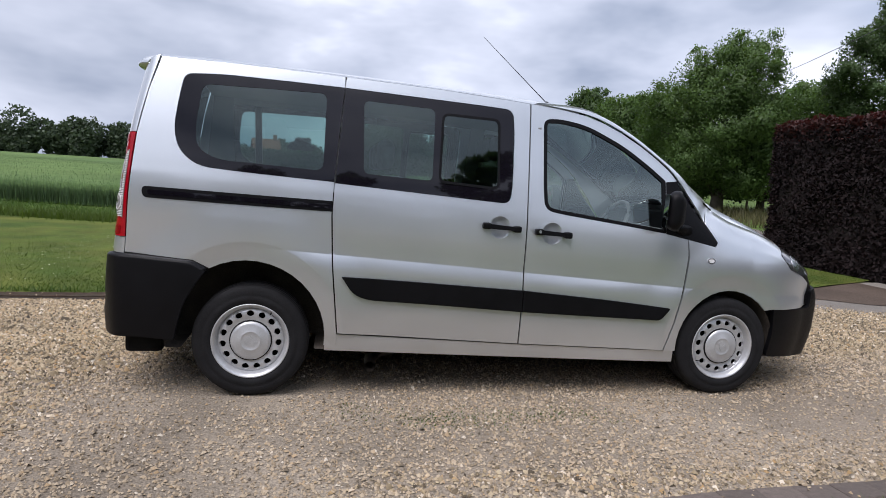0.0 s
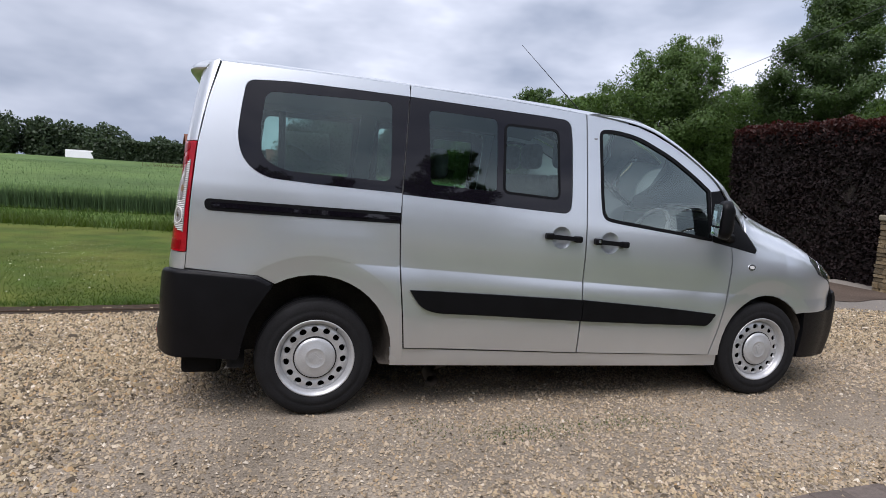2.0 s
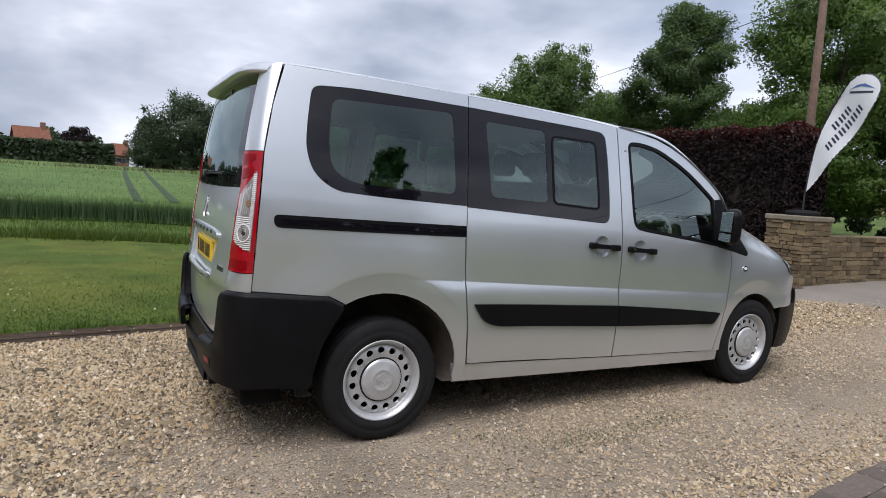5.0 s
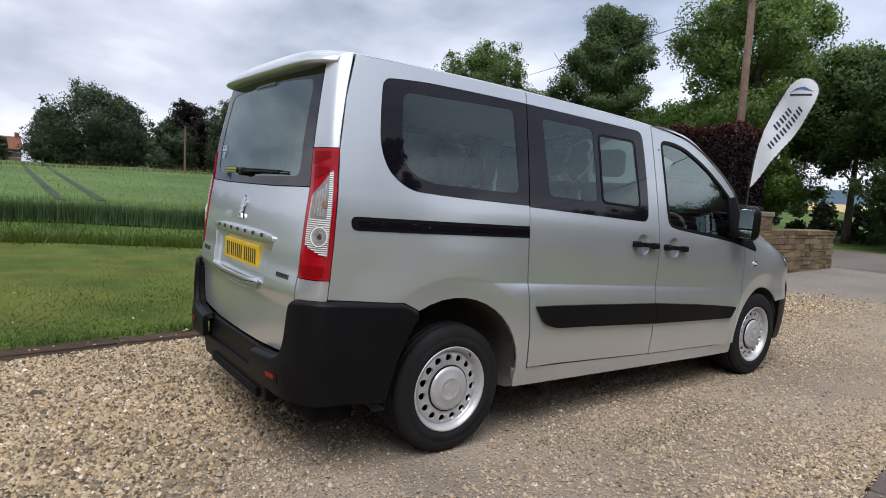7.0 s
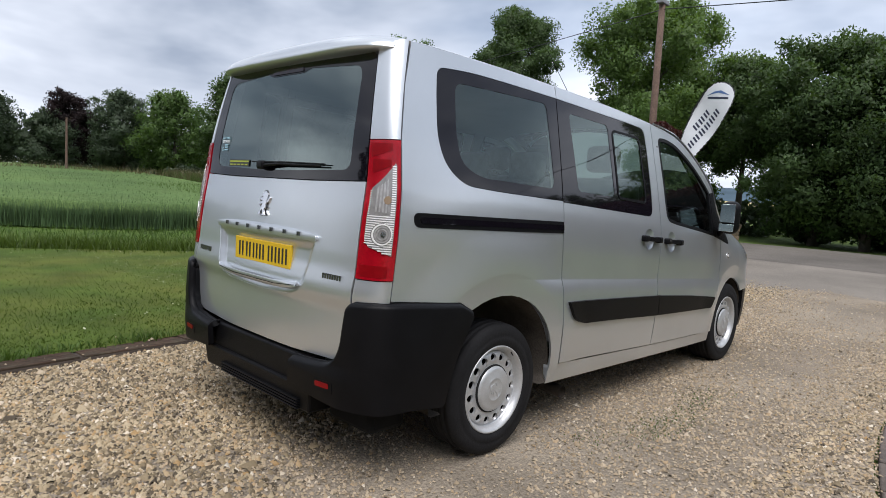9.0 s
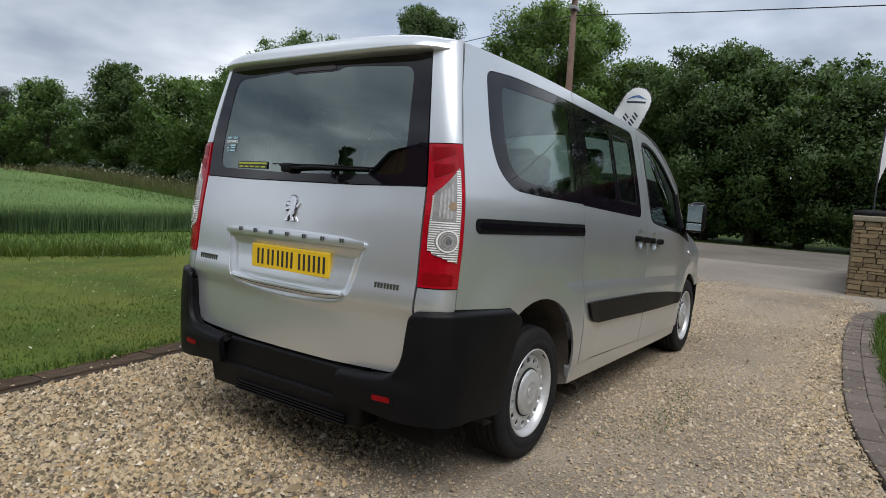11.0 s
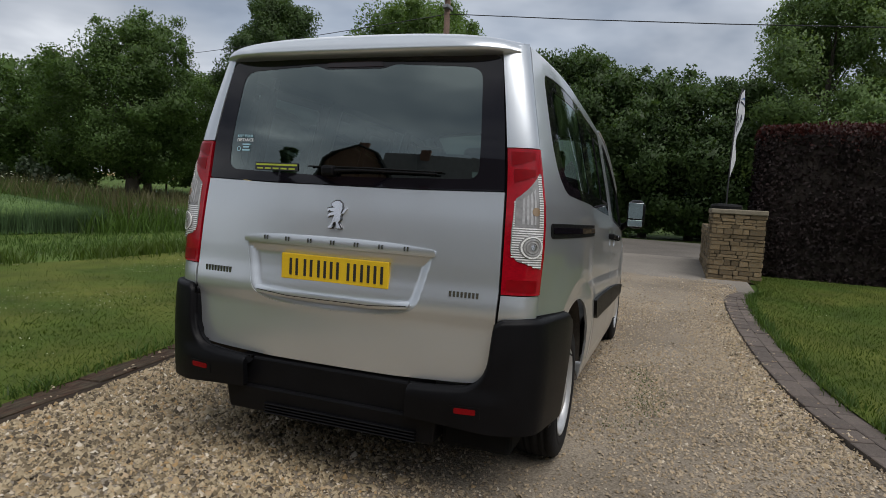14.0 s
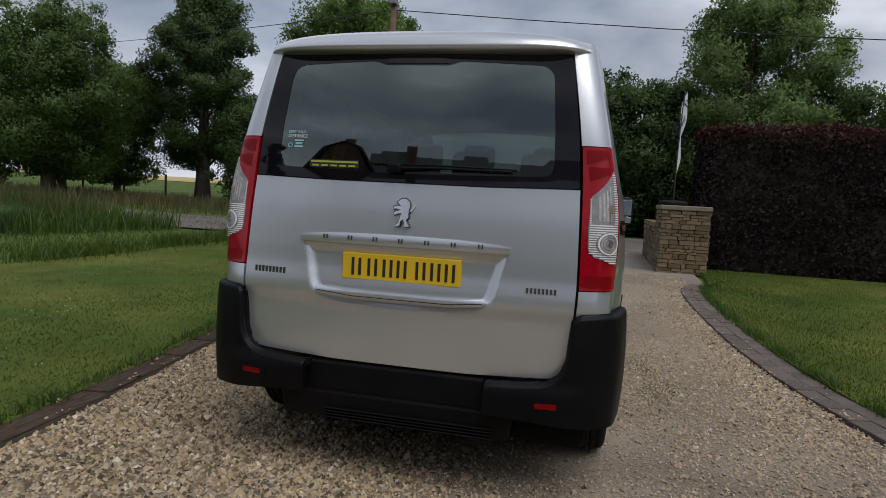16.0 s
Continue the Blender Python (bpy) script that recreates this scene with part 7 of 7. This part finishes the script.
# wheels
def wheel(x, side):
    w = empty("road_wheel")
    w.parent = van
    w.matrix_basis = pose(x, side * 0.905, 0.324 if x < 1 else 0.322, 0, random.uniform(0, 360), 0 if side < 0 else 180)
    bm = bmesh.new()
    lathe(bm, [(0.205, 0.185), (0.215, 0.205), (0.27, 0.212), (0.305, 0.206), (0.322, 0.190), (0.3245, 0.165), (0.326, 0.155), (0.319, 0.152), (0.319, 0.143), (0.327, 0.140), (0.328, 0.125), (0.320, 0.122), (0.320, 0.112), (0.3285, 0.109),
               (0.3285, 0.084), (0.320, 0.081), (0.320, 0.071), (0.328, 0.068), (0.327, 0.052), (0.319, 0.049), (0.319, 0.040), (0.3255, 0.037), (0.322, 0.020), (0.312, 0.008), (0.296, 0.001), (0.272, -0.002), (0.262, 0.000), (0.258, -0.003), (0.236, -0.001), (0.222, 0.004), (0.212, 0.012), (0.205, 0.030)], 72)
    n = len(bm.faces)
    part("tyre", bm, M_RUBBER, w, "black rubber tyre with tread grooves", True)

    def disc_y(r):
        return curve_at([(0.0, 0.020), (0.105, 0.021), (0.115, 0.030), (0.125, 0.031), (0.150, 0.026), (0.172, 0.030), (0.186, 0.040), (0.192, 0.042), (0.197, 0.020), (0.206, 0.008), (0.214, 0.004), (0.217, 0.006)], r)
    ring = lambda r, k, cx=0, cz=0: [(cx + r * math.cos(i * math.tau / k), cz + r * math.sin(i * math.tau / k)) for i in range(k)]
    holes = [ring(0.0198, 12, 0.157 * math.cos((j + 0.5) * math.tau / 15), 0.157 * math.sin((j + 0.5) * math.tau / 15)) for j in range(15)]
    rim = sheet("rim", lambda a, b: (a, disc_y(math.hypot(a, b)), b), ring(0.184, 60), M_SILVER_PLAIN, w, holes=holes + [ring(0.110, 40)], step=0.010, thick=0.012, out=1, label="silver steel wheel rim")
    bm = bmesh.new()
    lathe(bm, [(0.182, 0.042), (0.188, 0.040), (0.192, 0.030), (0.196, 0.018), (0.202, 0.011), (0.208, 0.005), (0.213, 0.002), (0.217, 0.004), (0.218, 0.012)], 72)
    part("rim_flange", bm, M_SILVER_PLAIN, w, "silver steel rim edge", True)
    bm = bmesh.new()
    lathe(bm, [(0.002, 0.006), (0.030, 0.0055), (0.052, 0.007), (0.054, 0.0055), (0.057, 0.0075), (0.094, 0.010), (0.108, 0.014), (0.115, 0.027)], 48)
    part("hub_cap", bm, M_SILVER_PLAIN, w, "silver hub cap", True)
    bm = bmesh.new()
    lathe(bm, [(0.1125, 0.0225), (0.1135, 0.0205), (0.1185, 0.0245), (0.1195, 0.0300)], 48)
    part("cap_seam", bm, M_GAP, w, "dark gap round the hub cap", True)
    sheet("cap_emblem", lambda a, b: (a, 0.0035, b), [(0.034 * p, 0.036 * q) for p, q in shape], M_SILVER_PLAIN, w, step=0.012, thick=0.004, out=1)
    bm = bmesh.new()
    lathe(bm, [(0.204, 0.020), (0.19, 0.06), (0.18, 0.18), (0.02, 0.185)], 40)
    part("drum", bm, M_UNDER, w, "", True)
    bm = bmesh.new()
    tube(bm, [(0.203, 0.012, 0.0), (0.190, -0.006, 0.0)], [0.004, 0.003], 6)
    part("tyre_valve", bm, M_RUBBER, w)
    return w


for x in (0.0, 3.0):
    for sd in (-1, 1):
        wheel(x, sd)

# door mirrors and aerial
for sd in (-1, 1):
    head = empty("door_mirror")
    head.parent = van
    bm = bmesh.new()
    box(bm, (2.45, -1.118, 1.080), (2.575, -0.968, 1.325), 0.06, 6)
    for v in bm.verts:
        if v.co.x > 2.54:
            v.co.y += (v.co.x - 2.54) * 0.5
            v.co.z += (1.2 - v.co.z) * 0.18
    tube(bm, [(2.55, -0.99, 1.12), (2.60, -0.93, 1.085), (2.66, -0.885, 1.075)], [0.035, 0.032, 0.045], 10)
    for v in bm.verts:
        v.co.x += 0.36 * min(0.0, v.co.y + 0.968)
    part("mirror_shell", bm, M_BLACK_PLASTIC, head, "black mirror housing", True)
    for z0, z1 in ((1.165, 1.300), (1.100, 1.155)):
        bm = bmesh.new()
        box(bm, (2.446, -1.103, z0), (2.4515, -0.982, z1), 0.002)
        for v in bm.verts:
            v.co.x += 0.012 * (v.co.z - 1.10) / 0.2 - 0.009 + 0.36 * (v.co.y + 0.968)
        part("mirror_face", bm, M_MIRROR, head, "mirror glass")
    head.matrix_basis = Matrix.Diagonal((1, -sd, 1, 1))
bm = bmesh.new()
tube(bm, [(1.985, 0.0, 1.900), (1.965, 0.0, 1.925)], [0.022, 0.010], 10)
tube(bm, [(1.968, 0.0, 1.920), (1.46, 0.0, 2.345)], [0.0034, 0.0016], 6)
part("roof_aerial", bm, M_BLACK_PLASTIC, van, "black whip aerial")

# interior
bm = bmesh.new()
box(bm, (-0.66, -0.53, 0.42), (0.46, 0.53, 0.47), 0.01)
box(bm, (0.46, -0.80, 0.42), (2.55, 0.80, 0.47), 0.01)
part("cabin_floor", bm, M_TRIM, van, "dark cabin floor")


def seat(x, y, width, high=1.02, rests=1):
    s = empty("passenger_seat")
    s.parent = van
    s.matrix_basis = pose(x, y, 0.47)
    boxed("cushion", (0.0, -width / 2, 0.24), (0.48, width / 2, 0.40), M_SEAT, s, 0.05, "grey cloth cushion", 3)
    bm = bmesh.new()
    box(bm, (-0.06, -width / 2, 0.34), (0.08, width / 2, high - 0.06), 0.05, 3)
    for v in bm.verts:
        v.co.x -= (v.co.z - 0.34) * 0.22
    part("backrest", bm, M_SEAT, s, "grey cloth backrest", True)
    for i in range(rests):
        yy = (i - (rests - 1) / 2) * width / rests
        bm = bmesh.new()
        box(bm, (-0.21, yy - 0.125, high - 0.02), (-0.11, yy + 0.125, high + 0.17), 0.045, 3)
        part("headrest", bm, M_SEAT, s, "grey cloth headrest", True)
    boxed("seat_base", (0.02, -width / 2 + 0.05, 0.0), (0.42, width / 2 - 0.05, 0.25), M_TRIM, s, 0.02)
    return s


seat(0.00, 0.31, 0.40, 0.80, 0), seat(0.00, -0.13, 0.74, 0.80, 0)
seat(0.92, 0.42, 0.48, 0.90), seat(0.92, -0.20, 0.90, 0.90, 2)
seat(1.82, -0.42, 0.50), seat(1.82, 0.35, 0.85, rests=2)
bm = bmesh.new()
box(bm, (2.45, -0.80, 0.72), (3.02, 0.80, 1.05), 0.08, 3)
for v in bm.verts:
    v.co.z -= max(0, 2.62 - v.co.x) * 0.4
part("dashboard", bm, M_TRIM, van, "dark grey dashboard", True)
bm = bmesh.new()
n_ring = 24
c0 = Vector((2.36, -0.42, 1.06))
rim_pts = [c0 + Vector((math.cos(radians(62)) * 0.19 * math.cos(a), 0.19 * math.sin(a), math.sin(radians(62)) * 0.19 * math.cos(a))) for a in [i * math.tau / n_ring for i in range(n_ring + 1)]]
tube(bm, rim_pts, 0.014, 6, cap=False)
tube(bm, [c0 + Vector((0.02, -0.17, -0.01)), c0 + Vector((0.03, 0, -0.02)), c0 + Vector((0.02, 0.17, -0.01))], 0.02, 6)
tube(bm, [c0 + Vector((0.03, 0, -0.02)), c0 + Vector((0.25, 0, -0.12))], 0.03, 8)
part("steering_wheel", bm, M_TRIM, van, "dark steering wheel", True)
for sd in (-1, 1):
    bm = bmesh.new()
    tube(bm, [(1.66, sd * 0.80, 1.66), (1.72, sd * 0.70, 1.10), (1.76, sd * 0.62, 0.75)], 0.018, 6)
    part("seat_belt", bm, M_LINING, van, "pale seat belt")
for ob in van.children_recursive:
    if ob.type == "MESH" and ob.data.materials and ob.data.materials[0] in (M_GLASS, M_GLASS_REAR, M_GLASS_BACK):
        ob.visible_shadow = False

# ---- edging stones of the drive ----
def edging(name, x0, x1, line, shift, rows, lengths, width, height, material, label, seed, mortar):
    g = random.Random(seed)
    top = empty(name)
    tagged(top, label, "edging", kind="structure")
    shapes = []
    for k in range(4):
        bm = bmesh.new()
        box(bm, (-0.5, -0.5, -0.5), (0.5, 0.5, 0.5))
        for v in bm.verts:
            v.co += Vector([g.uniform(-0.03, 0.03) for _ in range(3)])
        bmesh.ops.bevel(bm, geom=list(bm.edges), offset=0.05, segments=1, affect="EDGES")
        me = bpy.data.meshes.new("edging_stone")
        bm.to_mesh(me), bm.free()
        me.materials.append(material)
        shapes.append(me)
    verts, faces = [], []
    n = int((x1 - x0) / 0.15)
    for i in range(n + 1):
        x = x0 + (x1 - x0) * i / n
        y = lane(x, line)
        lo, hi = (y, y + shift * rows * width)
        verts += [(x, lo, rise(x) - 0.05), (x, lo, rise(x) + height - 0.012), (x, hi, rise(x) + height - 0.012), (x, hi, rise(x) - 0.05)]
    for i in range(n):
        for j in range(3):
            k = i * 4 + j
            faces.append((k, k + 4, k + 5, k + 1))
    link("bedding", mesh_of("bedding", verts, faces), mortar, top)
    for r in range(rows):
        x = x0 + (0.1 if r % 2 else 0.0)
        while x < x1:
            ln = g.uniform(*lengths)
            xm = x + ln / 2
            ya, yb = lane(x, line), lane(min(x + ln, x1), line)
            ang = math.atan2(yb - ya, ln)
            ob = new("edging_stone", g.choice(shapes))
            ob.parent = top
            off = shift * (r + 0.5) * width
            ob.matrix_basis = Matrix.LocRotScale((xm - math.sin(ang) * off, (ya + yb) / 2 + math.cos(ang) * off, rise(xm) + height - 0.04 + g.uniform(-0.003, 0.003)), Euler((g.uniform(-0.015, 0.015), g.uniform(-0.01, 0.01), ang)), (ln / math.cos(ang) - 0.004, width - 0.004, 0.08))
            x += ln * 1.0
    return top


edging("lawn_kerb", -6.0, 6.3, LEFT_EDGE, 1, 1, (0.45, 0.92), 0.18, 0.032, M_KERB, "weathered dark stone kerb along the lawn", 3, M_JOINT)
edging("block_edging", -1.5, 6.95, RIGHT_EDGE, -1, 2, (0.19, 0.21), 0.145, 0.022, M_PAVER, "two rows of grey concrete edging blocks", 4, M_JOINT)
